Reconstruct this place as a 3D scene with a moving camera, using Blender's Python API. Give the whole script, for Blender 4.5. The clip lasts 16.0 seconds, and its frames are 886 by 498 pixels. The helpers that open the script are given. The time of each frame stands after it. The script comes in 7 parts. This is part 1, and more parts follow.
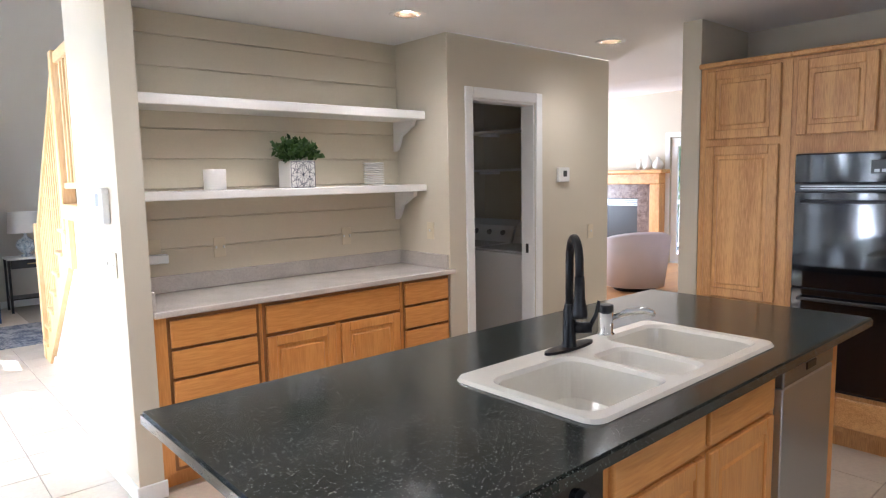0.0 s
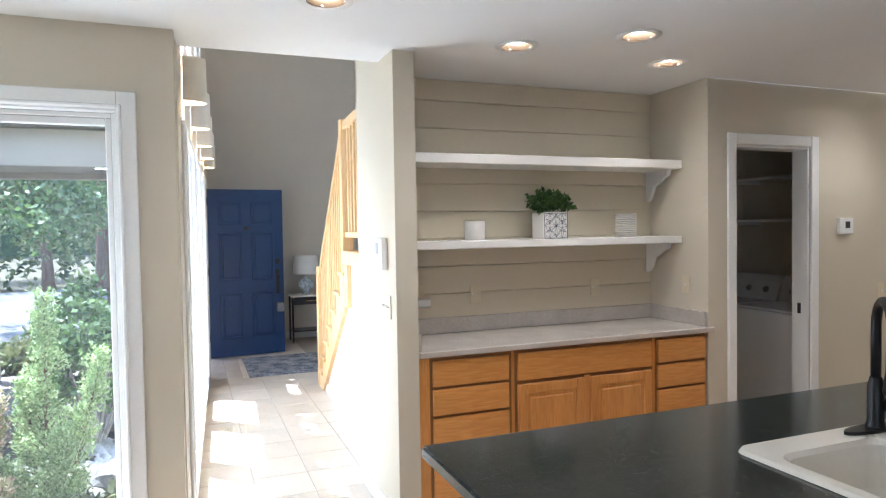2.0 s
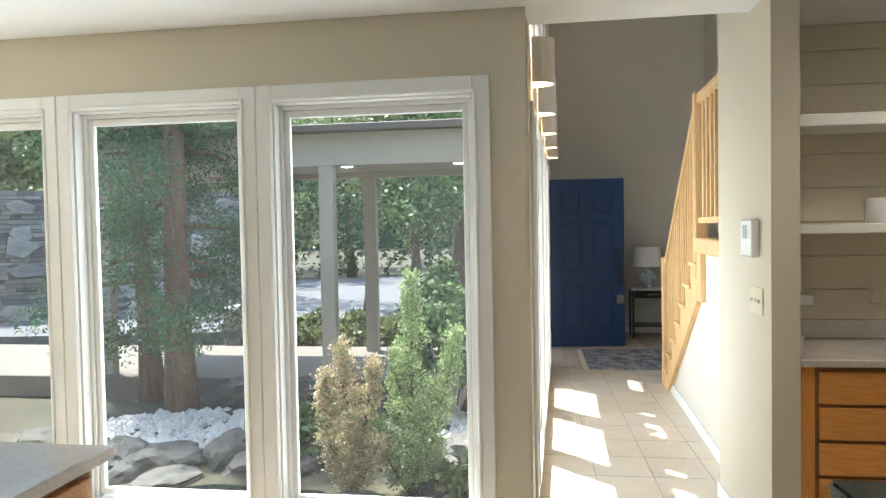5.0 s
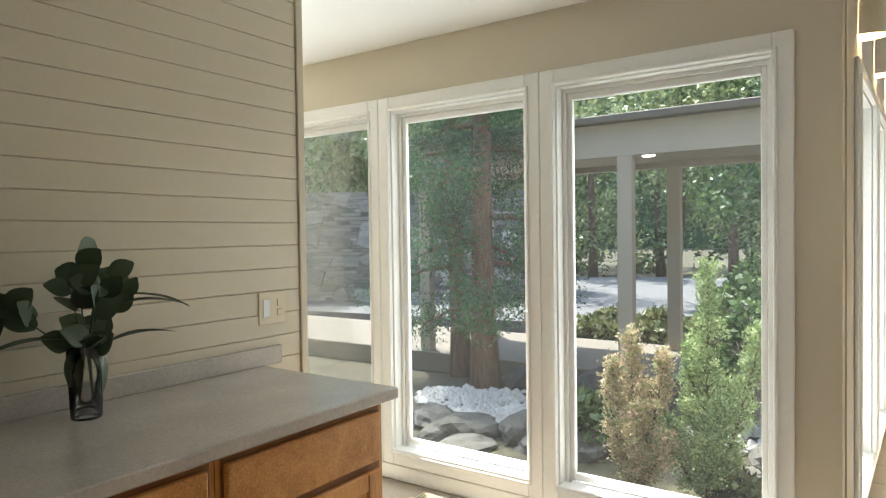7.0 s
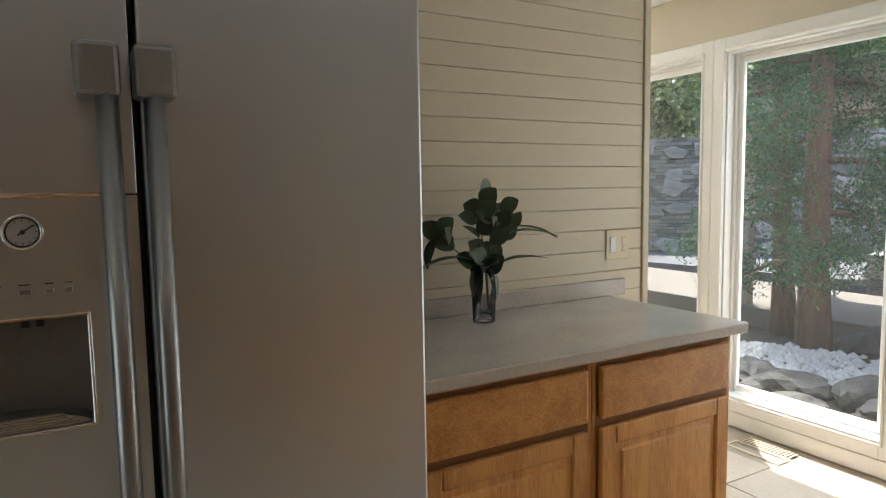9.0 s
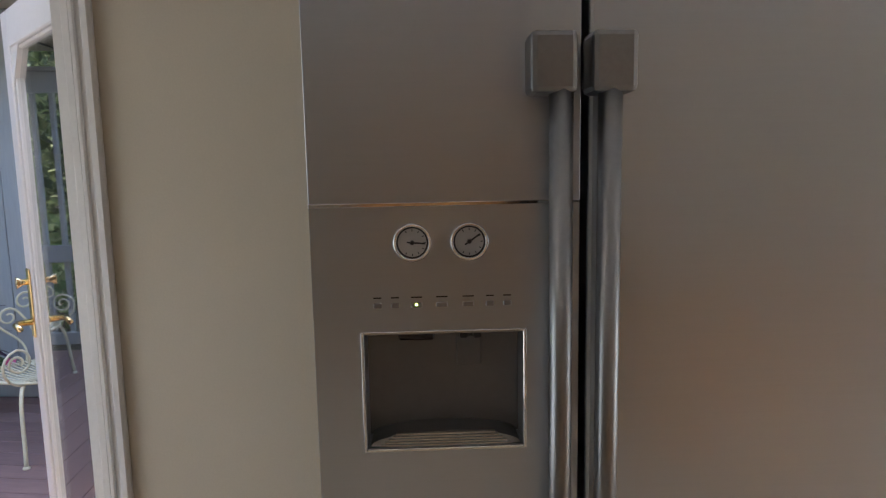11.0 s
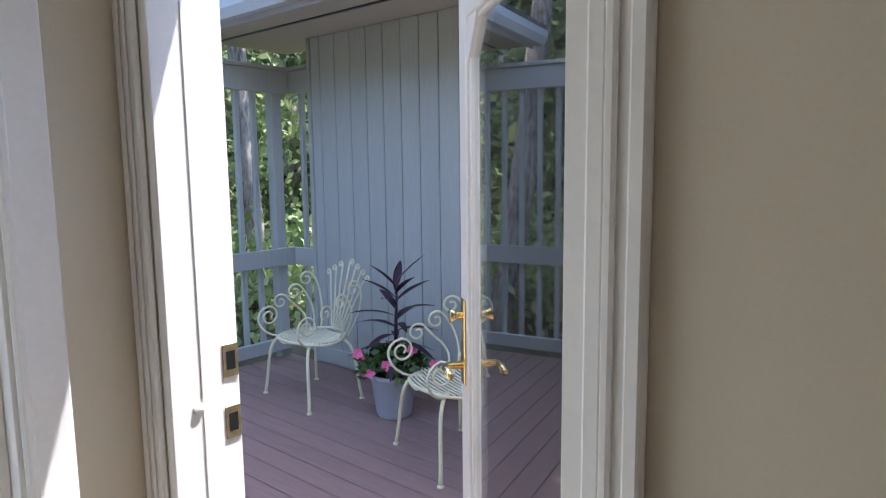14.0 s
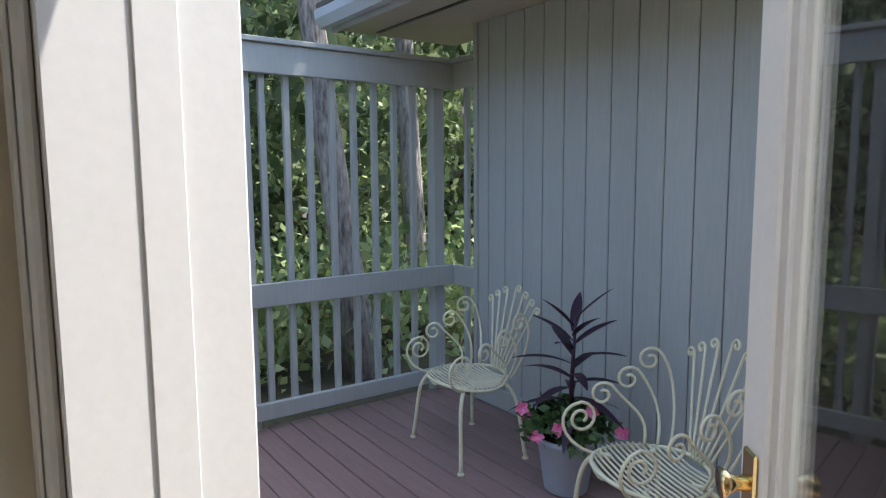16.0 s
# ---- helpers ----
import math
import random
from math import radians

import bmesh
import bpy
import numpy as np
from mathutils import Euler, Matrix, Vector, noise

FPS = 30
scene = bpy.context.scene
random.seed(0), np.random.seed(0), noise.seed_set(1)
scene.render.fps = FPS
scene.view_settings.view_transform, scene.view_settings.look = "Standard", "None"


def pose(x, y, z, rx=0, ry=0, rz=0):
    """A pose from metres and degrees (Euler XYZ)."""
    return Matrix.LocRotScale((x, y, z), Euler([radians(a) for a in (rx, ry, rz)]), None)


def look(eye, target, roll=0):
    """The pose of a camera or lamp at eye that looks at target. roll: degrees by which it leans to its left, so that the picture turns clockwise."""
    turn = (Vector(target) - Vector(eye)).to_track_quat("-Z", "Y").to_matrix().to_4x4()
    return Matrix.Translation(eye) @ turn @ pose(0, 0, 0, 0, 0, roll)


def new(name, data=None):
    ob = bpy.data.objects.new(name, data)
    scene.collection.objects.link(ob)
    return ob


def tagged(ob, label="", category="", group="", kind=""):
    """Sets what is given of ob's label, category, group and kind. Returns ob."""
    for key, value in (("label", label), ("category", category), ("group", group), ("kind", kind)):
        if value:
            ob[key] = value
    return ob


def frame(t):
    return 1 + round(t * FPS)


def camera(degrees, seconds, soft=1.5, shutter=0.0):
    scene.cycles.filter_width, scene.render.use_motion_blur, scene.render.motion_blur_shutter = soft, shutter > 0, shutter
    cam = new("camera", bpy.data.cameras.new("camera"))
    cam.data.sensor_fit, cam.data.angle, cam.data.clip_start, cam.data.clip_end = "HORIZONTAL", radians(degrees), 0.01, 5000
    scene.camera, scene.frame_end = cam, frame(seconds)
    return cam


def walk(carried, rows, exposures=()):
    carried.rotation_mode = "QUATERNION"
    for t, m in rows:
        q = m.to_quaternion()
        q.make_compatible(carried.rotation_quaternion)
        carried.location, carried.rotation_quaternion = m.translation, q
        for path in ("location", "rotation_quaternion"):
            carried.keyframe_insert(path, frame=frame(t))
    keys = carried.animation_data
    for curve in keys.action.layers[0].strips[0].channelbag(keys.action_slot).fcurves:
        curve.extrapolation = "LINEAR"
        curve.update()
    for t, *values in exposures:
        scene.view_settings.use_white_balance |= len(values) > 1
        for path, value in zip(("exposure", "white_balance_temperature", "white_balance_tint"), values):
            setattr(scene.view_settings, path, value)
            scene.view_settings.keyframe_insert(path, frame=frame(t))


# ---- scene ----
cam = camera(68.8, 16.0, soft=1.2)
PATH = [
    (0, (0.525, 0.52, 1.514), (1.841, 2.01, 1.291), -1.1),
    (0.5, (0.495, 0.534, 1.525), (1.706, 2.119, 1.378), -1.0),
    (1, (0.461, 0.547, 1.529), (1.539, 2.229, 1.438), -1.0),
    (1.5, (0.431, 0.556, 1.532), (1.341, 2.336, 1.468), -1.0),
    (2, (0.408, 0.561, 1.53), (1.135, 2.424, 1.469), -0.9),
    (2.5, (0.384, 0.578, 1.528), (0.938, 2.498, 1.466), -0.9),
    (3, (0.37, 0.608, 1.526), (0.76, 2.569, 1.463), -0.9),
    (3.5, (0.37, 0.663, 1.519), (0.598, 2.649, 1.457), -0.9),
    (3.7, (0.367, 0.689, 1.512), (0.534, 2.682, 1.454), -0.8),
    (5.8, (0.397, 0.898, 1.444), (-0.186, 2.81, 1.383), -1.1),
    (6, (0.426, 0.917, 1.439), (-0.242, 2.801, 1.379), -1.0),
    (6.5, (0.491, 0.915, 1.418), (-0.417, 2.696, 1.361), -1.0),
    (7, (0.509, 0.842, 1.376), (-0.63, 2.485, 1.331), -0.8),
    (7.5, (0.517, 0.724, 1.356), (-0.804, 2.224, 1.293), -0.7),
    (8, (0.544, 0.633, 1.353), (-0.946, 1.963, 1.245), -0.5),
    (8.2, (0.56, 0.601, 1.352), (-0.987, 1.861, 1.219), -0.4),
    (10.3, (0.476, 0.442, 1.369), (-1.457, 0.9, 1.135), -1.5),
    (10.5, (0.437, 0.419, 1.385), (-1.516, 0.772, 1.133), -1.3),
    (11, (0.314, 0.387, 1.408), (-1.669, 0.45, 1.151), -1.1),
    (11.5, (0.18, 0.341, 1.418), (-1.796, 0.173, 1.16), -1.1),
    (12, (0.085, 0.293, 1.431), (-1.861, -0.095, 1.177), -1.1),
    (12.5, (0.01, 0.236, 1.445), (-1.881, -0.362, 1.188), -1.1),
    (13, (-0.133, 0.139, 1.449), (-1.954, -0.646, 1.188), -0.8),
    (13.5, (-0.287, 0.018, 1.441), (-2.047, -0.899, 1.19), -0.8),
    (14, (-0.417, -0.095, 1.436), (-2.103, -1.141, 1.19), -0.7),
    (14.5, (-0.611, -0.216, 1.431), (-2.218, -1.38, 1.186), -0.8),
    (15, (-0.789, -0.34, 1.434), (-2.292, -1.638, 1.201), -0.7),
    (15.5, (-0.95, -0.498, 1.44), (-2.364, -1.893, 1.209), -0.7),
    (16, (-1.06, -0.648, 1.447), (-2.428, -2.089, 1.222), -0.4),
]
EXPO = [(0, 3.8, 5500, 16), (2, 3.5, 5450, 12), (3.5, 3.0, 5700, 10), (6, 2.75, 6500, 7), (8, 2.6, 6600, 7), (10.5, 2.6, 6650, 19), (11.2, 2.8, 6250, 19), (12, 3.05, 5900, 21), (12.5, 2.95, 5750, 21), (14, 2.8, 6150, 16), (15, 2.75, 6400, 12), (16, 2.3, 6600, 12)]
walk(cam, [(t, look(eye, target, roll)) for t, eye, target, roll in PATH], EXPO)

# ---- world, sun, lamps ----
SUN = Vector((-0.27, 0.24, 1.0)).normalized()
world = bpy.data.worlds.new("sky")
scene.world = world
world.use_nodes = True
wn = world.node_tree
for n in list(wn.nodes):
    wn.nodes.remove(n)
sky = wn.nodes.new("ShaderNodeTexSky")
sky.sky_type = "NISHITA"
sky.sun_disc = False
sky.sun_elevation = math.asin(SUN.z)
sky.sun_rotation = math.atan2(SUN.x, SUN.y)
bg = wn.nodes.new("ShaderNodeBackground")
bg.inputs["Strength"].default_value = 0.15
wo = wn.nodes.new("ShaderNodeOutputWorld")
wn.links.new(sky.outputs[0], bg.inputs[0])
wn.links.new(bg.outputs[0], wo.inputs[0])
sun = new("sun", bpy.data.lights.new("sun", "SUN"))
sun.data.energy, sun.data.angle, sun.data.color = 2.3, radians(0.53), (1.0, 0.965, 0.91)
sun.matrix_world = look(SUN * 20, (0, 0, 0))
CAN_WATTS, WARM = 0.36, (1.0, 0.88, 0.72)


def window_light(m, w, h, watts):
    """The sky's light through a window's opening; it shines along local -z of m."""
    a = new("window_light", bpy.data.lights.new("window_light", "AREA"))
    a.data.shape, a.data.size, a.data.size_y, a.data.energy, a.data.color = "RECTANGLE", w, h, watts, (0.93, 0.97, 1.0)
    a.matrix_world = m


# ---- materials ----
def mat(name, color, rough=0.5, metal=0.0, var=0.08, scale=3.0, fine=60.0, bump=0.05, spec=0.5, stretch=(1, 1, 1), color2=None, mix=(0.35, 0.65), trans=0.0, emit=None, bump_scale=None, rvar=0.08, random_amt=0.0):
    m = bpy.data.materials.new(name)
    m.use_nodes = True
    nt = m.node_tree
    b = nt.nodes["Principled BSDF"]
    tc = nt.nodes.new("ShaderNodeTexCoord")
    mp = nt.nodes.new("ShaderNodeMapping")
    mp.inputs["Scale"].default_value = stretch
    nt.links.new(tc.outputs["Object"], mp.inputs[0])
    big = nt.nodes.new("ShaderNodeTexNoise")
    big.inputs["Scale"].default_value, big.inputs["Detail"].default_value = scale, 4
    small = nt.nodes.new("ShaderNodeTexNoise")
    small.inputs["Scale"].default_value, small.inputs["Detail"].default_value = fine, 5
    nt.links.new(mp.outputs[0], big.inputs[0])
    nt.links.new(mp.outputs[0], small.inputs[0])
    add = nt.nodes.new("ShaderNodeMath")
    add.operation = "MULTIPLY_ADD"
    add.inputs[1].default_value, add.inputs[2].default_value = 0.5, 0.0
    nt.links.new(small.outputs[0], add.inputs[0])
    half = nt.nodes.new("ShaderNodeMath")
    half.operation = "MULTIPLY_ADD"
    half.inputs[1].default_value = 0.5
    nt.links.new(big.outputs[0], half.inputs[0])
    nt.links.new(add.outputs[0], half.inputs[2])
    ramp = nt.nodes.new("ShaderNodeValToRGB")
    c1 = tuple(max(0, c * (1 - var)) for c in color)
    c2 = color2 or tuple(min(1, c * (1 + var)) for c in color)
    ramp.color_ramp.elements[0].position, ramp.color_ramp.elements[1].position = mix
    ramp.color_ramp.elements[0].color, ramp.color_ramp.elements[1].color = (*c1, 1), (*c2, 1)
    nt.links.new(half.outputs[0], ramp.inputs[0])
    out = ramp.outputs[0]
    if random_amt:
        oi = nt.nodes.new("ShaderNodeObjectInfo")
        hsv = nt.nodes.new("ShaderNodeHueSaturation")
        mr = nt.nodes.new("ShaderNodeMapRange")
        mr.inputs[3].default_value, mr.inputs[4].default_value = 1 - random_amt, 1 + random_amt
        nt.links.new(oi.outputs["Random"], mr.inputs[0])
        nt.links.new(mr.outputs[0], hsv.inputs["Value"])
        nt.links.new(out, hsv.inputs["Color"])
        out = hsv.outputs[0]
    nt.links.new(out, b.inputs["Base Color"])
    mr2 = nt.nodes.new("ShaderNodeMapRange")
    mr2.inputs[3].default_value, mr2.inputs[4].default_value = max(0.02, rough - rvar), min(1, rough + rvar)
    nt.links.new(half.outputs[0], mr2.inputs[0])
    nt.links.new(mr2.outputs[0], b.inputs["Roughness"])
    b.inputs["Metallic"].default_value = metal
    b.inputs["Specular IOR Level"].default_value = spec
    if trans:
        b.inputs["Transmission Weight"].default_value = trans
    if bump:
        bp = nt.nodes.new("ShaderNodeBump")
        bp.inputs["Strength"].default_value, bp.inputs["Distance"].default_value = bump, 0.01
        nt.links.new(small.outputs[0] if bump_scale is None else half.outputs[0], bp.inputs["Height"])
        nt.links.new(bp.outputs[0], b.inputs["Normal"])
    if emit:
        b.inputs["Emission Color"].default_value = (*emit[0], 1)
        b.inputs["Emission Strength"].default_value = emit[1]
    return m


def wood(name, dark, light, axis="z", scale=9.0, rough=0.38, random_amt=0.06):
    """Oak with cathedral grain that runs along one axis."""
    s = {"x": (0.09, 1, 1), "y": (1, 0.09, 1), "z": (1, 1, 0.09)}[axis]
    m = mat(name, dark, rough, var=0.0, scale=scale, fine=scale * 22, bump=0.12, stretch=s, color2=light, mix=(0.38, 0.6), random_amt=random_amt)
    nt = m.node_tree
    big = [n for n in nt.nodes if n.type == "TEX_NOISE" and n.inputs["Scale"].default_value == scale][0]
    big.inputs["Distortion"].default_value = 1.2
    return m


def glass(name, tint=(0.97, 0.99, 0.98), gloss=0.5, haze=0.0):
    m = bpy.data.materials.new(name)
    m.use_nodes = True
    nt = m.node_tree
    nt.nodes.remove(nt.nodes["Principled BSDF"])
    tr = nt.nodes.new("ShaderNodeBsdfTransparent")
    tr.inputs[0].default_value = (*tint, 1)
    gl = nt.nodes.new("ShaderNodeBsdfGlossy")
    gl.inputs["Roughness"].default_value = 0.02
    fr = nt.nodes.new("ShaderNodeFresnel")
    fr.inputs[0].default_value = 1.45
    sc = nt.nodes.new("ShaderNodeMath")
    sc.operation = "MULTIPLY"
    sc.inputs[1].default_value = gloss
    mx = nt.nodes.new("ShaderNodeMixShader")
    nt.links.new(fr.outputs[0], sc.inputs[0])
    nt.links.new(sc.outputs[0], mx.inputs[0])
    nt.links.new(tr.outputs[0], mx.inputs[1])
    nt.links.new(gl.outputs[0], mx.inputs[2])
    last = mx
    if haze:
        # film put into the glass to imitate veiling glare; scatters light both ways
        df, tl, no = nt.nodes.new("ShaderNodeBsdfDiffuse"), nt.nodes.new("ShaderNodeBsdfTranslucent"), nt.nodes.new("ShaderNodeTexNoise")
        no.inputs["Scale"].default_value, no.inputs["Detail"].default_value = 2.5, 6
        both, film, amt = nt.nodes.new("ShaderNodeMixShader"), nt.nodes.new("ShaderNodeMixShader"), nt.nodes.new("ShaderNodeMapRange")
        amt.inputs[3].default_value, amt.inputs[4].default_value = haze * 0.5, haze * 1.5
        nt.links.new(no.outputs[0], amt.inputs[0])
        nt.links.new(df.outputs[0], both.inputs[1])
        nt.links.new(tl.outputs[0], both.inputs[2])
        nt.links.new(amt.outputs[0], film.inputs[0])
        nt.links.new(mx.outputs[0], film.inputs[1])
        nt.links.new(both.outputs[0], film.inputs[2])
        last = film
    nt.links.new(last.outputs[0], nt.nodes["Material Output"].inputs[0])
    return m


def speckled(name, base, fleck, scale, rough, amount=0.62, flecks2=None):
    """Polished engineered stone with flecks."""
    m = mat(name, base, rough, var=0.12, scale=6, fine=90, bump=0.0, rvar=0.03)
    nt = m.node_tree
    b = nt.nodes["Principled BSDF"]
    src = b.inputs["Base Color"].links[0].from_socket
    vo = nt.nodes.new("ShaderNodeTexVoronoi")
    vo.inputs["Scale"].default_value = scale
    tc = [n for n in nt.nodes if n.type == "TEX_COORD"][0]
    nt.links.new(tc.outputs["Object"], vo.inputs[0])
    sep = nt.nodes.new("ShaderNodeSeparateColor")
    nt.links.new(vo.outputs["Color"], sep.inputs[0])
    gt = nt.nodes.new("ShaderNodeMath")
    gt.operation = "GREATER_THAN"
    gt.inputs[1].default_value = amount
    nt.links.new(sep.outputs[0], gt.inputs[0])
    lt = nt.nodes.new("ShaderNodeMath")
    lt.operation = "LESS_THAN"
    lt.inputs[1].default_value = 0.35
    nt.links.new(vo.outputs["Distance"], lt.inputs[0])
    mu = nt.nodes.new("ShaderNodeMath")
    mu.operation = "MULTIPLY"
    nt.links.new(gt.outputs[0], mu.inputs[0])
    nt.links.new(lt.outputs[0], mu.inputs[1])
    mx = nt.nodes.new("ShaderNodeMix")
    mx.data_type = "RGBA"
    nt.links.new(mu.outputs[0], mx.inputs[0])
    nt.links.new(src, mx.inputs[6])
    mx.inputs[7].default_value = (*fleck, 1)
    nt.links.new(mx.outputs[2], b.inputs["Base Color"])
    return m


def leafy(name, dark, light, rough=0.5, trans=0.35):
    """Leaves, each with its own shade, that let some light through."""
    m = bpy.data.materials.new(name)
    m.use_nodes = True
    nt = m.node_tree
    b = nt.nodes["Principled BSDF"]
    geo = nt.nodes.new("ShaderNodeNewGeometry")
    ramp = nt.nodes.new("ShaderNodeValToRGB")
    ramp.color_ramp.elements[0].color, ramp.color_ramp.elements[1].color = (*dark, 1), (*light, 1)
    nt.links.new(geo.outputs["Random Per Island"], ramp.inputs[0])
    nt.links.new(ramp.outputs[0], b.inputs["Base Color"])
    b.inputs["Roughness"].default_value = rough
    td = nt.nodes.new("ShaderNodeBsdfTranslucent")
    nt.links.new(ramp.outputs[0], td.inputs[0])
    mx = nt.nodes.new("ShaderNodeMixShader")
    mx.inputs[0].default_value = trans
    nt.links.new(b.outputs[0], mx.inputs[1])
    nt.links.new(td.outputs[0], mx.inputs[2])
    nt.links.new(mx.outputs[0], nt.nodes["Material Output"].inputs[0])
    return m


M_WALL = mat("wall_paint", (0.60, 0.545, 0.435), 0.7, var=0.03, scale=1.5, fine=220, bump=0.04)
M_HALLWALL = mat("hall_paint", (0.60, 0.56, 0.49), 0.7, var=0.03, scale=1.5, fine=220, bump=0.04)
M_SHIP = mat("shiplap_paint", (0.62, 0.555, 0.42), 0.45, var=0.03, scale=2, fine=120, bump=0.03)
M_CEIL = mat("ceiling_paint", (0.80, 0.80, 0.79), 0.8, var=0.02, scale=2, fine=200, bump=0.05)
M_TRIM = mat("trim_paint", (0.80, 0.80, 0.78), 0.35, var=0.03, scale=3, fine=80, bump=0.02)
M_SHELF = mat("shelf_paint", (0.78, 0.76, 0.72), 0.4, var=0.03, scale=3, fine=80, bump=0.02)
M_TILE = mat("floor_tile", (0.56, 0.48, 0.38), 0.32, var=0.09, scale=5, fine=45, bump=0.05, random_amt=0.05)
M_GROUT = mat("grout", (0.42, 0.36, 0.29), 0.85, var=0.1)
M_OAK = wood("oak", (0.45, 0.21, 0.063), (0.68, 0.38, 0.14), "z")
M_OAKH = wood("oak_across", (0.45, 0.21, 0.063), (0.68, 0.38, 0.14), "x")
M_OAKY = wood("oak_along", (0.45, 0.21, 0.063), (0.68, 0.38, 0.14), "y")
M_HONEY = wood("honey_wood", (0.55, 0.23, 0.055), (0.67, 0.32, 0.09), "z", scale=6, rough=0.3)
M_HONEYX = wood("honey_wood_across", (0.55, 0.23, 0.055), (0.67, 0.32, 0.09), "x", scale=6, rough=0.3)
M_PINE = wood("stair_pine", (0.60, 0.36, 0.15), (0.74, 0.50, 0.25), "z", scale=6)
# dark brown that paints the shade in gaps between cabinet fronts
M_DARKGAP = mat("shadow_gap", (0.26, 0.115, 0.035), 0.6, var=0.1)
M_GRANITE = speckled("dark_stone", (0.024, 0.029, 0.026), (0.17, 0.175, 0.16), 190, 0.15, 0.77)
M_QUARTZ = speckled("pale_quartz", (0.52, 0.475, 0.43), (0.40, 0.36, 0.32), 300, 0.2, 0.72)
M_STEEL = mat("brushed_steel", (0.54, 0.58, 0.62), 0.36, 1.0, var=0.02, scale=1.2, fine=300, bump=0.004, stretch=(1, 0.02, 1), rvar=0.03)
M_STEELD = mat("grey_steel", (0.30, 0.31, 0.32), 0.34, 1.0, var=0.06, scale=3, fine=120, bump=0.03)
M_CHROME = mat("chrome", (0.75, 0.75, 0.74), 0.1, 1.0, var=0.02, bump=0)
M_BRASS = mat("polished_brass", (0.82, 0.64, 0.34), 0.18, 1.0, var=0.05, bump=0)
M_OLDBRASS = mat("worn_brass", (0.42, 0.34, 0.22), 0.35, 0.9, var=0.2, scale=30, bump=0.05)
M_RECESS = mat("recess_grey", (0.17, 0.165, 0.16), 0.4, 0.5, var=0.06, bump=0.02)
M_BLACKG = mat("black_glass", (0.006, 0.006, 0.007), 0.06, var=0.1, bump=0, rvar=0.02)
M_BLACK = mat("black_enamel", (0.014, 0.014, 0.015), 0.32, var=0.15, bump=0.02)
M_BRONZE = mat("dark_bronze", (0.022, 0.022, 0.024), 0.38, 0.6, var=0.15, bump=0.02)
M_SINK = mat("bisque_enamel", (0.74, 0.70, 0.62), 0.14, var=0.02, bump=0, rvar=0.03)
M_WHITE = mat("white_plastic", (0.78, 0.78, 0.76), 0.35, var=0.02, bump=0)
M_BONE = mat("bone_plastic", (0.66, 0.58, 0.42), 0.4, var=0.03, bump=0)
M_ENAMEL = mat("appliance_white", (0.74, 0.74, 0.74), 0.25, var=0.02, bump=0)
M_CERAMIC = mat("white_ceramic", (0.76, 0.74, 0.70), 0.35, var=0.03, fine=120, bump=0.03)
M_INK = mat("dark_ink", (0.03, 0.04, 0.07), 0.5, var=0.1, bump=0)
M_BLUE = mat("blue_door_paint", (0.009, 0.036, 0.115), 0.38, var=0.06, fine=100, bump=0.03)
M_GLASS = glass("window_glass", gloss=0.4, haze=0.012)
M_VASE = glass("vase_glass", (0.985, 0.99, 0.988), gloss=1.0)
M_WATER = glass("vase_water", (0.97, 0.985, 0.975), gloss=0.6)
M_LAMP = mat("lamp_lens", (0.9, 0.9, 0.85), 0.4, bump=0, emit=((1.0, 0.94, 0.84), 7.0))
M_CAN = mat("can_trim", (0.13, 0.085, 0.05), 0.35, 0.6, var=0.05, bump=0)
M_SHADE = mat("lamp_shade", (0.78, 0.76, 0.72), 0.8, var=0.04, fine=200, bump=0.1)
M_SCONCE = mat("sconce_ceramic", (0.66, 0.60, 0.50), 0.6, var=0.03, bump=0.02)
M_GLOW = mat("sconce_glow", (0.9, 0.7, 0.4), 0.5, bump=0, emit=((1.0, 0.70, 0.35), 5.0))
M_RUG = mat("rug_wool", (0.10, 0.12, 0.17), 0.95, var=0.2, scale=7, fine=55, bump=0.4, color2=(0.34, 0.34, 0.35), mix=(0.44, 0.56))
M_FRINGE = mat("rug_fringe", (0.6, 0.56, 0.48), 0.9, var=0.1)
M_FLOORWOOD = wood("living_floor", (0.36, 0.17, 0.06), (0.52, 0.28, 0.11), "x", scale=5)
M_CHAIRFAB = mat("blush_fabric", (0.60, 0.54, 0.56), 0.95, var=0.05, fine=150, bump=0.15)
M_MARBLE = mat("brown_marble", (0.10, 0.06, 0.05), 0.2, var=0.3, scale=12, fine=60, bump=0, color2=(0.26, 0.19, 0.16))
M_DECK = mat("deck_stain", (0.24, 0.152, 0.132), 0.62, var=0.15, scale=3, fine=70, bump=0.2, stretch=(1, 0.1, 1), random_amt=0.1)
M_GREY = mat("grey_deck_paint", (0.385, 0.40, 0.365), 0.6, var=0.07, scale=2.5, fine=60, bump=0.15, stretch=(1, 1, 0.12), random_amt=0.03)
M_SOFFIT = mat("soffit_paint", (0.52, 0.48, 0.40), 0.7, var=0.05, bump=0.03)
M_GUTTER = mat("gutter_white", (0.55, 0.58, 0.62), 0.4, var=0.05, bump=0)
M_ROOF = mat("shingle", (0.12, 0.11, 0.10), 0.9, var=0.25, fine=40, bump=0.4)
M_CREAM = mat("cream_enamel", (0.72, 0.68, 0.46), 0.4, var=0.08, scale=12, fine=90, bump=0.05)
M_POT = mat("grey_blue_pot", (0.46, 0.51, 0.58), 0.5, var=0.04, bump=0.03)
M_SOIL = mat("soil", (0.05, 0.035, 0.025), 0.95, var=0.3, bump=0.5)
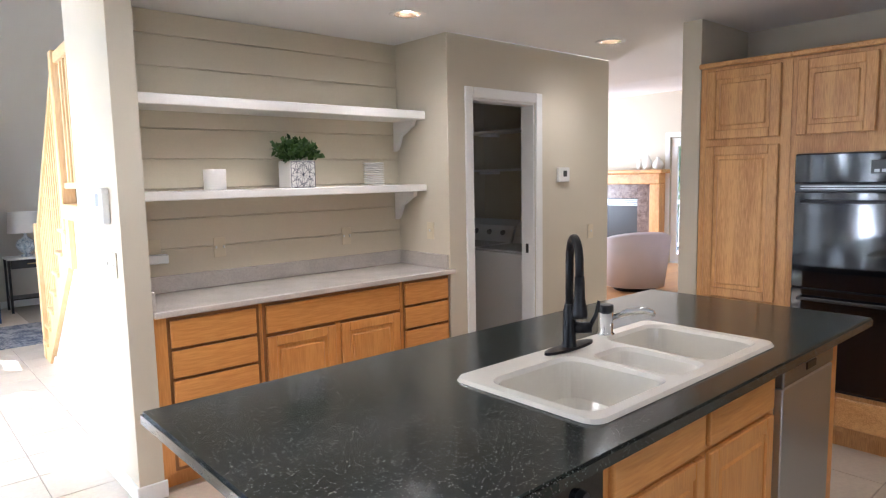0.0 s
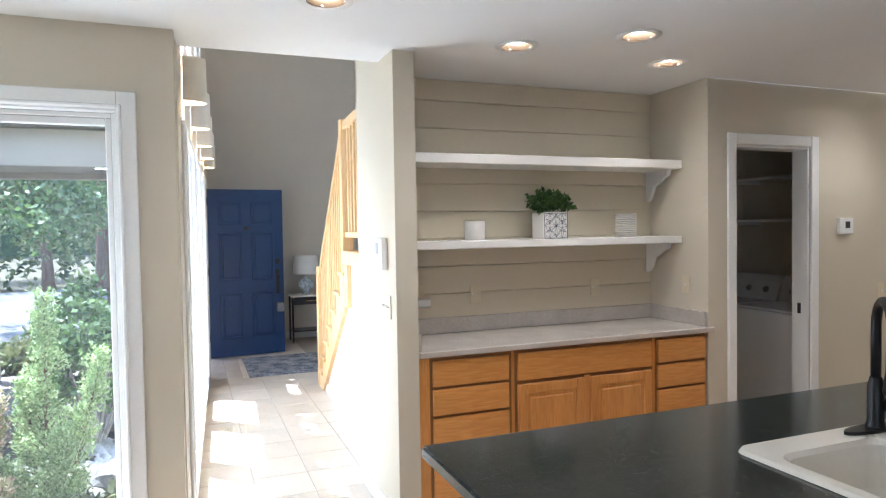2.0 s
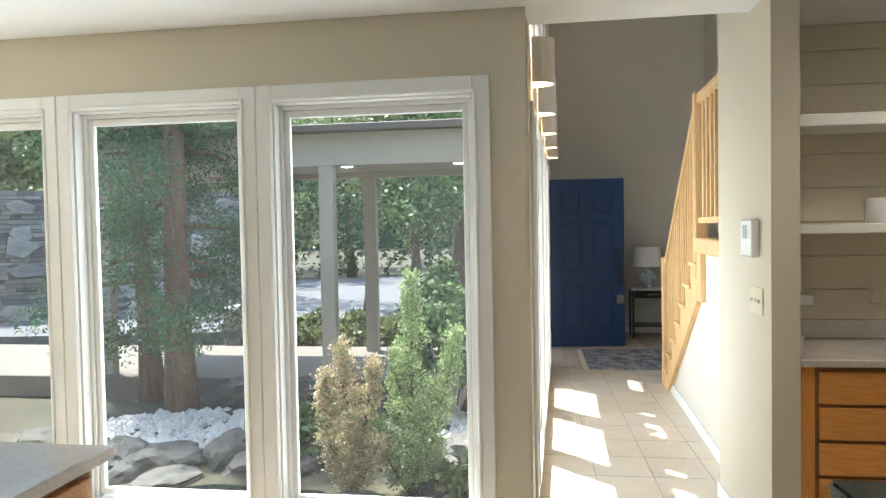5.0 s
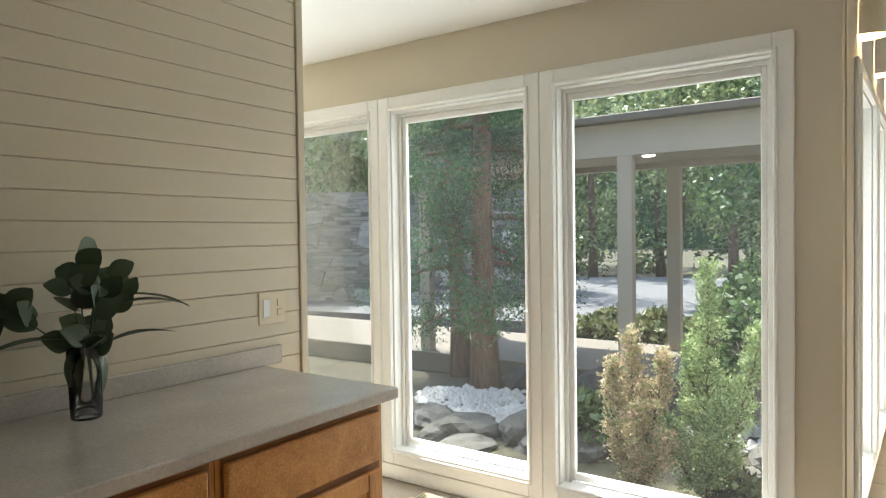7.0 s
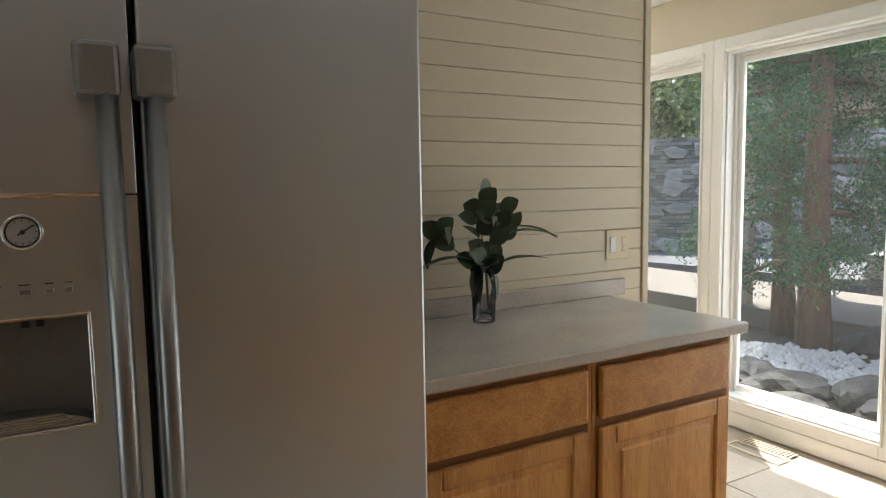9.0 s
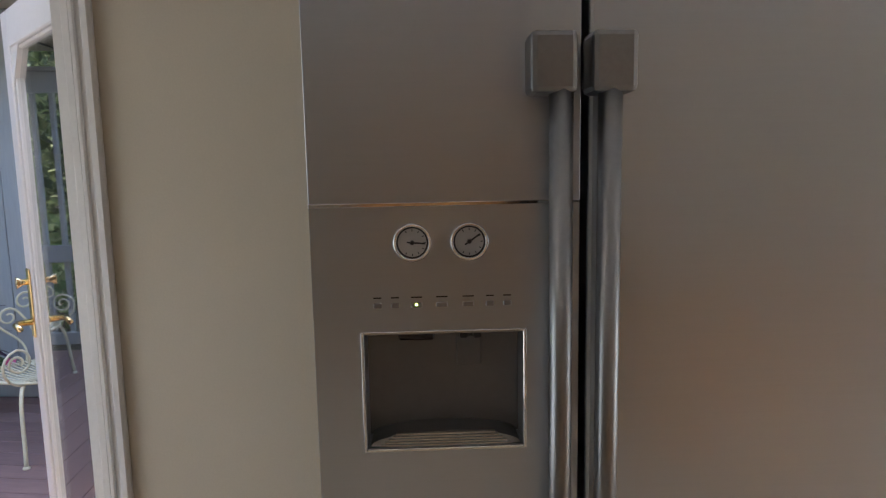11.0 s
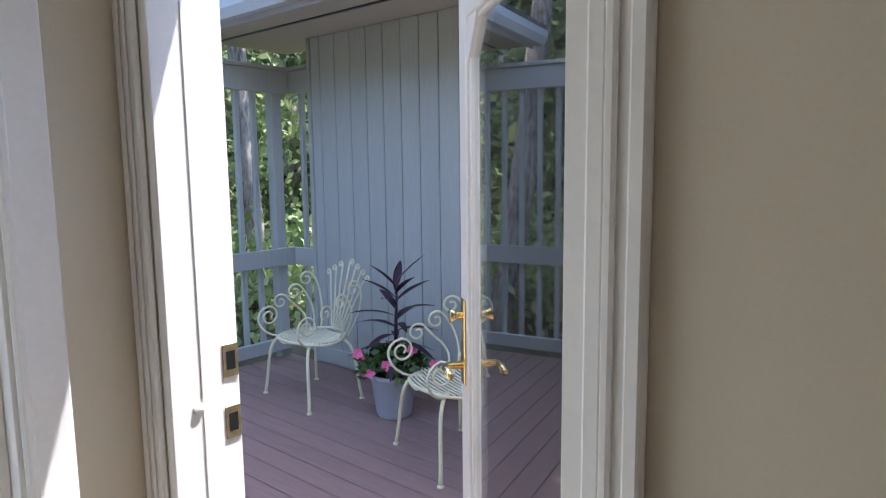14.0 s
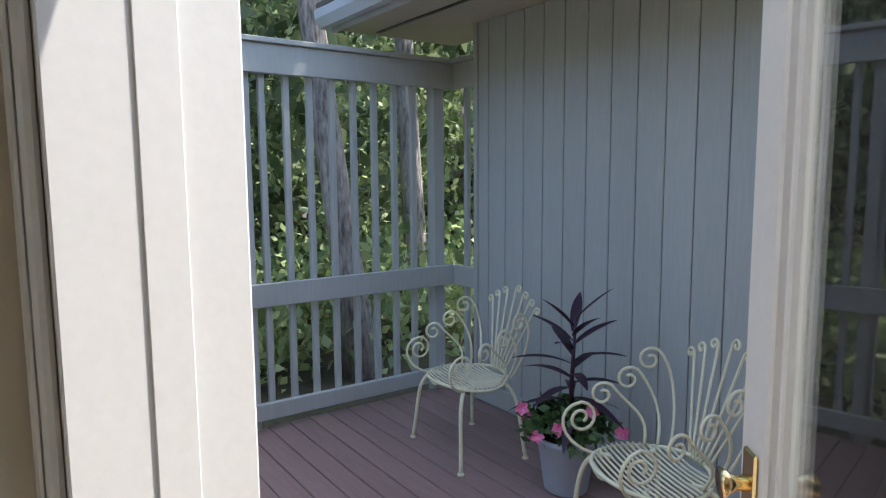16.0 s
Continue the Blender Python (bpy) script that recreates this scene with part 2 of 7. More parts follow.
M_BARK = mat("bark", (0.15, 0.12, 0.10), 0.95, var=0.35, scale=5, fine=35, bump=0.9, stretch=(1, 1, 0.25), color2=(0.55, 0.50, 0.45))
M_CEDARBARK = mat("cedar_bark", (0.12, 0.065, 0.04), 0.95, var=0.3, scale=6, fine=40, bump=0.8, stretch=(1, 1, 0.15), color2=(0.22, 0.14, 0.09))
M_STACK = leafy("stacked_stone", (0.09, 0.088, 0.084), (0.30, 0.29, 0.27), rough=0.9, trans=0.0)
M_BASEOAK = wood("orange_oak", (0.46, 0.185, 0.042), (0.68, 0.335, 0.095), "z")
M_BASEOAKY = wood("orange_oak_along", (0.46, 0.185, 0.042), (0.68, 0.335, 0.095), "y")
M_GROUND = mat("forest_floor", (0.045, 0.036, 0.025), 0.95, var=0.35, scale=0.8, fine=14, bump=0.5, color2=(0.085, 0.078, 0.04))
M_ASPHALT = mat("pale_asphalt", (0.105, 0.105, 0.11), 0.85, var=0.12, scale=0.6, fine=60, bump=0.2)
M_CONC = mat("walk_concrete", (0.14, 0.12, 0.095), 0.8, var=0.1, scale=2, fine=50, bump=0.15)
M_ROCK = mat("garden_rock", (0.05, 0.046, 0.04), 0.85, var=0.3, scale=4, fine=30, bump=0.7, color2=(0.115, 0.108, 0.092), random_amt=0.25)
M_STONE = mat("wall_stone", (0.20, 0.195, 0.187), 0.85, var=0.25, scale=3, fine=25, bump=0.4, color2=(0.36, 0.345, 0.315), random_amt=0.5)
M_MORTAR = mat("mortar", (0.05, 0.045, 0.04), 0.95, var=0.25, bump=0.4)
M_PEBBLE = mat("white_pebble", (0.37, 0.36, 0.34), 0.7, var=0.15, fine=40, bump=0.1)
M_POND = mat("pond_water", (0.012, 0.016, 0.014), 0.05, var=0.1, bump=0.03, fine=6)
M_LEAF = leafy("broad_leaf", (0.03, 0.075, 0.018), (0.15, 0.23, 0.075))
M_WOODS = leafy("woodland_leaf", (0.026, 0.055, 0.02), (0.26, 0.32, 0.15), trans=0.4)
# paler yellow-green leaf copy, sunlight put into its colour
M_SUNLEAF = leafy("sun_tinted_leaf", (0.09, 0.14, 0.05), (0.34, 0.36, 0.17))
M_CEDAR = leafy("cedar_spray", (0.02, 0.07, 0.025), (0.09, 0.19, 0.06))
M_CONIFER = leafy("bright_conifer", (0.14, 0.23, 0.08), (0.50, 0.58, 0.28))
M_REDTIP = leafy("ruddy_conifer", (0.24, 0.31, 0.12), (0.72, 0.50, 0.36))
M_GRASS = leafy("grass_blade", (0.05, 0.075, 0.02), (0.20, 0.21, 0.09))
M_SUCC = leafy("succulent_leaf", (0.025, 0.07, 0.015), (0.09, 0.17, 0.04))
M_EUC = leafy("grey_green_leaf", (0.028, 0.055, 0.025), (0.085, 0.125, 0.065), trans=0.2)
M_PURPLE = leafy("purple_leaf", (0.018, 0.009, 0.018), (0.08, 0.028, 0.055), trans=0.15)
M_PINK = leafy("pink_petal", (0.72, 0.08, 0.22), (0.85, 0.25, 0.42), trans=0.3)


# ---- mesh helpers ----
def finish(bm, name, material, smooth=False):
    me = bpy.data.meshes.new(name)
    bm.to_mesh(me)
    bm.free()
    me.materials.append(material)
    if smooth:
        for p in me.polygons:
            p.use_smooth = True
    return me


def part(name, bm, material, parent=None, label="", smooth=False, at=None):
    ob = new(name, finish(bm, name, material, smooth))
    if parent is not None:
        ob.parent = parent
    if at is not None:
        ob.matrix_local = at
    if label:
        ob["label"] = label
    return ob


def thing(name, label, category, at=None, group="", kind=""):
    ob = new(name)
    ob.empty_display_size = 0.05
    if at is not None:
        ob.matrix_world = at
    return tagged(ob, label, category, group, kind)


def structure(name, bm, material, label, category, smooth=False, at=None):
    return tagged(part(name, bm, material, None, "", smooth, at), label, category, "", "structure")


def box(bm, x0, x1, y0, y1, z0, z1, bevel=0.0, seg=1):
    t = bmesh.new() if bevel else bm
    r = bmesh.ops.create_cube(t, size=1)
    m = Matrix.LocRotScale(((x0 + x1) / 2, (y0 + y1) / 2, (z0 + z1) / 2), None, (abs(x1 - x0), abs(y1 - y0), abs(z1 - z0)))
    bmesh.ops.transform(t, matrix=m, verts=r["verts"])
    if bevel:
        bmesh.ops.bevel(t, geom=t.edges[:], offset=bevel, segments=seg, affect="EDGES", profile=0.5)
        merge(bm, t)
    return bm


def merge(bm, t, m=None):
    if m is not None:
        bmesh.ops.transform(t, matrix=m, verts=t.verts[:])
    me = bpy.data.meshes.new("tmp")
    t.to_mesh(me)
    t.free()
    bm.from_mesh(me)
    bpy.data.meshes.remove(me)
    return bm


def boxm(x0, x1, y0, y1, z0, z1, bevel=0.0, seg=1):
    return box(bmesh.new(), x0, x1, y0, y1, z0, z1, bevel, seg)


def tube(bm, pts, r, seg=8, closed_ends=True):
    """A round bar along points; r is one radius or one for each point."""
    pts = [Vector(p) for p in pts]
    rs = r if isinstance(r, (list, tuple)) else [r] * len(pts)
    rings = []
    up = None
    for i, p in enumerate(pts):
        d = (pts[min(i + 1, len(pts) - 1)] - pts[max(i - 1, 0)]).normalized()
        if up is None:
            up = d.orthogonal().normalized()
        up = (up - d * up.dot(d))
        up = up.normalized() if up.length > 1e-6 else d.orthogonal().normalized()
        side = d.cross(up)
        rings.append([bm.verts.new(p + (up * math.cos(a) + side * math.sin(a)) * rs[i]) for a in (2 * math.pi * k / seg for k in range(seg))])
    for a, b in zip(rings, rings[1:]):
        for k in range(seg):
            bm.faces.new((a[k], a[(k + 1) % seg], b[(k + 1) % seg], b[k]))
    if closed_ends:
        bm.faces.new(rings[0][::-1])
        bm.faces.new(rings[-1])
    return bm


def lathe(bm, profile, at=(0, 0, 0), seg=24, cap=True):
    """Turn a profile of (radius, height) round a vertical axis."""
    ax, ay, az = at
    rings = []
    for r, z in profile:
        rings.append([bm.verts.new((ax + r * math.cos(2 * math.pi * k / seg), ay + r * math.sin(2 * math.pi * k / seg), az + z)) for k in range(seg)])
    for a, b in zip(rings, rings[1:]):
        for k in range(seg):
            bm.faces.new((a[k], a[(k + 1) % seg], b[(k + 1) % seg], b[k]))
    if cap:
        if profile[0][0] > 1e-4:
            bm.faces.new(rings[0][::-1])
        if profile[-1][0] > 1e-4:
            bm.faces.new(rings[-1])
    return bm


def plate(bm, outline, thick, m):
    """An outline in the local xy plane, extruded by thick along local z, placed by m."""
    t = bmesh.new()
    vs = [t.verts.new((x, y, 0)) for x, y in outline]
    f = t.faces.new(vs)
    r = bmesh.ops.extrude_face_region(t, geom=[f])
    bmesh.ops.translate(t, vec=(0, 0, thick), verts=[v for v in r["geom"] if isinstance(v, bmesh.types.BMVert)])
    bmesh.ops.recalc_face_normals(t, faces=t.faces[:])
    return merge(bm, t, m)


def wall_x(name, x0, x1, y0, y1, z0, z1, openings, material, label, at=None):
    """A wall that runs along x, with openings (xa, xb, za, zb) right through it."""
    bm = bmesh.new()
    cur = x0
    for xa, xb, za, zb in sorted(openings):
        if xa > cur:
            box(bm, cur, xa, y0, y1, z0, z1)
        if za > z0:
            box(bm, xa, xb, y0, y1, z0, za)
        if zb < z1:
            box(bm, xa, xb, y0, y1, zb, z1)
        cur = xb
    if cur < x1:
        box(bm, cur, x1, y0, y1, z0, z1)
    return structure(name, bm, material, label, "wall", at=at)


def wall_y(name, x0, x1, y0, y1, z0, z1, openings, material, label, at=None):
    bm = bmesh.new()
    cur = y0
    for ya, yb, za, zb in sorted(openings):
        if ya > cur:
            box(bm, x0, x1, cur, ya, z0, z1)
        if za > z0:
            box(bm, x0, x1, ya, yb, z0, za)
        if zb < z1:
            box(bm, x0, x1, ya, yb, zb, z1)
        cur = yb
    if cur < y1:
        box(bm, x0, x1, cur, y1, z0, z1)
    return structure(name, bm, material, label, "wall", at=at)


def frame_bm(x0, x1, z0, z1, y0, y1, w, bevel=0.004, bottom=True, wt=None):
    """A rectangular frame in the xz plane with bars of width w."""
    bm = bmesh.new()
    wt = wt or w
    box(bm, x0, x0 + w, y0, y1, z0, z1, bevel)
    box(bm, x1 - w, x1, y0, y1, z0, z1, bevel)
    box(bm, x0 + w, x1 - w, y0, y1, z1 - wt, z1, bevel)
    if bottom:
        box(bm, x0 + w, x1 - w, y0, y1, z0, z0 + wt, bevel)
    return bm


def soup(name, verts, faces, material, parent=None, label=""):
    me = bpy.data.meshes.new(name)
    me.from_pydata(verts, [], faces)
    me.materials.append(material)
    ob = new(name, me)
    if parent is not None:
        ob.parent = parent
    if label:
        ob["label"] = label
    return ob


RNG = np.random.default_rng(7)


def leaves(points, size, spread=0.5, droop=0.0, aspect=1.8, outward=None):
    """Diamond leaves at points, turned at random; returns vertex and face arrays."""
    n = len(points)
    d = RNG.normal(size=(n, 3))
    if outward is not None:
        d = d * 0.7 + outward
    d[:, 2] -= droop
    d /= np.linalg.norm(d, axis=1)[:, None]
    s = np.cross(d, RNG.normal(size=(n, 3)))
    s /= np.linalg.norm(s, axis=1)[:, None] + 1e-9
    L = size * (1 - spread / 2 + spread * RNG.random(n))[:, None]
    W = L / aspect
    nrm = np.cross(d, s)
    v = np.stack([points, points + d * L * 0.45 + s * W * 0.5 + nrm * L * 0.06, points + d * L, points + d * L * 0.45 - s * W * 0.5 + nrm * L * 0.06], 1).reshape(-1, 3)
    f = np.arange(4 * n).reshape(n, 4)
    return v, f


def leaf_mesh(name, points, size, material, parent=None, label="", **kw):
    v, f = leaves(np.asarray(points), size, **kw)
    me = bpy.data.meshes.new(name)
    me.vertices.add(len(v))
    me.vertices.foreach_set("co", v.astype(np.float32).ravel())
    me.loops.add(f.size)
    me.loops.foreach_set("vertex_index", f.ravel().astype(np.int32))
    me.polygons.add(len(f))
    me.polygons.foreach_set("loop_start", np.arange(0, f.size, 4, dtype=np.int32))
    me.update(calc_edges=True)
    me.materials.append(material)
    ob = new(name, me)
    if parent is not None:
        ob.parent = parent
    if label:
        ob["label"] = label
    return ob


def clump_points(centres, radius, per):
    """Points in soft balls round centres."""
    c = np.repeat(np.asarray(centres, float), per, 0)
    p = RNG.normal(size=c.shape)
    p /= np.linalg.norm(p, axis=1)[:, None]
    return c + p * (radius * RNG.random(len(c)) ** 0.5)[:, None]


# ---- plan ----
H = 2.425
WY = 3.66          # inner face of the window wall and front of the niche
HLM = pose(0.36, WY, 0, 0, 0, -2.65)   # hall wall: local y runs down the hall, +x is indoors
# the last three are unseen, added to light the fridge side
CANS = [(0.92, 3.08), (1.928, 3.415), (2.393, 3.08), (2.88, 3.45), (3.24, 2.21), (4.48, 3.20), (0.55, -0.5), (2.1, 0.3), (3.7, 0.4)]

# ---- large structure ----
WINS = [(-3.87, -2.87), (-2.868, -1.868), (-1.866, -0.868), (-0.866, 0.204)]
WZ0, WZ1 = 0.09, 2.14
wall_x("wall_north", -4.4, 0.36, WY, WY + 0.15, -0.15, 2.6, [(a + 0.07, b - 0.07, WZ0 + 0.05, WZ1 - 0.07) for a, b in WINS], M_WALL, "beige painted wall with a row of tall windows")
HWINS = [(0.42, 1.42), (1.44, 2.44), (2.46, 3.46)]
CLER = [(1.25, 1.62, 2.63, 3.52), (1.72, 1.92, 2.63, 3.52), (2.45, 2.85, 2.63, 3.52), (2.95, 3.15, 2.63, 3.52), (3.75, 4.25, 2.63, 3.52), (4.35, 4.50, 2.63, 3.52)]
FD = (4.27, 5.20)
bm = bmesh.new()
wins_h = [(a + 0.07, b - 0.07) for a, b in HWINS]
cuts = sorted({0.152, 6.5, FD[0], FD[1], *[v for w in wins_h for v in w], *[v for c in CLER for v in c[:2]]})
for ya, yb in zip(cuts, cuts[1:]):
    mid = (ya + yb) / 2
    solid = [(-0.15, 5.0)]
    for lo, hi, za, zb in [(*w, 0.15, 2.03) for w in wins_h] + [(*FD, 0.0, 2.07)] + CLER:
        if lo < mid < hi:
            solid = [s for z0, z1 in solid for s in ((z0, min(z1, za)), (max(z0, zb), z1)) if s[1] - s[0] > 1e-4]
    for z0, z1 in solid:
        box(bm, -0.15, 0, ya, yb, z0, z1)
structure("wall_hall", bm, M_HALLWALL, "warm grey hall wall with windows and the front doorway", "wall", at=HLM)
wall_x("wall_hall_end", 0.2, 4.0, 10.0, 10.15, -0.15, 5.0, [], M_HALLWALL, "tall warm grey wall at the end of the hall")
wall_y("wall_hall_right", 2.72, 2.87, 5.15, 10.0, -0.15, 5.0, [], M_HALLWALL, "tall warm grey wall beside the stairs")
structure("ceiling_hall", boxm(0.3, 4.0, 3.8, 10.15, 5.0, 5.15), M_CEIL, "white high hall ceiling", "ceiling")
wall_x("wall_over_hall", 0.2, 2.87, 3.80, 3.92, 2.61, 5.0, [], M_HALLWALL, "painted wall above the hall opening")

bm = bmesh.new()
xs = sorted(CANS)
hs = 0.073
box(bm, -4.4, -1.3, 0.22, WY - 0.002, H, 2.6)
cur = -1.3
for cx, cy in xs:
    box(bm, cur, cx - hs, -2.35, WY - 0.002, H, 2.6)
    box(bm, cx - hs, cx + hs, -2.35, cy - hs, H, 2.6)
    box(bm, cx - hs, cx + hs, cy + hs, WY - 0.002, H, 2.6)
    cur = cx + hs
box(bm, cur, 6.4, -2.35, WY - 0.002, H, 2.6)
box(bm, 0.362, 1.363, WY - 0.002, 3.92, H, 2.6)
box(bm, 1.477, 3.36, WY - 0.002, 4.3, H, 2.6)
box(bm, 3.45, 5.04, WY + 0.12, 5.0, H, 2.6)
box(bm, 5.14, 6.4, WY - 0.002, 9.0, H, 2.6)
vs = [bm.verts.new(p) for p in ((6.4, 2.6, 2.425), (10.5, 2.6, 2.82), (10.5, 9.0, 2.82), (6.4, 9.0, 2.425), (6.4, 2.6, 2.6), (10.5, 2.6, 3.0), (10.5, 9.0, 3.0), (6.4, 9.0, 2.6))]
for q in ((0, 3, 2, 1), (4, 5, 6, 7), (0, 1, 5, 4), (1, 2, 6, 5), (2, 3, 7, 6), (3, 0, 4, 7)):
    bm.faces.new([vs[i] for i in q])
structure("ceiling", bm, M_CEIL, "white painted ceiling with recessed lights", "ceiling")

# niche, laundry and corridor walls
bm = boxm(1.363, 1.477, WY, 4.42, -0.15, H)
box(bm, 1.363, 1.477, 3.922, 4.42, H, 5.0)
structure("wall_pillar", bm, M_WALL, "beige wall end between hall and niche", "wall")
wall_x("wall_niche_back", 1.477, 3.36, 4.2, 4.3, -0.15, H + 0.17, [], M_SHIP, "beige shiplap niche back wall")
wall_y("wall_niche_side", 3.36, 3.45, WY + 0.12, 5.0, -0.15, H + 0.17, [], M_WALL, "beige niche side wall")
LD = (3.575, 4.215)
wall_x("wall_laundry_front", 3.36, 5.14, WY, WY + 0.12, -0.15, H, [(*LD, 0.0, 2.03)], M_WALL, "beige wall with the laundry doorway")
wall_y("wall_corridor", 5.04, 5.14, WY + 0.12, 9.0, -0.15, 2.6, [], M_WALL, "beige corridor wall")
wall_x("wall_laundry_back", 3.45, 5.04, 5.0, 5.1, -0.15, 2.6, [], M_WALL, "shaded laundry back wall")
wall_x("wall_stub", 4.37, 10.5, 2.48, 2.6, -0.15, H, [], M_WALL, "beige wall end beside the oak cabinets")
wall_y("wall_oven", 5.0, 5.12, -2.35, 2.478, -0.15, H, [], M_WALL, "beige wall behind the oak cabinets")
LRD = (5.2, 6.1)
wall_y("wall_living", 10.5, 10.65, 2.48, 9.0, -0.15, 3.1, [(*LRD, 0.0, 2.08)], M_WALL, "beige living room wall with fireplace and glazed door")
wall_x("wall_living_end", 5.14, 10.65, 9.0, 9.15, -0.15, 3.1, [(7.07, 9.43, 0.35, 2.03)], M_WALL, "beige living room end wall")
# shiplap wall, door wall, return wall, nook
wall_y("wall_shiplap", -1.49, -1.382, -0.1, 2.59, -0.15, H, [], M_SHIP, "cream shiplap wall behind the counter")
DM = pose(-1.02, -0.27, 0, 0, 0, -9.7)   # door wall: local y along it, +x indoors
DW = (-0.98, -0.035)
wall_y("wall_deck_door", -0.15, 0.0, -1.055, 0.45, -0.15, H + 0.17, [(*DW, -0.02, 2.05)], M_WALL, "beige wall with the open deck door", at=DM)
W2 = (0.147, 1.75)
wall_x("wall_return", -0.165, 6.6, -1.205, -1.056, -0.15, H + 0.17, [(W2[0] + 0.07, W2[1] - 0.07, 0.1, 2.06)], M_WALL, "beige kitchen wall", at=DM)
wall_y("wall_nook_end", -4.55, -4.4, 0.2, WY + 0.15, -0.15, H, [], M_WALL, "beige nook wall")
wall_x("wall_nook_back", -4.4, -1.49, 0.22, 0.34, -0.15, H, [], M_WALL, "beige nook back wall")
bm = bmesh.new()
box(bm, -4.5, -1.1, 0.22, WY, -0.15, -0.006)
box(bm, -1.1, 5.14, -2.35, WY, -0.15, -0.006)
vs = [bm.verts.new(DM @ Vector((x, y, -0.006))) for x, y in ((-0.17, -1.03), (0.15, -1.03), (0.15, 0.45), (-0.17, 0.45))]
bm.faces.new(vs)
box(bm, 0.36, 5.04, WY, 10.0, -0.15, -0.006)
structure("floor", bm, M_GROUT, "grouted tile floor base", "floor")
structure("floor_living", boxm(5.14, 10.5, 2.6, 9.0, -0.15, -0.001), M_FLOORWOOD, "honey coloured wooden living room floor", "floor")


# baseboards
def baseboard(x0, x1, y0, y1, h=0.085, at=None):
    bm = boxm(x0, x1, y0, y1, 0.0, h, 0.004)
    tagged(part("baseboard", bm, M_TRIM, at=at), "white painted baseboard along the wall", "baseboard", "baseboards", "structure")


baseboard(1.35, 1.362, WY - 0.012, 4.43)
baseboard(1.35, 1.49, WY - 0.013, WY - 0.001)
baseboard(1.487, 1.499, 4.44, 6.9, at=Matrix.Translation((1.50, 5.46, 0)) @ pose(0, 0, 0, 0, 0, -2.65) @ Matrix.Translation((-1.467, -5.46, 0)))
baseboard(0.7, 2.72, 9.987, 9.999)
baseboard(3.45, 3.5, WY - 0.012, WY - 0.001)
baseboard(4.29, 5.14, WY - 0.012, WY - 0.001)
baseboard(0.001, 0.012, 5.3, 6.3, at=HLM)
baseboard(0.001, 0.013, 0.035, 0.445, at=DM)


# ---- windows ----
def window_unit(name, w, z0, z1, m, label, casing=0.075, panes=1):
    """Picture window; local x along the wall, y outwards from the inner wall face."""
    win = thing(name, label, "window", m, "tall windows", "structure")
    part("casing", frame_bm(0, w, z0, z1, -0.018, -0.001, casing, 0.004), M_TRIM, win)
    part("inner_casing", frame_bm(casing - 0.018, w - casing + 0.018, z0 + casing - 0.018, z1 - casing + 0.018, -0.026, -0.0005, 0.016, 0.004), M_TRIM, win)
    bm = frame_bm(casing - 0.004, w - casing + 0.004, z0 + casing - 0.024, z1 - casing + 0.004, 0.0, 0.15, 0.012, 0.001)
    part("jamb", bm, M_TRIM, win)
    part("window_frame", frame_bm(casing + 0.008, w - casing - 0.008, z0 + casing - 0.012, z1 - casing - 0.008, 0.055, 0.105, 0.02, 0.003), M_TRIM, win)
    part("sash", frame_bm(casing + 0.028, w - casing - 0.028, z0 + casing + 0.02, z1 - casing - 0.028, 0.068, 0.098, 0.026, 0.004, wt=0.034), M_TRIM, win)
    part("window_sill", boxm(casing - 0.01, w - casing + 0.01, -0.02, 0.06, z0 + casing - 0.012, z0 + casing + 0.012, 0.004), M_TRIM, win)
    pane = part("pane", boxm(casing + 0.05, w - casing - 0.05, 0.080, 0.086, z0 + casing + 0.05, z1 - casing - 0.058), M_GLASS, win)
    pane.visible_shadow = False
    return win


for i, (a, b) in enumerate(WINS):
    window_unit("window_%d" % (i + 1), b - a, WZ0, WZ1, Matrix.Translation((a, WY, 0)), "tall white framed picture window onto the courtyard")
for i, (a, b) in enumerate(HWINS):
    window_unit("window_%d" % (i + 5), b - a, 0.08, 2.10, HLM @ pose(0, a, 0, 0, 0, 90), "tall white framed hall window in bright daylight")
# out of view, added with its wall opening to brighten the living room
window_unit("window_9", 2.5, 0.3, 2.10, Matrix.Translation((7.0, 9.0, 0)), "unseen wide white framed window added to light the living room")
bm = boxm(-4.35, 0.2, WY - 0.012, WY - 0.001, 0.0, 0.085, 0.004)
tagged(part("baseboard", bm, M_TRIM), "white painted baseboard below the windows", "baseboard", "baseboards", "structure")
window_unit("window_8", W2[1] - W2[0], 0.05, 2.13, DM @ Matrix.Translation((W2[1], -1.056, 0)) @ pose(0, 0, 0, 0, 0, 180), "white cased glazed door beside the deck door", 0.085)


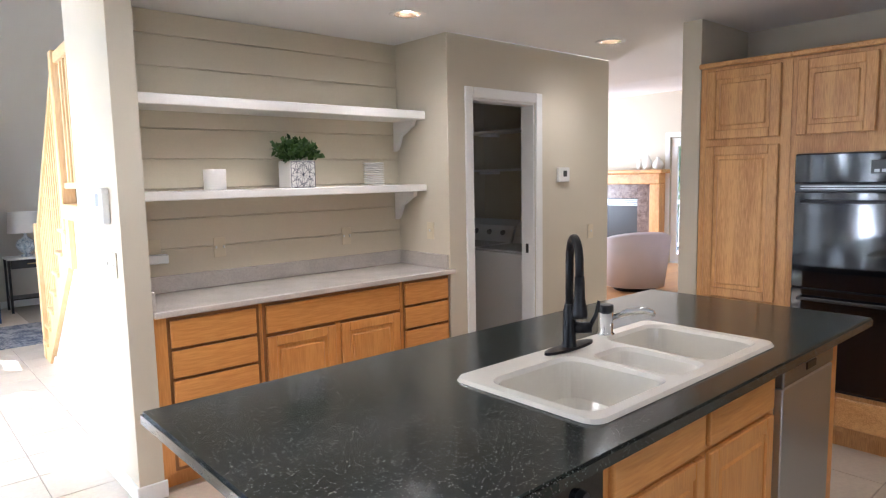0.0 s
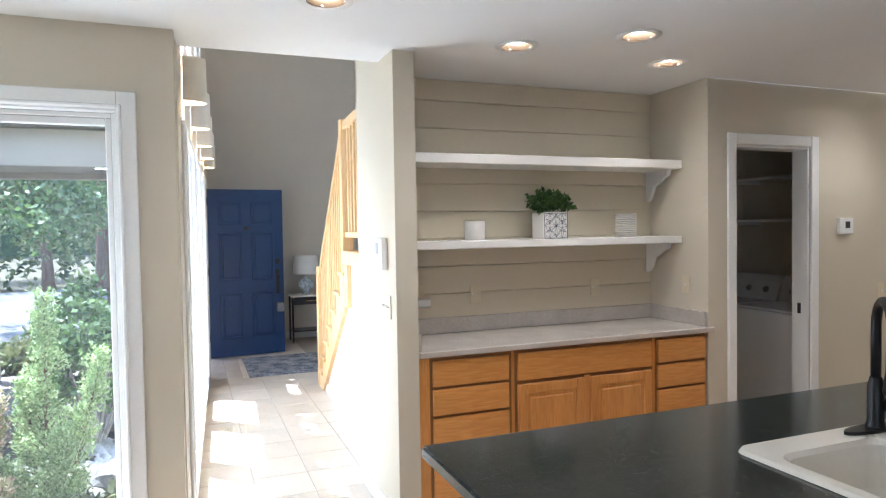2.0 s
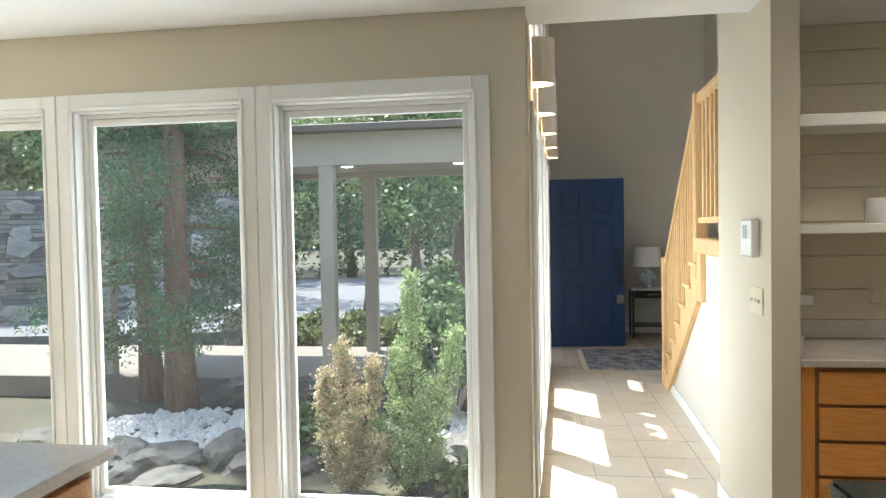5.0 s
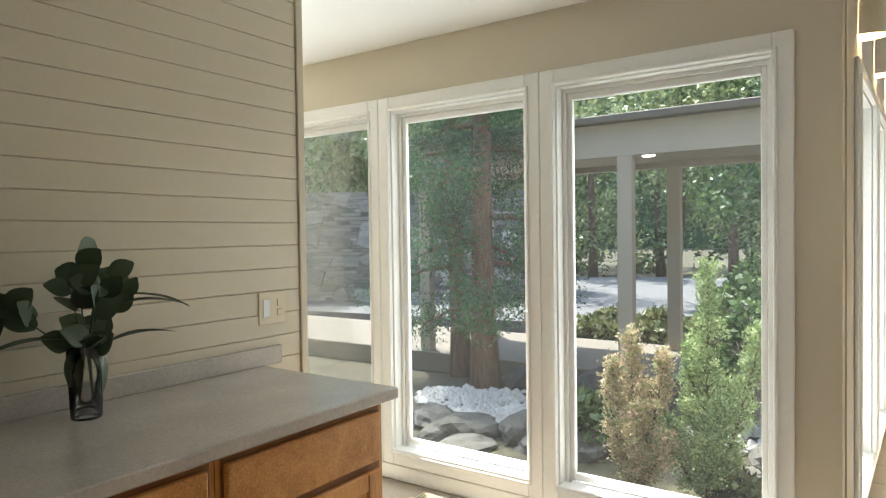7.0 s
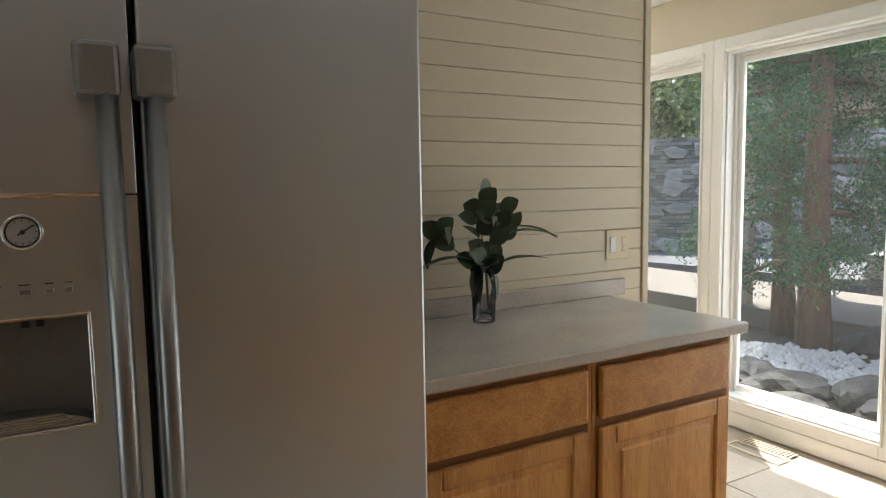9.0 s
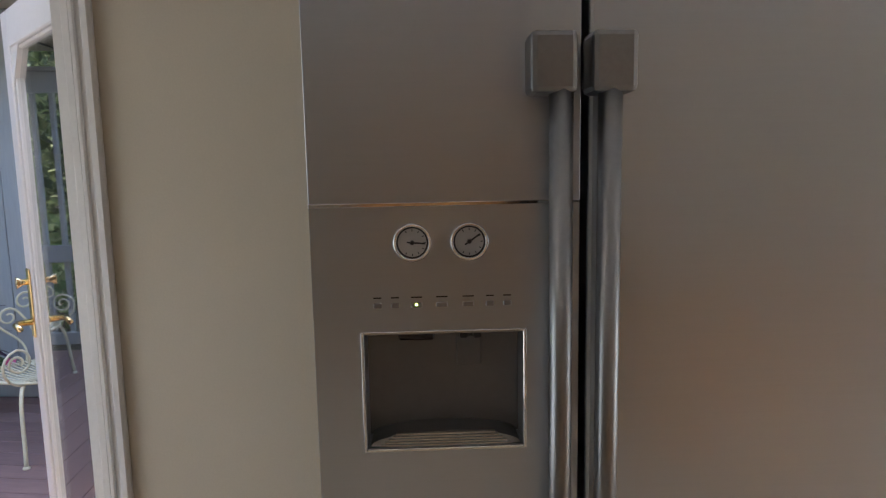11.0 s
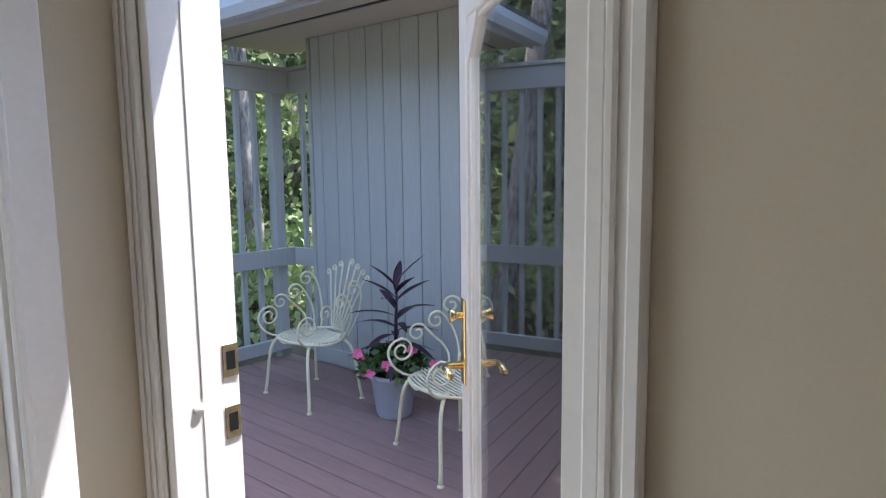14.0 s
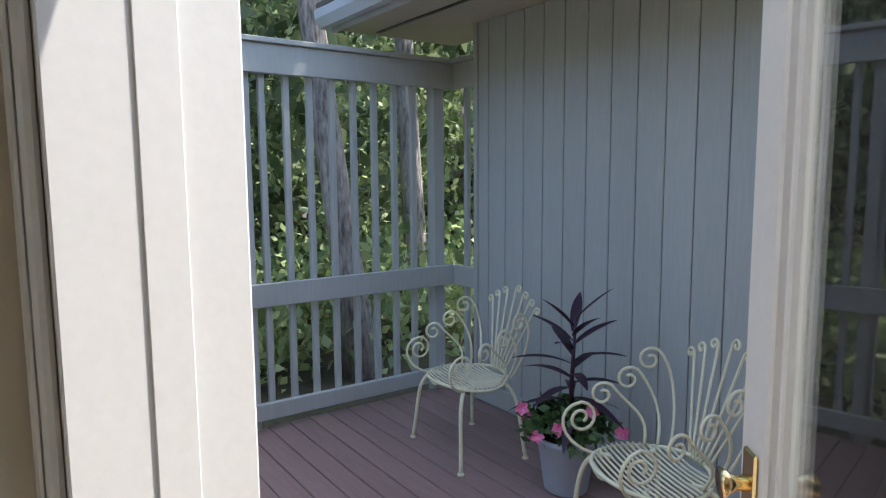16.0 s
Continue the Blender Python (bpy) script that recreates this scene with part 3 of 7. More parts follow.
# ---- recessed lights ----
# six lights in view, three added unseen as fill
for cx, cy in CANS:
    can = thing("recessed_light", "round recessed ceiling light with bronze trim, lit", "light", Matrix.Translation((cx, cy, H)), "recessed ceiling lights")
    bm = bmesh.new()
    lathe(bm, [(0.078, 0.0), (0.106, -0.001), (0.106, -0.004), (0.08, -0.007), (0.076, -0.006)], cap=False, seg=32)
    part("trim_ring", bm, M_TRIM, can, "white outer ring", True)
    bm = bmesh.new()
    lathe(bm, [(0.079, -0.006), (0.074, -0.003), (0.068, 0.04), (0.066, 0.09), (0.0001, 0.0905)], cap=False, seg=32)
    part("baffle", bm, M_CAN, can, "bronze baffle", True)
    bm = bmesh.new()
    lathe(bm, [(0.0001, 0.014), (0.03, 0.016), (0.052, 0.026), (0.060, 0.05)], cap=False, seg=24)
    part("bulb", bm, M_LAMP, can, "glowing bulb face", True)
    lamp = new("lamp", bpy.data.lights.new("lamp", "SPOT"))
    lamp.data.energy, lamp.data.color = CAN_WATTS * 3, WARM
    lamp.data.spot_size, lamp.data.spot_blend, lamp.data.shadow_soft_size = radians(125), 0.7, 0.05
    lamp.matrix_world = Matrix.Translation((cx, cy, H - 0.01))


# ---- cabinets ----
def panel_door(name, w, h, parent, m, mats, t=0.02, fw=0.055, knob=False):
    """Raised panel door; local x across, z up, front towards -y."""
    door = part(name, frame_bm(0, w, 0, h, -t, 0, fw, 0.004), mats[0], parent, at=m)
    bm = boxm(fw - 0.002, w - fw + 0.002, -t + 0.009, -0.002, fw - 0.002, h - fw + 0.002)
    if w - 2 * fw > 0.05:
        box(bm, fw + 0.022, w - fw - 0.022, -t + 0.002, -0.004, fw + 0.022, h - fw - 0.022, 0.007)
    part("raised_panel", bm, mats[0], door)
    return door


def drawer_front(w, h, parent, m, mats, t=0.02):
    return part("drawer_front", boxm(0, w, -t, 0, 0, h, 0.006, 2), mats[1], parent, at=m)


NM = (M_HONEY, M_HONEYX)
# niche base cabinets: three units under one worktop
def niche_unit(x0, x1, label):
    u = thing("base_cabinet", label, "cabinet", Matrix.Translation((x0, 3.68, 0)), "niche base cabinets")
    w = x1 - x0
    bm = boxm(0.001, w - 0.001, 0.0, 0.51, 0.09, 0.872)
    box(bm, 0.001, w - 0.001, 0.06, 0.51, 0.0, 0.09)
    part("body", bm, M_HONEY, u)
    # thin sheet carrying the painted gap shade
    part("gap_shadow", boxm(0.01, w - 0.01, -0.0015, 0.002, 0.10, 0.868), M_DARKGAP, u, "reveal behind the fronts with its shade painted dark")
    return u, w


u, w = niche_unit(1.478, 2.02, "honey wood base cabinet with four drawers")
for z0, z1 in ((0.715, 0.85), (0.565, 0.70), (0.415, 0.55), (0.12, 0.40)):
    drawer_front(w - 0.105, z1 - z0, u, Matrix.Translation((0.075, 0, z0)), NM)
part("stile", boxm(0.0, 0.06, -0.006, 0.0, 0.09, 0.87, 0.001), M_HONEY, u)
u, w = niche_unit(2.02, 2.96, "honey wood base cabinet with a drawer and two doors")
drawer_front(w - 0.05, 0.15, u, Matrix.Translation((0.025, 0, 0.70)), NM)
panel_door("door", w / 2 - 0.045, 0.56, u, Matrix.Translation((0.025, 0, 0.12)), NM)
panel_door("door", w / 2 - 0.045, 0.56, u, Matrix.Translation((w / 2 + 0.02, 0, 0.12)), NM)
part("stile", boxm(w / 2 - 0.018, w / 2 + 0.018, -0.006, 0.0, 0.10, 0.69, 0.001), M_HONEY, u)
u, w = niche_unit(2.96, 3.359, "narrow honey wood base cabinet with four drawers")
for z0, z1 in ((0.715, 0.85), (0.565, 0.70), (0.415, 0.55), (0.12, 0.40)):
    drawer_front(w - 0.04, z1 - z0, u, Matrix.Translation((0.02, 0, z0)), NM)
top = thing("niche_worktop", "pale speckled quartz worktop on the niche cabinets", "worktop", Matrix.Translation((1.478, 3.64, 0.873)))
bm = boxm(0, 1.915, 0, 0.018, 0, 0.032, 0.004)
box(bm, 0, 1.88, 0.018, 0.55, 0, 0.032)
part("slab", bm, M_QUARTZ, top)
part("backsplash", boxm(0.0, 1.88, 0.53, 0.548, 0.0325, 0.125, 0.003), M_QUARTZ, top)
part("side_splash", boxm(0.001, 0.019, 0.03, 0.529, 0.0325, 0.125, 0.003), M_QUARTZ, top)
part("side_splash", boxm(1.862, 1.880, 0.03, 0.529, 0.0325, 0.125, 0.003), M_QUARTZ, top)
# shiplap in the niche
back = bpy.data.objects["wall_niche_back"]
for i in range(20):
    z = 0.155 + 0.165 * i
    if z < 0.75 or z > H - 0.03:
        continue
    zt = min(z + 0.161, H - 0.002)
    part("plank", boxm(1.478, 3.359, 4.188, 4.199, z, zt, 0.003), M_SHIP, back)
bracket_outline = [(0, 0), (0.22, 0), (0.21, -0.035), (0.17, -0.05), (0.13, -0.075), (0.075, -0.10), (0.055, -0.15), (0.03, -0.19), (0, -0.20)]
for zt, th in ((1.95, 0.055), (1.463, 0.045)):
    s = thing("wall_shelf", "long white painted niche shelf on brackets", "shelf", Matrix.Translation((1.478, 3.88, zt - th)), "niche shelves")
    part("board", boxm(0, 1.881, 0, 0.305, 0, th, 0.004), M_SHELF, s)
    for xb in (1.835, 0.02):
        bm = bmesh.new()
        plate(bm, [(0.30 - a, b - 0.001) for a, b in bracket_outline], 0.028, Matrix(((0, 0, 1, xb), (1, 0, 0, 0), (0, 1, 0, 0), (0, 0, 0, 1))))
        part("bracket", bm, M_SHELF, s)

# ---- island ----
isl = thing("kitchen_island", "honey wood island with drawers and doors", "island", Matrix.Translation((1.36, 1.40, 0)) @ Matrix.Scale(0.986, 4, (0, 0, 1)))
bm = boxm(0.0, 0.02, 0.06, 0.75, 0.1, 0.868)
box(bm, 0.42, 0.44, 0.0, 0.75, 0.1, 0.868)
box(bm, 0.44, 1.47, 0.0, 0.02, 0.1, 0.868)
box(bm, 0.0, 2.10, 0.73, 0.75, 0.1, 0.868)
box(bm, 0.0, 2.10, 0.06, 0.72, 0.0, 0.1)
box(bm, 1.97, 2.10, 0.0, 0.73, 0.1, 0.868)
part("body", bm, M_HONEY, isl)
for x0, w in ((0.47, 0.47), (0.97, 0.46)):
    drawer_front(w, 0.14, isl, Matrix.Translation((x0, 0, 0.71)), NM)
    panel_door("door", w, 0.56, isl, Matrix.Translation((x0, 0, 0.13)), NM)
it = thing("island_worktop", "dark speckled polished stone island worktop", "worktop", Matrix.Translation((1.023, 1.315, 0.857)))
SX0, SX1, SY0, SY1 = 0.815, 1.835, 0.13, 0.595
bm = bmesh.new()
gx, gy = (0, SX0, SX1, 2.585), (0, SY0, SY1, 1.025)
gv = [[bm.verts.new((x, y, 0.04)) for y in gy] for x in gx]
cells = [bm.faces.new((gv[i][j], gv[i + 1][j], gv[i + 1][j + 1], gv[i][j + 1])) for i in range(3) for j in range(3) if (i, j) != (1, 1)]
ex = bmesh.ops.extrude_face_region(bm, geom=cells)
bmesh.ops.translate(bm, vec=(0, 0, -0.04), verts=[v for v in ex["geom"] if isinstance(v, bmesh.types.BMVert)])
bmesh.ops.recalc_face_normals(bm, faces=bm.faces[:])
on = lambda v: v.co.x < 1e-4 or v.co.x > 2.584 or v.co.y < 1e-4 or v.co.y > 1.0249
edges = [e for e in bm.edges if all(on(v) for v in e.verts) and len(e.link_faces) == 2 and e.calc_face_angle(0) > 1]
bmesh.ops.bevel(bm, geom=edges, offset=0.007, segments=2, affect="EDGES")
part("slab", bm, M_GRANITE, it)
# dishwasher
dw = thing("dishwasher", "brushed steel dishwasher built into the island", "dishwasher", Matrix.Translation((2.835, 1.385, 0.095)))
part("body", boxm(0.0, 0.49, 0.02, 0.06, 0, 0.755), M_BLACK, dw)
part("door", boxm(0.003, 0.487, -0.012, 0.019, 0.0, 0.66, 0.004), M_STEEL, dw)
part("control_panel", boxm(0.003, 0.487, -0.014, 0.019, 0.664, 0.752, 0.005), M_STEELD, dw)
part("latch", boxm(0.20, 0.29, -0.02, -0.013, 0.69, 0.72, 0.003), M_BLACK, dw)
# compactor
tc = thing("trash_compactor", "black built-in compactor with a knob panel", "appliance", Matrix.Translation((1.38, 1.385, 0.095)))
part("body", boxm(0.0, 0.405, 0.0, 0.055, 0, 0.755, 0.004), M_BLACK, tc)
part("control_panel", boxm(0.01, 0.395, -0.012, -0.001, 0.62, 0.745, 0.004), M_BLACKG, tc)
for i in range(3):
    bm = bmesh.new()
    tube(bm, [(0.10 + 0.10 * i, -0.012, 0.685), (0.10 + 0.10 * i, -0.03, 0.685)], [0.02, 0.016], 16)
    part("knob", bm, M_BLACK, tc)
part("lower_front", boxm(0.01, 0.395, -0.01, -0.001, 0.02, 0.60, 0.004), M_BLACKG, tc)
op = thing("outlet_plate", "bone coloured outlet plate on the island", "outlet", Matrix.Translation((2.76, 1.398, 0.71)))
part("plate", boxm(-0.02, 0.05, -0.006, -0.001, 0, 0.115, 0.002), M_BONE, op)

# sink
sk = thing("kitchen_sink", "bisque enamel triple bowl drop-in sink", "sink", Matrix.Translation((1.803, 1.415, 0.897)))
SW, SD = 1.095, 0.53


def bowl(bm, x0, x1, y0, y1, depth, rim_z, r=0.07, seg=6):
    def loop(x0, x1, y0, y1, r, z):
        pts = []
        for cx, cy, a0 in ((x1 - r, y1 - r, 0), (x0 + r, y1 - r, 90), (x0 + r, y0 + r, 180), (x1 - r, y0 + r, 270)):
            for k in range(seg + 1):
                a = radians(a0 + 90 * k / seg)
                pts.append(bm.verts.new((cx + r * math.cos(a), cy + r * math.sin(a), z)))
        return pts
    loops = [loop(x0 - 0.006, x1 + 0.006, y0 - 0.006, y1 + 0.006, r, rim_z), loop(x0 + 0.006, x1 - 0.006, y0 + 0.006, y1 - 0.006, r, rim_z - 0.012), loop(x0 + 0.02, x1 - 0.02, y0 + 0.02, y1 - 0.02, r, rim_z - depth + 0.04), loop(x0 + 0.05, x1 - 0.05, y0 + 0.05, y1 - 0.05, r * 0.7, rim_z - depth)]
    for a, b in zip(loops, loops[1:]):
        n = len(a)
        for k in range(n):
            bm.faces.new((a[k], b[k], b[(k + 1) % n], a[(k + 1) % n]))
    bm.faces.new(loops[-1][::-1])
    return loops[0]


BOWLS = [(0.05, 0.44, 0.05, 0.42, 0.17), (0.475, 0.665, 0.05, 0.36, 0.09), (0.70, 1.045, 0.05, 0.47, 0.17)]
bm = bmesh.new()
rims = [bowl(bm, *b, 0.012, 0.06 if i != 1 else 0.05) for i, b in enumerate(BOWLS)]
outer, outer2 = [], []
for cx, cy, a0 in ((SW - 0.05, SD - 0.05, 0), (0.05, SD - 0.05, 90), (0.05, 0.05, 180), (SW - 0.05, 0.05, 270)):
    for k in range(7):
        a = radians(a0 + 15 * k)
        outer.append(bm.verts.new((cx + 0.042 * math.cos(a), cy + 0.042 * math.sin(a), 0.012)))
        outer2.append(bm.verts.new((cx + 0.05 * math.cos(a), cy + 0.05 * math.sin(a), 0.001)))
n = len(outer)
for k in range(n):
    bm.faces.new((outer[k], outer2[k], outer2[(k + 1) % n], outer[(k + 1) % n]))
es = []
for loop in (outer, *rims):
    for k in range(len(loop)):
        es.append(bm.edges.get((loop[k], loop[(k + 1) % len(loop)])) or bm.edges.new((loop[k], loop[(k + 1) % len(loop)])))
bmesh.ops.triangle_fill(bm, use_beauty=True, use_dissolve=True, edges=es, normal=(0, 0, 1))
bmesh.ops.recalc_face_normals(bm, faces=bm.faces[:])
part("basin", bm, M_SINK, sk)
for i, (x0, x1, y0, y1, d) in enumerate(BOWLS):
    bm = bmesh.new()
    lathe(bm, [(0.0001, 0.002), (0.025, 0.002), (0.032, 0.004), (0.034, 0.0)], ((x0 + x1) / 2, (y0 + y1) / 2, 0.012 - d))
    part("drain", bm, M_CHROME, sk, "chrome drain")

fc = thing("kitchen_faucet", "dark bronze pull-down gooseneck faucet on the sink", "faucet", Matrix.Translation((2.31, 1.885, 0.909)) @ pose(0, 0, 0, 0, 0, -42))
bm = bmesh.new()
plate(bm, [(0.13 * math.cos(a), 0.03 * math.sin(a)) for a in (2 * math.pi * k / 32 for k in range(32))], 0.01, Matrix.Identity(4))
part("base_plate", bm, M_BRONZE, fc, at=pose(0, 0, 0, 0, 0, 42))
bm = bmesh.new()
lathe(bm, [(0.03, 0.0), (0.027, 0.012), (0.023, 0.03), (0.023, 0.13), (0.018, 0.15), (0.016, 0.16)], cap=True)
part("body", bm, M_BRONZE, fc, smooth=True)
bm = bmesh.new()
arc = [(0, 0, 0.15)] + [(0, 0, 0.29)] + [(0, -0.085 + 0.085 * math.cos(a), 0.31 + 0.085 * math.sin(a)) for a in (radians(18 * k) for k in range(10))] + [(0, -0.17, 0.27)]
tube(bm, arc, 0.014, 12)
part("spout", bm, M_BRONZE, fc, smooth=True)
bm = bmesh.new()
tube(bm, [(0, -0.17, 0.28), (0, -0.172, 0.21), (0, -0.176, 0.16), (0, -0.178, 0.145)], [0.0155, 0.018, 0.026, 0.024], 16)
part("spray_head", bm, M_BRONZE, fc, smooth=True)
bm = bmesh.new()
tube(bm, [(0.018, 0, 0.075), (0.075, -0.01, 0.075)], [0.02, 0.02], 14)
tube(bm, [(0.07, -0.01, 0.08), (0.09, -0.015, 0.125), (0.098, -0.016, 0.17)], [0.009, 0.007, 0.006], 10)
part("lever", bm, M_BRONZE, fc, smooth=True)
tp = thing("filter_tap", "chrome filter tap with a black cap on the sink", "faucet", Matrix.Translation((2.57, 1.915, 0.909)))
bm = bmesh.new()
lathe(bm, [(0.034, 0.0), (0.034, 0.004), (0.028, 0.008), (0.028, 0.085)], cap=True)
part("body", bm, M_CHROME, tp, smooth=True)
bm = bmesh.new()
lathe(bm, [(0.027, 0.085), (0.03, 0.088), (0.03, 0.108), (0.026, 0.114)], cap=True)
part("cap", bm, M_BLACK, tp, "black cap")
bm = bmesh.new()
tube(bm, [(0.02, -0.01, 0.06), (0.06, -0.06, 0.085), (0.09, -0.11, 0.093), (0.102, -0.135, 0.088), (0.104, -0.14, 0.074)], [0.012, 0.013, 0.012, 0.01, 0.009], 12)
part("spout", bm, M_CHROME, tp, smooth=True)

# ---- tall oak cabinets with the ovens ----
OM = (M_OAK, M_OAKY)


def oak_tall(y1, y0, label):
    """Tall unit whose front faces -x; local x runs towards -y."""
    u = thing("tall_cabinet", label, "cabinet", Matrix.Translation((4.35, y1, 0)) @ pose(0, 0, 0, 0, 0, -90), "oak wall cabinets")
    return u, y1 - y0


u, w = oak_tall(2.465, 1.945, "tall oak pantry cabinet with raised panel doors")
part("body", boxm(0.001, w - 0.001, 0.0, 0.64, 0.1, 2.12), M_OAK, u)
part("toe_kick", boxm(0.001, w - 0.001, 0.06, 0.64, 0.0, 0.1), M_OAK, u)
part("cornice", boxm(-0.004, w, -0.03, 0.64, 2.121, 2.15, 0.006), M_OAKY, u)
panel_door("upper_door", w - 0.10, 0.40, u, Matrix.Translation((0.045, -0.002, 1.70)), OM)
panel_door("tall_door", w - 0.10, 0.90, u, Matrix.Translation((0.045, -0.002, 0.76)), OM)
panel_door("lower_door", w - 0.10, 0.60, u, Matrix.Translation((0.045, -0.002, 0.14)), OM)
u, w = oak_tall(1.945, 1.095, "oak oven housing with two upper doors")
bm = boxm(0.001, 0.035, 0.0, 0.64, 0.1, 2.12)
box(bm, w - 0.035, w - 0.001, 0.0, 0.64, 0.1, 2.12)
box(bm, 0.035, w - 0.035, 0.0, 0.64, 1.60, 2.12)
box(bm, 0.035, w - 0.035, 0.0, 0.64, 0.1, 0.31)
part("body", bm, M_OAK, u)
part("toe_kick", boxm(0.001, w - 0.001, 0.06, 0.64, 0.0, 0.1), M_OAK, u)
part("cornice", boxm(0, w, -0.03, 0.64, 2.121, 2.15, 0.006), M_OAKY, u)
panel_door("upper_door", w / 2 - 0.05, 0.40, u, Matrix.Translation((0.03, -0.002, 1.70)), OM)
panel_door("upper_door", w / 2 - 0.05, 0.40, u, Matrix.Translation((w / 2 + 0.02, -0.002, 1.70)), OM)
part("drawer_front", boxm(0.03, w - 0.03, -0.022, -0.002, 0.13, 0.29, 0.006), M_OAKY, u)
u, w = oak_tall(1.095, -0.2, "oak base and wall cabinets beside the ovens")
part("body", boxm(0.001, w, 0.0, 0.64, 0.1, 2.12), M_OAK, u)
for i in range(3):
    panel_door("upper_door", 0.38, 0.40, u, Matrix.Translation((0.03 + 0.42 * i, -0.002, 1.70)), OM)
    panel_door("tall_door", 0.38, 1.5, u, Matrix.Translation((0.03 + 0.42 * i, -0.002, 0.14)), OM)
ov = thing("double_oven", "black glass built-in double oven", "oven", Matrix.Translation((4.345, 1.908, 0.312)) @ pose(0, 0, 0, 0, 0, -90))
part("body", boxm(0, 0.776, 0.005, 0.5, 0, 1.285), M_BLACK, ov)
part("control_panel", boxm(0.0, 0.776, -0.018, 0.004, 1.13, 1.283, 0.004), M_BLACKG, ov)
part("display", boxm(0.36, 0.66, -0.0205, -0.0185, 1.175, 1.245, 0.002), M_BLACK, ov)
part("readout", boxm(0.45, 0.56, -0.0225, -0.0208, 1.215, 1.235), mat("red_readout", (0.10, 0.02, 0.02), 0.3, bump=0), ov, "dim red digits bar")
for i in range(8):
    part("button", boxm(0.375 + 0.034 * i, 0.398 + 0.034 * i, -0.0225, -0.0208, 1.183, 1.198), M_STEELD, ov)
part("vent_strip", boxm(0.0, 0.776, -0.012, 0.004, 1.085, 1.127, 0.003), M_BLACK, ov)
for i in range(2):
    part("vent_slot", boxm(0.03, 0.746, -0.014, -0.0122, 1.095 + 0.014 * i, 1.101 + 0.014 * i), M_STEELD, ov)
for z0, z1, nm in ((0.56, 1.08, "oven_door"), (0.02, 0.555, "oven_door")):
    d = part(nm, boxm(0.004, 0.772, -0.022, 0.004, z0, z1, 0.004), M_BLACKG, ov)
    part("glass_pane", boxm(0.10, 0.676, -0.0235, -0.0222, z0 + 0.08, z1 - 0.14, 0.0005), M_BLACKG, d)
    bm = bmesh.new()
    tube(bm, [(0.05, -0.022, z1 - 0.05), (0.05, -0.06, z1 - 0.05), (0.726, -0.06, z1 - 0.05), (0.726, -0.022, z1 - 0.05)], 0.009, 10)
    part("handle", bm, M_BLACK, d)

# ---- fridge ----
FX = -0.635
fr = thing("refrigerator", "brushed steel side-by-side refrigerator with dispenser", "refrigerator", Matrix.Translation((FX, 0.222, 0)))
FW = 0.935
part("body", boxm(-0.70, -0.065, 0.07, FW - 0.004, 0.06, 1.83, 0.005), M_BLACK, fr, "black cabinet sides")
part("toe_grille", boxm(-0.60, -0.08, 0.08, FW - 0.02, 0.0, 0.058), M_BLACK, fr)
DS = 0.398          # right edge of the left door
bm = bmesh.new()
for a, b, c, d in ((0.0, 0.074, 0.07, 1.35), (0.314, DS, 0.07, 1.35), (0.074, 0.314, 0.07, 0.978), (0.074, 0.314, 1.157, 1.35)):
    box(bm, -0.06, 0.0, a, b, c, d)
bmesh.ops.remove_doubles(bm, verts=bm.verts[:], dist=1e-5)
door = part("left_door", bm, M_STEEL, fr)
part("upper_panel", boxm(-0.06, 0.003, 0.0, DS, 1.353, 1.835, 0.001), M_STEEL, door)
part("right_door", boxm(-0.06, 0.002, DS + 0.012, FW, 0.07, 1.835, 0.006, 2), M_STEEL, fr)
part("seam_strip", boxm(-0.001, 0.005, 0.0, DS - 0.04, 1.349, 1.355, 0.001), M_CHROME, door)
bm = boxm(-0.064, -0.057, 0.0745, 0.3135, 0.9785, 1.1565)
part("recess_back", bm, M_RECESS, door, "dark grey dispenser recess")
part("recess_frame", frame_bm(0.069, 0.319, 0.973, 1.162, 0, 0.004, 0.005, 0.001), M_CHROME, door, at=Matrix(((0, 1, 0, -0.001), (1, 0, 0, 0), (0, 0, 1, 0), (0, 0, 0, 1))))
bm = bmesh.new()
plate(bm, [(0.078, 0.0)] + [(0.194 - 0.116 * math.cos(radians(a)), 0.022 * math.sin(radians(a))) for a in range(10, 180, 10)] + [(0.310, 0.0)], 0.05, Matrix(((0, 0, 1, -0.056), (1, 0, 0, 0), (0, 1, 0, 0.979), (0, 0, 0, 1))))
tray = part("drip_tray", bm, M_STEELD, door)
for i in range(5):
    part("tray_slat", boxm(-0.006, 0.001, 0.094 + 0.006 * i, 0.294 - 0.006 * i, 0.981 + 0.0045 * i, 0.983 + 0.0045 * i), M_CHROME, tray)
part("chute", boxm(-0.05, -0.015, 0.125, 0.180, 1.143, 1.156, 0.003), M_BLACK, door, "black ice chute")
for y in (0.220, 0.241):
    part("spout", boxm(-0.045, -0.03, y, y + 0.012, 1.140, 1.156, 0.002), M_BLACK, door)
part("paddle", boxm(-0.057, -0.052, 0.215, 0.255, 1.09, 1.14, 0.002), M_RECESS, door)
M_DIAL = mat("dial_face", (0.40, 0.40, 0.39), 0.3, var=0.03, bump=0)
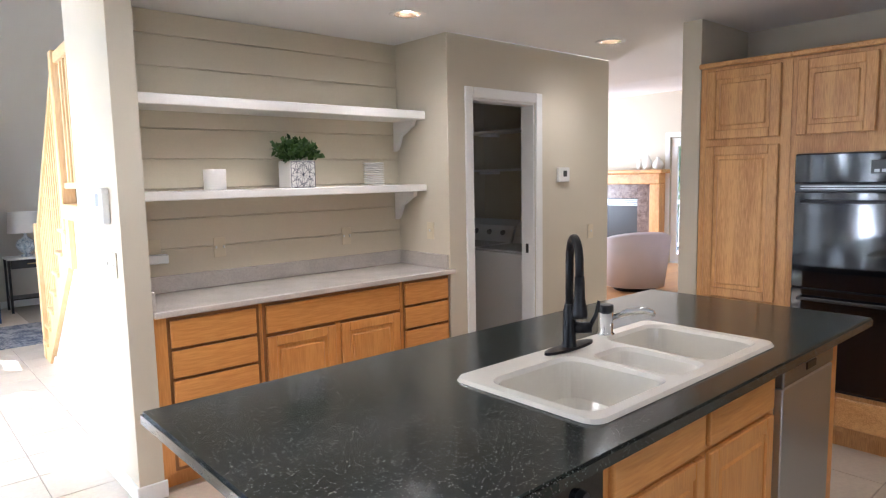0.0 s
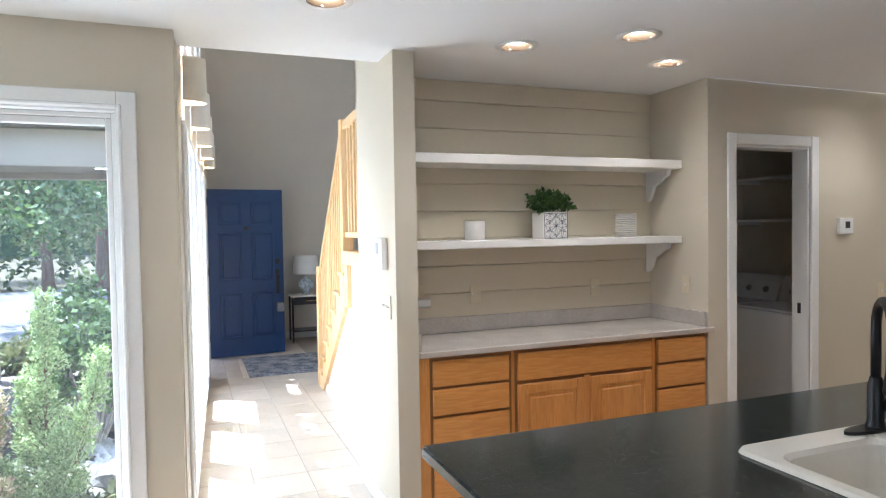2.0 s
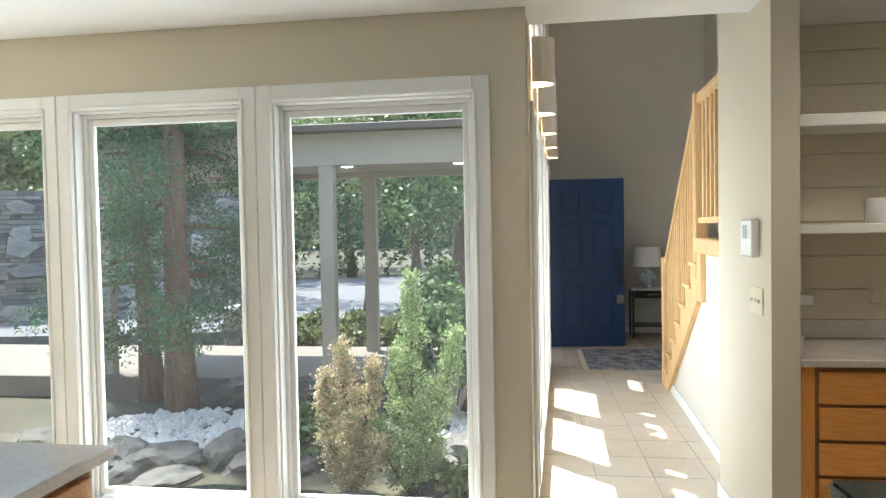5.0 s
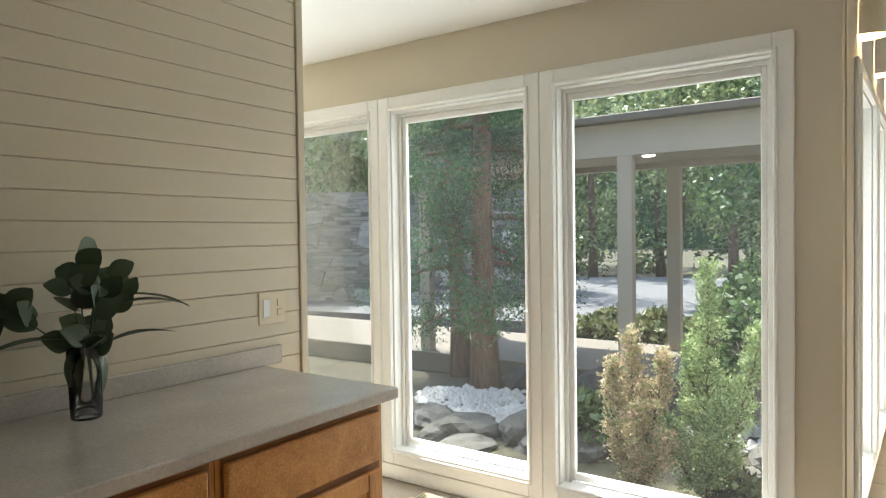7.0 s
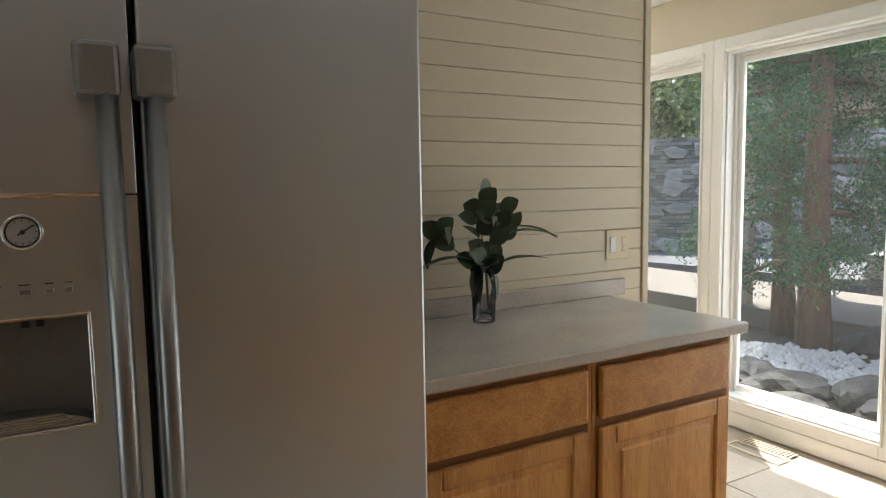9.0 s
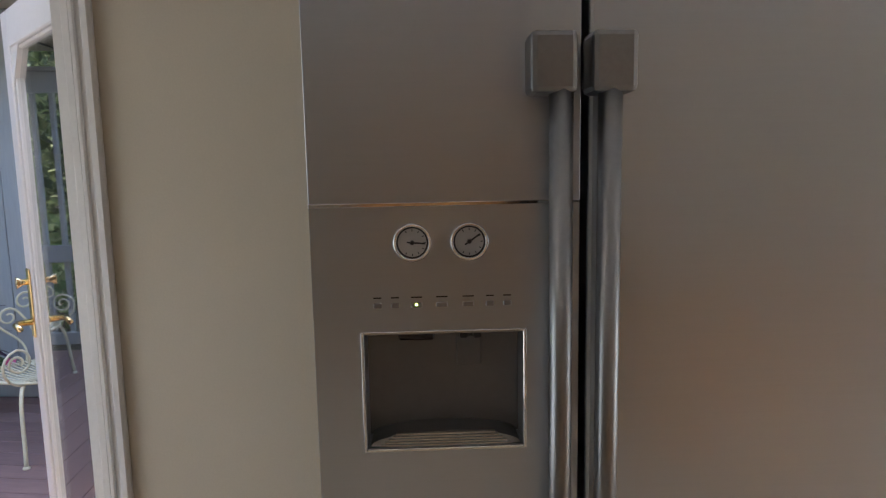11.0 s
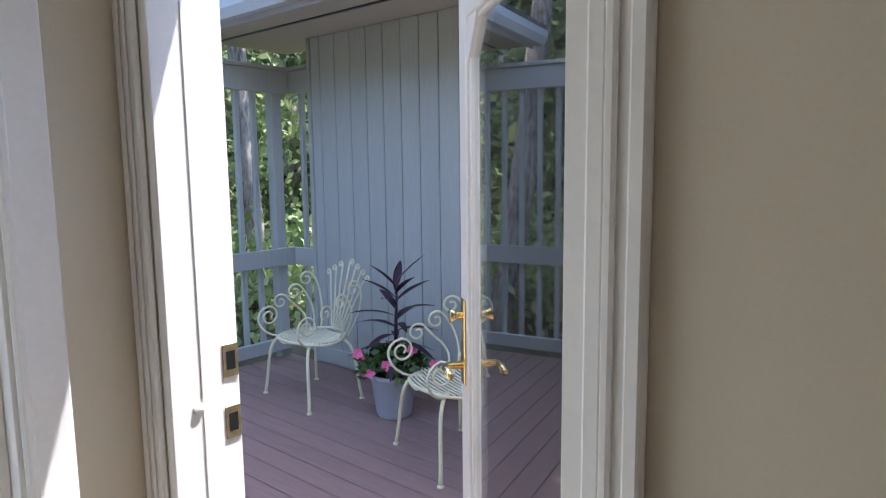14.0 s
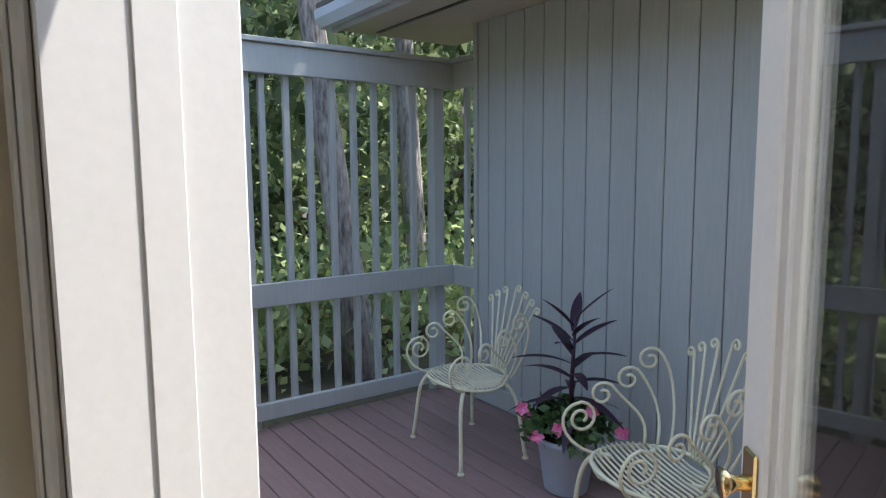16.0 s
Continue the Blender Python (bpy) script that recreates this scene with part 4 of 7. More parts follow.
for y, a in ((0.150, -5), (0.234, 35)):
    bm = bmesh.new()
    lathe(bm, [(0.0255, 0.0), (0.0285, 0.002), (0.0285, 0.007), (0.0255, 0.009), (0.0235, 0.007), (0.0232, 0.004)], cap=False, seg=32)
    dm = Matrix.Translation((0.0, y, 1.296)) @ pose(0, 0, 0, 0, 90, 0)
    dial = part("dial_rim", bm, M_CHROME, door, smooth=True, at=dm)
    bm = bmesh.new()
    lathe(bm, [(0.0255, 0.001), (0.0255, 0.004)], seg=32)
    part("dial_face", bm, M_DIAL, dial)
    bm = bmesh.new()
    lathe(bm, [(0.0236, 0.0041), (0.0236, 0.0052), (0.0212, 0.0050), (0.0212, 0.0041)], seg=32, cap=False)
    part("dial_ring", bm, M_BLACK, dial, "black ring round the dial face")
    bm = boxm(-0.0012, 0.0012, -0.008, 0.019, 0.0045, 0.0065)
    lathe(bm, [(0.004, 0.004), (0.003, 0.008)], seg=12)
    part("needle", bm, M_BLACK, dial, at=pose(0, 0, 0, 0, 0, a))
    bm = bmesh.new()
    for k in range(9):
        t = boxm(-0.0006, 0.0006, 0.0165, 0.0200, 0.0042, 0.0048)
        merge(bm, t, pose(0, 0, 0, 0, 0, -120 + 30 * k))
    part("tick_marks", bm, M_BLACK, dial)
for i, y in enumerate((0.096, 0.122, 0.154, 0.192, 0.2315, 0.264, 0.290)):
    bw = 0.012 if i not in (2, 3, 4) else 0.017
    b = part("button", boxm(-0.0005, 0.0025, y - bw / 2, y + bw / 2, 1.198, 1.206, 0.001), M_STEELD, door)
    part("button_text", boxm(0.0003, 0.001, y - bw / 2, y + bw / 2, 1.2125, 1.2145), M_BLACK, door)
    if i == 2:
        part("indicator", boxm(0.0026, 0.003, y - 0.0015, y + 0.0015, 1.201, 1.204), mat("green_led", (0.2, 0.8, 0.1), 0.4, bump=0, emit=((0.5, 1.0, 0.1), 4.0)), b, "lit green indicator")
for y, b0, b1 in ((DS - 0.038, DS - 0.082, DS - 0.018), (DS + 0.030, DS + 0.001, DS + 0.064)):
    bm = bmesh.new()
    tube(bm, [(0.045, y, 0.42), (0.048, y, 0.9), (0.048, y, 1.56)], 0.017, 16)
    h = part("handle", bm, M_STEELD, fr, smooth=True)
    for nm, z0, z1 in (("upper_bracket", 1.502, 1.585), ("lower_bracket", 0.40, 0.48)):
        part(nm, boxm(0.003, 0.066, b0, b1, z0, z1, 0.008, 2), M_STEELD, h)


# ---- counter by the shiplap wall ----
for x0, x1, lab in ((1.185, 1.755, "oak base cabinet with a drawer above a door"), (1.755, 2.35, "oak base cabinet with a drawer above a door")):
    u = thing("base_cabinet", lab, "cabinet", Matrix.Translation((-0.775, x0, 0)) @ pose(0, 0, 0, 0, 0, 90), "oak counter cabinets")
    w = x1 - x0
    bm = boxm(0.001, w - 0.001, 0.0, 0.59, 0.1, 0.875)
    box(bm, 0.001, w - 0.001, 0.06, 0.59, 0.0, 0.1)
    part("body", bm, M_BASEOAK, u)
    part("gap_shadow", boxm(0.015, w - 0.015, -0.0015, 0.001, 0.12, 0.86), M_DARKGAP, u, "reveal behind the fronts with its shade painted dark")
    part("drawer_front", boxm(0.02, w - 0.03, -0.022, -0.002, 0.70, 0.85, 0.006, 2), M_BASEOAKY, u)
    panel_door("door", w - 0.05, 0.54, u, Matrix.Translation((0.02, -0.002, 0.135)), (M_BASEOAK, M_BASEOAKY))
ct = thing("counter_worktop", "pale speckled quartz worktop along the shiplap wall", "worktop", Matrix.Translation((-1.37, 1.25, 0.876)))
part("slab", boxm(0.002, 0.637, -0.05, 1.135, 0, 0.034, 0.004), M_QUARTZ, ct)
part("backsplash", boxm(0.002, 0.020, -0.05, 1.217, 0.0345, 0.10, 0.003), M_QUARTZ, ct)
# shiplap boards and end trim
ship = bpy.data.objects["wall_shiplap"]
for i in range(29):
    z = 0.004 + 0.0838 * i
    part("plank", boxm(-1.381, -1.37, -0.1, 2.575, z, min(z + 0.0822, H - 0.003), 0.002), M_SHIP, ship)
part("trim_board", boxm(-1.50, -1.362, 2.576, 2.610, 0.0, H - 0.002, 0.003), M_SHIP, ship)


def wall_plate(name, label, category, m, w, h, rocker=True, toggles=1):
    """Switch or outlet plate; local x across, z up, front towards -y."""
    p = thing(name, label, category, m)
    part("plate", boxm(-w / 2, w / 2, -0.006, -0.0005, -h / 2, h / 2, 0.002), M_BONE, p)
    if rocker:
        part("rocker", boxm(-w / 2 + 0.018, -w / 2 + 0.050, -0.010, -0.006, -0.033, 0.033, 0.002), M_WHITE, p, "white rocker")
        bm = boxm(w / 2 - 0.042, w / 2 - 0.022, -0.009, -0.006, -0.03, -0.006, 0.001)
        box(bm, w / 2 - 0.042, w / 2 - 0.022, -0.009, -0.006, 0.006, 0.03, 0.001)
        part("socket", bm, M_BONE, p)
    else:
        for i in range(toggles):
            x = (i - (toggles - 1) / 2) * 0.046
            part("toggle", boxm(x - 0.005, x + 0.005, -0.016, -0.006, -0.006, 0.010, 0.002), M_WHITE, p)
    return p


wall_plate("switch_plate", "bone coloured switch and outlet plate on the shiplap", "switch", Matrix.Translation((-1.37, 2.437, 1.115)) @ pose(0, 0, 0, 0, 0, 90), 0.125, 0.12)
wall_plate("switch_plate", "beige triple toggle switch plate on the pillar", "switch", Matrix.Translation((1.363, 3.83, 1.13)) @ pose(0, 0, 0, 0, 0, -90), 0.16, 0.12, False, 3)
for x in (2.03, 2.90):
    wall_plate("outlet_plate", "bone coloured outlet on the niche shiplap", "outlet", Matrix.Translation((x, 4.188, 1.13)), 0.07, 0.115, False, 2)
wall_plate("outlet_plate", "bone coloured plate on the laundry wall", "outlet", Matrix.Translation((4.90, WY, 1.05)), 0.07, 0.115, False, 1)
wall_plate("outlet_plate", "beige plate on the niche side wall", "outlet", Matrix.Translation((3.36, 3.85, 1.15)) @ pose(0, 0, 0, 0, 0, -90), 0.07, 0.115, False, 1)
wd = thing("wifi_plug", "small white device plugged in above the worktop", "device", Matrix.Translation((1.66, 4.188, 1.09)))
part("case", boxm(-0.045, 0.065, -0.05, -0.001, -0.02, 0.03, 0.005), M_WHITE, wd)
part("plate", boxm(-0.03, 0.04, -0.004, -0.0005, 0.032, 0.11, 0.002), M_BONE, wd)
tm = thing("thermostat", "white thermostat with a grey display on the pillar", "thermostat", Matrix.Translation((1.363, 3.875, 1.405)) @ pose(0, 0, 0, 0, 0, -90))
part("case", boxm(-0.075, 0.075, -0.035, -0.0005, -0.085, 0.085, 0.008, 2), M_WHITE, tm)
part("display", boxm(-0.035, 0.02, -0.0365, -0.0352, 0.0, 0.06, 0.0005), M_STEELD, tm, "grey display")
tm = thing("thermostat", "small white thermostat with a dark screen on the wall", "thermostat", Matrix.Translation((4.53, WY, 1.51)))
part("case", boxm(-0.065, 0.065, -0.028, -0.0005, -0.055, 0.055, 0.006, 2), M_WHITE, tm)
part("display", boxm(-0.015, 0.03, -0.0295, -0.0282, -0.015, 0.03, 0.0005), M_BLACK, tm, "dark screen")

# ---- things on the niche shelf ----
ZS = 1.4585
cup = thing("ceramic_cup", "plain white ceramic cup on the niche shelf", "cup", Matrix.Translation((1.945, 3.99, ZS)))
bm = bmesh.new()
lathe(bm, [(0.052, 0.0), (0.058, 0.006), (0.06, 0.115), (0.057, 0.117), (0.052, 0.112), (0.05, 0.01), (0.0001, 0.008)], seg=32)
part("cup_body", bm, M_CERAMIC, cup, smooth=True)
pt = thing("plant_pot", "square white pot with a dark line pattern", "pot", Matrix.Translation((2.45, 4.0, ZS)))
bm = boxm(-0.085, 0.085, -0.075, 0.075, 0.0, 0.165, 0.012, 2)
part("pot_body", bm, M_CERAMIC, pt)
bm = bmesh.new()
for cx, cz in ((-0.085, 0.0825), (0.0, 0.0825), (0.085, 0.0825), (-0.0425, 0.165), (0.0425, 0.165), (-0.0425, 0.0), (0.0425, 0.0)):
    for k in range(6):
        a = radians(30 + 60 * k)
        d = Vector((math.cos(a), 0, math.sin(a)))
        for s in (-1, 1):
            sd = Vector((-d.z, 0, d.x)) * 0.008 * s
            p0, p1, p2 = Vector((cx, 0, cz)), Vector((cx, 0, cz)) + d * 0.04 + sd, Vector((cx, 0, cz)) + d * 0.08
            for a0, a1 in ((p0, p1), (p1, p2)):
                if max(abs(a0.x), abs(a1.x)) > 0.095 or min(a0.z, a1.z) < -0.02 or max(a0.z, a1.z) > 0.185:
                    continue
                a0, a1 = (Vector((min(0.079, max(-0.079, q.x)), 0, min(0.158, max(0.006, q.z)))) for q in (a0, a1))
                if (a1 - a0).length > 0.006:
                    tube(bm, [a0 + Vector((0, -0.0755, 0)), a1 + Vector((0, -0.0755, 0))], 0.0013, 4)
part("line_pattern", bm, M_INK, pt, "dark starburst lines")
part("soil", boxm(-0.07, 0.07, -0.06, 0.06, 0.1651, 0.168), M_SOIL, pt)
sp = thing("succulent_plant", "bushy green succulent in the patterned pot", "plant", Matrix.Translation((2.45, 4.0, ZS + 0.168)))
cs = [(0.13 * math.cos(a) * r, 0.09 * math.sin(a) * r, 0.05 + 0.035 * (1 - r) + 0.02 * math.sin(3 * a)) for a, r in ((2.4 * i, math.sqrt((i + 0.5) / 34)) for i in range(34))]
leaf_mesh("foliage", clump_points(cs, 0.035, 20), 0.038, M_SUCC, sp, aspect=1.25, spread=0.4)
bm = bmesh.new()
for c in cs[::3]:
    tube(bm, [(c[0] * 0.2, c[1] * 0.2, 0.0), (c[0] * 0.7, c[1] * 0.7, c[2] * 0.6), c], 0.003, 5)
part("stems", bm, M_SUCC, sp)
st = thing("plate_stack", "stack of white dishes on the niche shelf", "dishes", Matrix.Translation((3.01, 4.0, ZS)))
for i in range(11):
    bm = bmesh.new()
    lathe(bm, [(0.05, 0.0), (0.066, 0.004), (0.068, 0.010), (0.064, 0.011), (0.0001, 0.008)], seg=28)
    part("dish", bm, M_CERAMIC, st, smooth=True, at=Matrix.Translation((0.001 * math.sin(i), 0.001 * math.cos(2 * i), 0.0142 * i)))

# ---- vase on the counter ----
va = thing("glass_vase", "square clear glass vase half full of water", "vase", Matrix.Translation((-1.22, 1.69, 0.9105)))
bm = bmesh.new()
lathe(bm, [(0.036, 0.0), (0.038, 0.005), (0.042, 0.12), (0.045, 0.19), (0.042, 0.19), (0.039, 0.12), (0.034, 0.016), (0.0001, 0.014)], seg=32)
part("vase_body", bm, M_VASE, va, smooth=True)
bm = bmesh.new()
lathe(bm, [(0.0001, 0.017), (0.0325, 0.018), (0.036, 0.085), (0.0001, 0.0852)], seg=28)
part("water", bm, M_WATER, va, smooth=True)
eu = thing("eucalyptus_branches", "dark green eucalyptus branches in the glass vase", "plant", Matrix.Translation((-1.22, 1.69, 0.9305)))


def broad_leaf(bm, base, d, length, width, up=Vector((0, 0, 1)), bend=0.25, n=6):
    """A curved leaf blade along d."""
    d = Vector(d).normalized()
    side = d.cross(up)
    side = side.normalized() if side.length > 1e-3 else Vector((1, 0, 0))
    nrm = side.cross(d)
    rows = []
    for i in range(n + 1):
        t = i / n
        w = width * 0.5 * math.sin(math.pi * min(1, t * 0.92 + 0.06)) ** 0.8
        c = Vector(base) + d * length * t - nrm * (bend * length * t * t)
        rows.append((bm.verts.new(c - side * w + nrm * w * 0.25), bm.verts.new(c), bm.verts.new(c + side * w + nrm * w * 0.25)))
    for a, b in zip(rows, rows[1:]):
        bm.faces.new((a[0], a[1], b[1], b[0]))
        bm.faces.new((a[1], a[2], b[2], b[1]))


rnd = random.Random(5)
stems = [((0.0, -0.01, 0.40), 7), ((0.01, 0.06, 0.35), 9), ((0.03, -0.05, 0.33), 9), ((0.02, -0.19, 0.29), 9), ((0.0, 0.12, 0.33), 8), ((0.05, 0.01, 0.32), 8)]
bm_s, bm_l = bmesh.new(), bmesh.new()
for (ex, ey, ez), nl in stems:
    pts = [Vector((0.004 * ex, 0.02 * (1 if ey > 0 else -1), 0.0)), Vector((ex * 0.2, ey * 0.1, 0.15)), Vector((ex * 0.6, ey * 0.55, ez * 0.75)), Vector((ex, ey, ez))]
    tube(bm_s, pts, [0.0028, 0.0025, 0.002, 0.0012], 6)
    for k in range(nl):
        t = 0.35 + 0.65 * k / (nl - 1)
        p = pts[1].lerp(pts[2], t * 2 - 0.7) if t < 0.6 else pts[2].lerp(pts[3], (t - 0.6) / 0.4)
        a = k * 2.4 + rnd.random()
        dd = Vector((math.cos(a) * 0.7, math.sin(a), 0.35 + 0.3 * rnd.random()))
        broad_leaf(bm_l, p, dd, 0.062 + 0.025 * rnd.random(), 0.052 + 0.014 * rnd.random(), up=Vector((1, -0.5 + rnd.random(), 0.6 * rnd.random())), bend=0.15)
for base, d, L in (((0.0, 0.10, 0.29), (0.1, 1, 0.10), 0.19), ((0.02, 0.09, 0.27), (0.25, 1, 0.25), 0.17), ((0.02, 0.05, 0.17), (0.2, 1, 0.42), 0.17), ((0.02, -0.05, 0.19), (0.1, -1, 0.30), 0.19), ((0.01, -0.18, 0.27), (0.1, -0.6, -0.7), 0.10), ((0.0, -0.02, 0.17), (0.2, -0.3, -0.9), 0.12), ((0.01, 0.02, 0.17), (0.3, 0.3, -0.9), 0.13)):
    broad_leaf(bm_l, base, d, L, 0.05, bend=0.35, n=8)
part("stems", bm_s, M_EUC, eu, smooth=True)
part("foliage", bm_l, M_EUC, eu, smooth=True)

# ---- laundry ----
part_cas = frame_bm(LD[0] - 0.07, LD[1] + 0.07, -0.07, 2.10, WY - 0.018, WY - 0.001, 0.07, 0.005, bottom=False)
dl = thing("door_2", "white cased open laundry doorway", "door", None, "", "structure")
part("casing", part_cas, M_TRIM, dl)
part("jamb", frame_bm(LD[0], LD[1], -0.02, 2.03, WY, WY + 0.12, 0.016, 0.002, bottom=False), M_TRIM, dl)
part("strike", boxm(LD[1] - 0.019, LD[1] - 0.0165, WY + 0.05, WY + 0.075, 0.93, 1.0), M_BLACK, dl, "black latch plate")
for y0, lab in ((4.395, "white washing machine in the laundry room"), (4.99, "white clothes dryer in the laundry room")):
    wm = thing("washing_machine", lab, "appliance", Matrix.Translation((4.28, y0, 0)) @ pose(0, 0, 0, 0, 0, -90), "laundry machines")
    part("body", boxm(0, 0.59, 0, 0.66, 0.02, 0.90, 0.012, 2), M_ENAMEL, wm)
    part("lid", boxm(0.03, 0.56, 0.02, 0.48, 0.901, 0.918, 0.006), M_ENAMEL, wm)
    part("toe_base", boxm(0.02, 0.57, 0.03, 0.64, 0.0, 0.0195), M_BLACK, wm)
    bm = bmesh.new()
    plate(bm, [(0.48, 0.901), (0.66, 0.901), (0.66, 1.11), (0.60, 1.115), (0.54, 1.06)], 0.57, Matrix(((0, 0, 1, 0.01), (1, 0, 0, 0), (0, 1, 0, 0), (0, 0, 0, 1))))
    part("control_console", bm, M_ENAMEL, wm)
    for k in range(3):
        bm = bmesh.new()
        tube(bm, [(0.12 + 0.17 * k, 0.525, 1.0), (0.12 + 0.17 * k, 0.50, 0.995)], [0.026, 0.022], 16)
        part("knob", bm, M_STEELD, wm)
for z in (1.57, 1.915):
    s = thing("laundry_shelf", "white wooden laundry shelf on the wall", "shelf", Matrix.Translation((4.75, 3.79, z)), "laundry shelves")
    part("board", boxm(0, 0.288, 0, 1.205, -0.02, 0, 0.003), M_SHELF, s)
    for yb in (0.15, 1.0):
        part("bracket", boxm(0.03, 0.287, yb, yb + 0.02, -0.045, -0.0205, 0.002), M_SHELF, s)

# ---- hall: stairs ----
SXA, SXB = 1.50, 2.70
NR, RISE, RUN, SY = 8, 0.1725, 0.2143, 6.95
STM = Matrix.Translation((1.50, 5.46, 0)) @ pose(0, 0, 0, 0, 0, -2.65) @ Matrix.Translation((-1.467, -5.46, 0))
sw = bmesh.new()
plate(sw, [(SY + 0.02, -0.15), (SY + 0.02, 0.02), (5.45, 1.27), (4.43, 1.27), (4.43, -0.15)], 0.09, Matrix(((0, 0, 1, 1.501), (1, 0, 0, 0), (0, 1, 0, 0), (0, 0, 0, 1))))
structure("wall_stair", sw, M_HALLWALL, "pale wall below the open stair", "wall", at=STM)
stc = thing("staircase", "open oak staircase rising to a landing", "staircase", STM)
bm = bmesh.new()
SIDE = Matrix(((0, 0, 1, 1.467), (1, 0, 0, 0), (0, 1, 0, 0), (0, 0, 0, 1)))
ye = SY - RUN * (NR - 1)
plate(bm, [(SY + 0.03, 0.0), (SY, 0.02), (ye, RISE * (NR - 1) - 0.03), (ye, RISE * (NR - 1) - 0.26), (SY - 0.21, 0.0)], 0.033, SIDE)
for k in range(NR - 1):
    y = SY - RUN * k
    plate(bm, [(y, RISE * k - 0.02 if k else 0.03), (y, RISE * (k + 1) - 0.03), (y - RUN, RISE * (k + 1) - 0.03)], 0.031, Matrix.Translation((0.001, 0, 0)) @ SIDE)
plate(bm, [(ye + 0.001, 1.279), (ye + 0.001, 0.95), (ye - 0.12, 0.95), (ye - 0.12, 1.279)], 0.033, SIDE)
part("stringer", bm, M_PINE, stc)
for k in range(NR - 1):
    y = SY - RUN * k
    part("tread", boxm(1.45, SXB, y - RUN - 0.002, y + 0.03, RISE * (k + 1) - 0.029, RISE * (k + 1), 0.006), M_PINE, stc)
    part("riser", boxm(1.592, SXB, y - 0.02, y, RISE * k + 0.001, RISE * (k + 1) - 0.03), M_TRIM, stc)
part("landing", boxm(1.45, SXB, 4.43, 5.47, 1.28, 1.38, 0.006), M_PINE, stc)
part("newel", boxm(1.46, 1.55, 6.94, 7.03, 0.0, 1.18, 0.006), M_PINE, stc)
part("newel", boxm(1.46, 1.55, 5.46, 5.55, 1.10, 2.385, 0.006), M_PINE, stc)
bm = bmesh.new()
plate(bm, [(6.94, 1.08), (6.94, 1.15), (5.55, 2.34), (5.55, 2.27)], 0.06, Matrix(((0, 0, 1, 1.475), (1, 0, 0, 0), (0, 1, 0, 0), (0, 0, 0, 1))))
part("handrail", bm, M_PINE, stc)
part("landing_rail", boxm(1.475, 1.535, 4.44, 5.458, 2.30, 2.37, 0.006), M_PINE, stc)
part("landing_bottom_rail", boxm(1.48, 1.53, 4.44, 5.458, 1.48, 1.52, 0.004), M_PINE, stc)
for k in range(14):
    y = 6.85 - 0.096 * k
    zb = RISE * (int((SY - y) / RUN) + 1)
    part("baluster", boxm(1.49, 1.52, y - 0.015, y + 0.015, zb, 1.115 + (6.94 - y) * 0.856, 0.002), M_PINE, stc)
for k in range(8):
    y = 5.36 - 0.115 * k
    part("baluster", boxm(1.49, 1.52, y - 0.015, y + 0.015, 1.52, 2.30, 0.002), M_PINE, stc)
# hall: front door
dd = thing("door_1", "dark blue six panel front door standing open", "door", Matrix.Translation((0.607, 8.85, 0.008)) @ pose(0, 0, 0, 0, 0, 5), "", "structure")
bm = boxm(0, 0.895, 0, 0.04, 0, 2.05)
part("leaf", bm, M_BLUE, dd)
DP = [(0.12, 0.39, 1.62, 1.90), (0.505, 0.775, 1.62, 1.90), (0.12, 0.39, 0.93, 1.52), (0.505, 0.775, 0.93, 1.52), (0.12, 0.39, 0.22, 0.78), (0.505, 0.775, 0.22, 0.78)]
for a, b, c, d in DP:
    p = part("moulding", frame_bm(a, b, c, d, -0.016, -0.0005, 0.022, 0.005), M_BLUE, dd)
    part("panel", boxm(a + 0.045, b - 0.045, -0.012, -0.0005, c + 0.04, d - 0.04, 0.004), M_BLUE, dd)
bm = bmesh.new()
lathe(bm, [(0.03, 0.0), (0.028, 0.012), (0.0001, 0.016)], seg=16)
part("knocker", bm, M_BLACK, dd, at=Matrix.Translation((0.45, -0.001, 1.57)) @ pose(0, 0, 0, 90, 0, 0))
bm = bmesh.new()
tube(bm, [(0.825, -0.001, 1.0), (0.825, -0.05, 0.98), (0.825, -0.055, 0.85), (0.825, -0.001, 0.76)], 0.011, 8)
box(bm, 0.80, 0.85, -0.012, -0.001, 0.74, 1.06, 0.006)
part("door_handle", bm, M_BLACK, dd)
part("deadbolt", boxm(0.795, 0.855, -0.02, -0.001, 1.12, 1.19, 0.01, 2), M_BLACK, dd)
part("lockbox", boxm(0.79, 0.88, -0.08, -0.03, 0.52, 0.64, 0.01), M_STEELD, dd)
for z in (0.2, 1.0, 1.85):
    part("hinge", boxm(-0.035, 0.004, -0.012, 0.02, z, z + 0.1, 0.003), M_BLACK, dd)
fdf = thing("trim_front_door", "white cased front doorway in the hall", "trim", HLM @ pose(0, 0, 0, 0, 0, 90), "", "structure")
part("casing", frame_bm(FD[0] - 0.07, FD[1] + 0.07, -0.07, 2.14, -0.018, -0.001, 0.07, 0.004, bottom=False), M_TRIM, fdf)
part("jamb", frame_bm(FD[0], FD[1], -0.02, 2.07, 0, 0.15, 0.02, 0.002, bottom=False), M_TRIM, fdf)
# rug
rg = thing("hall_rug", "dark blue and grey patterned rug with pale fringe", "rug", Matrix.Translation((0.95, 7.6, 0.001)))
part("rug_body", boxm(0, 1.55, 0, 1.1, 0, 0.01, 0.003), M_RUG, rg)
for i in range(40):
    part("fringe", boxm(-0.055, -0.001, 0.01 + 0.027 * i, 0.022 + 0.027 * i, 0, 0.004), M_FRINGE, rg)
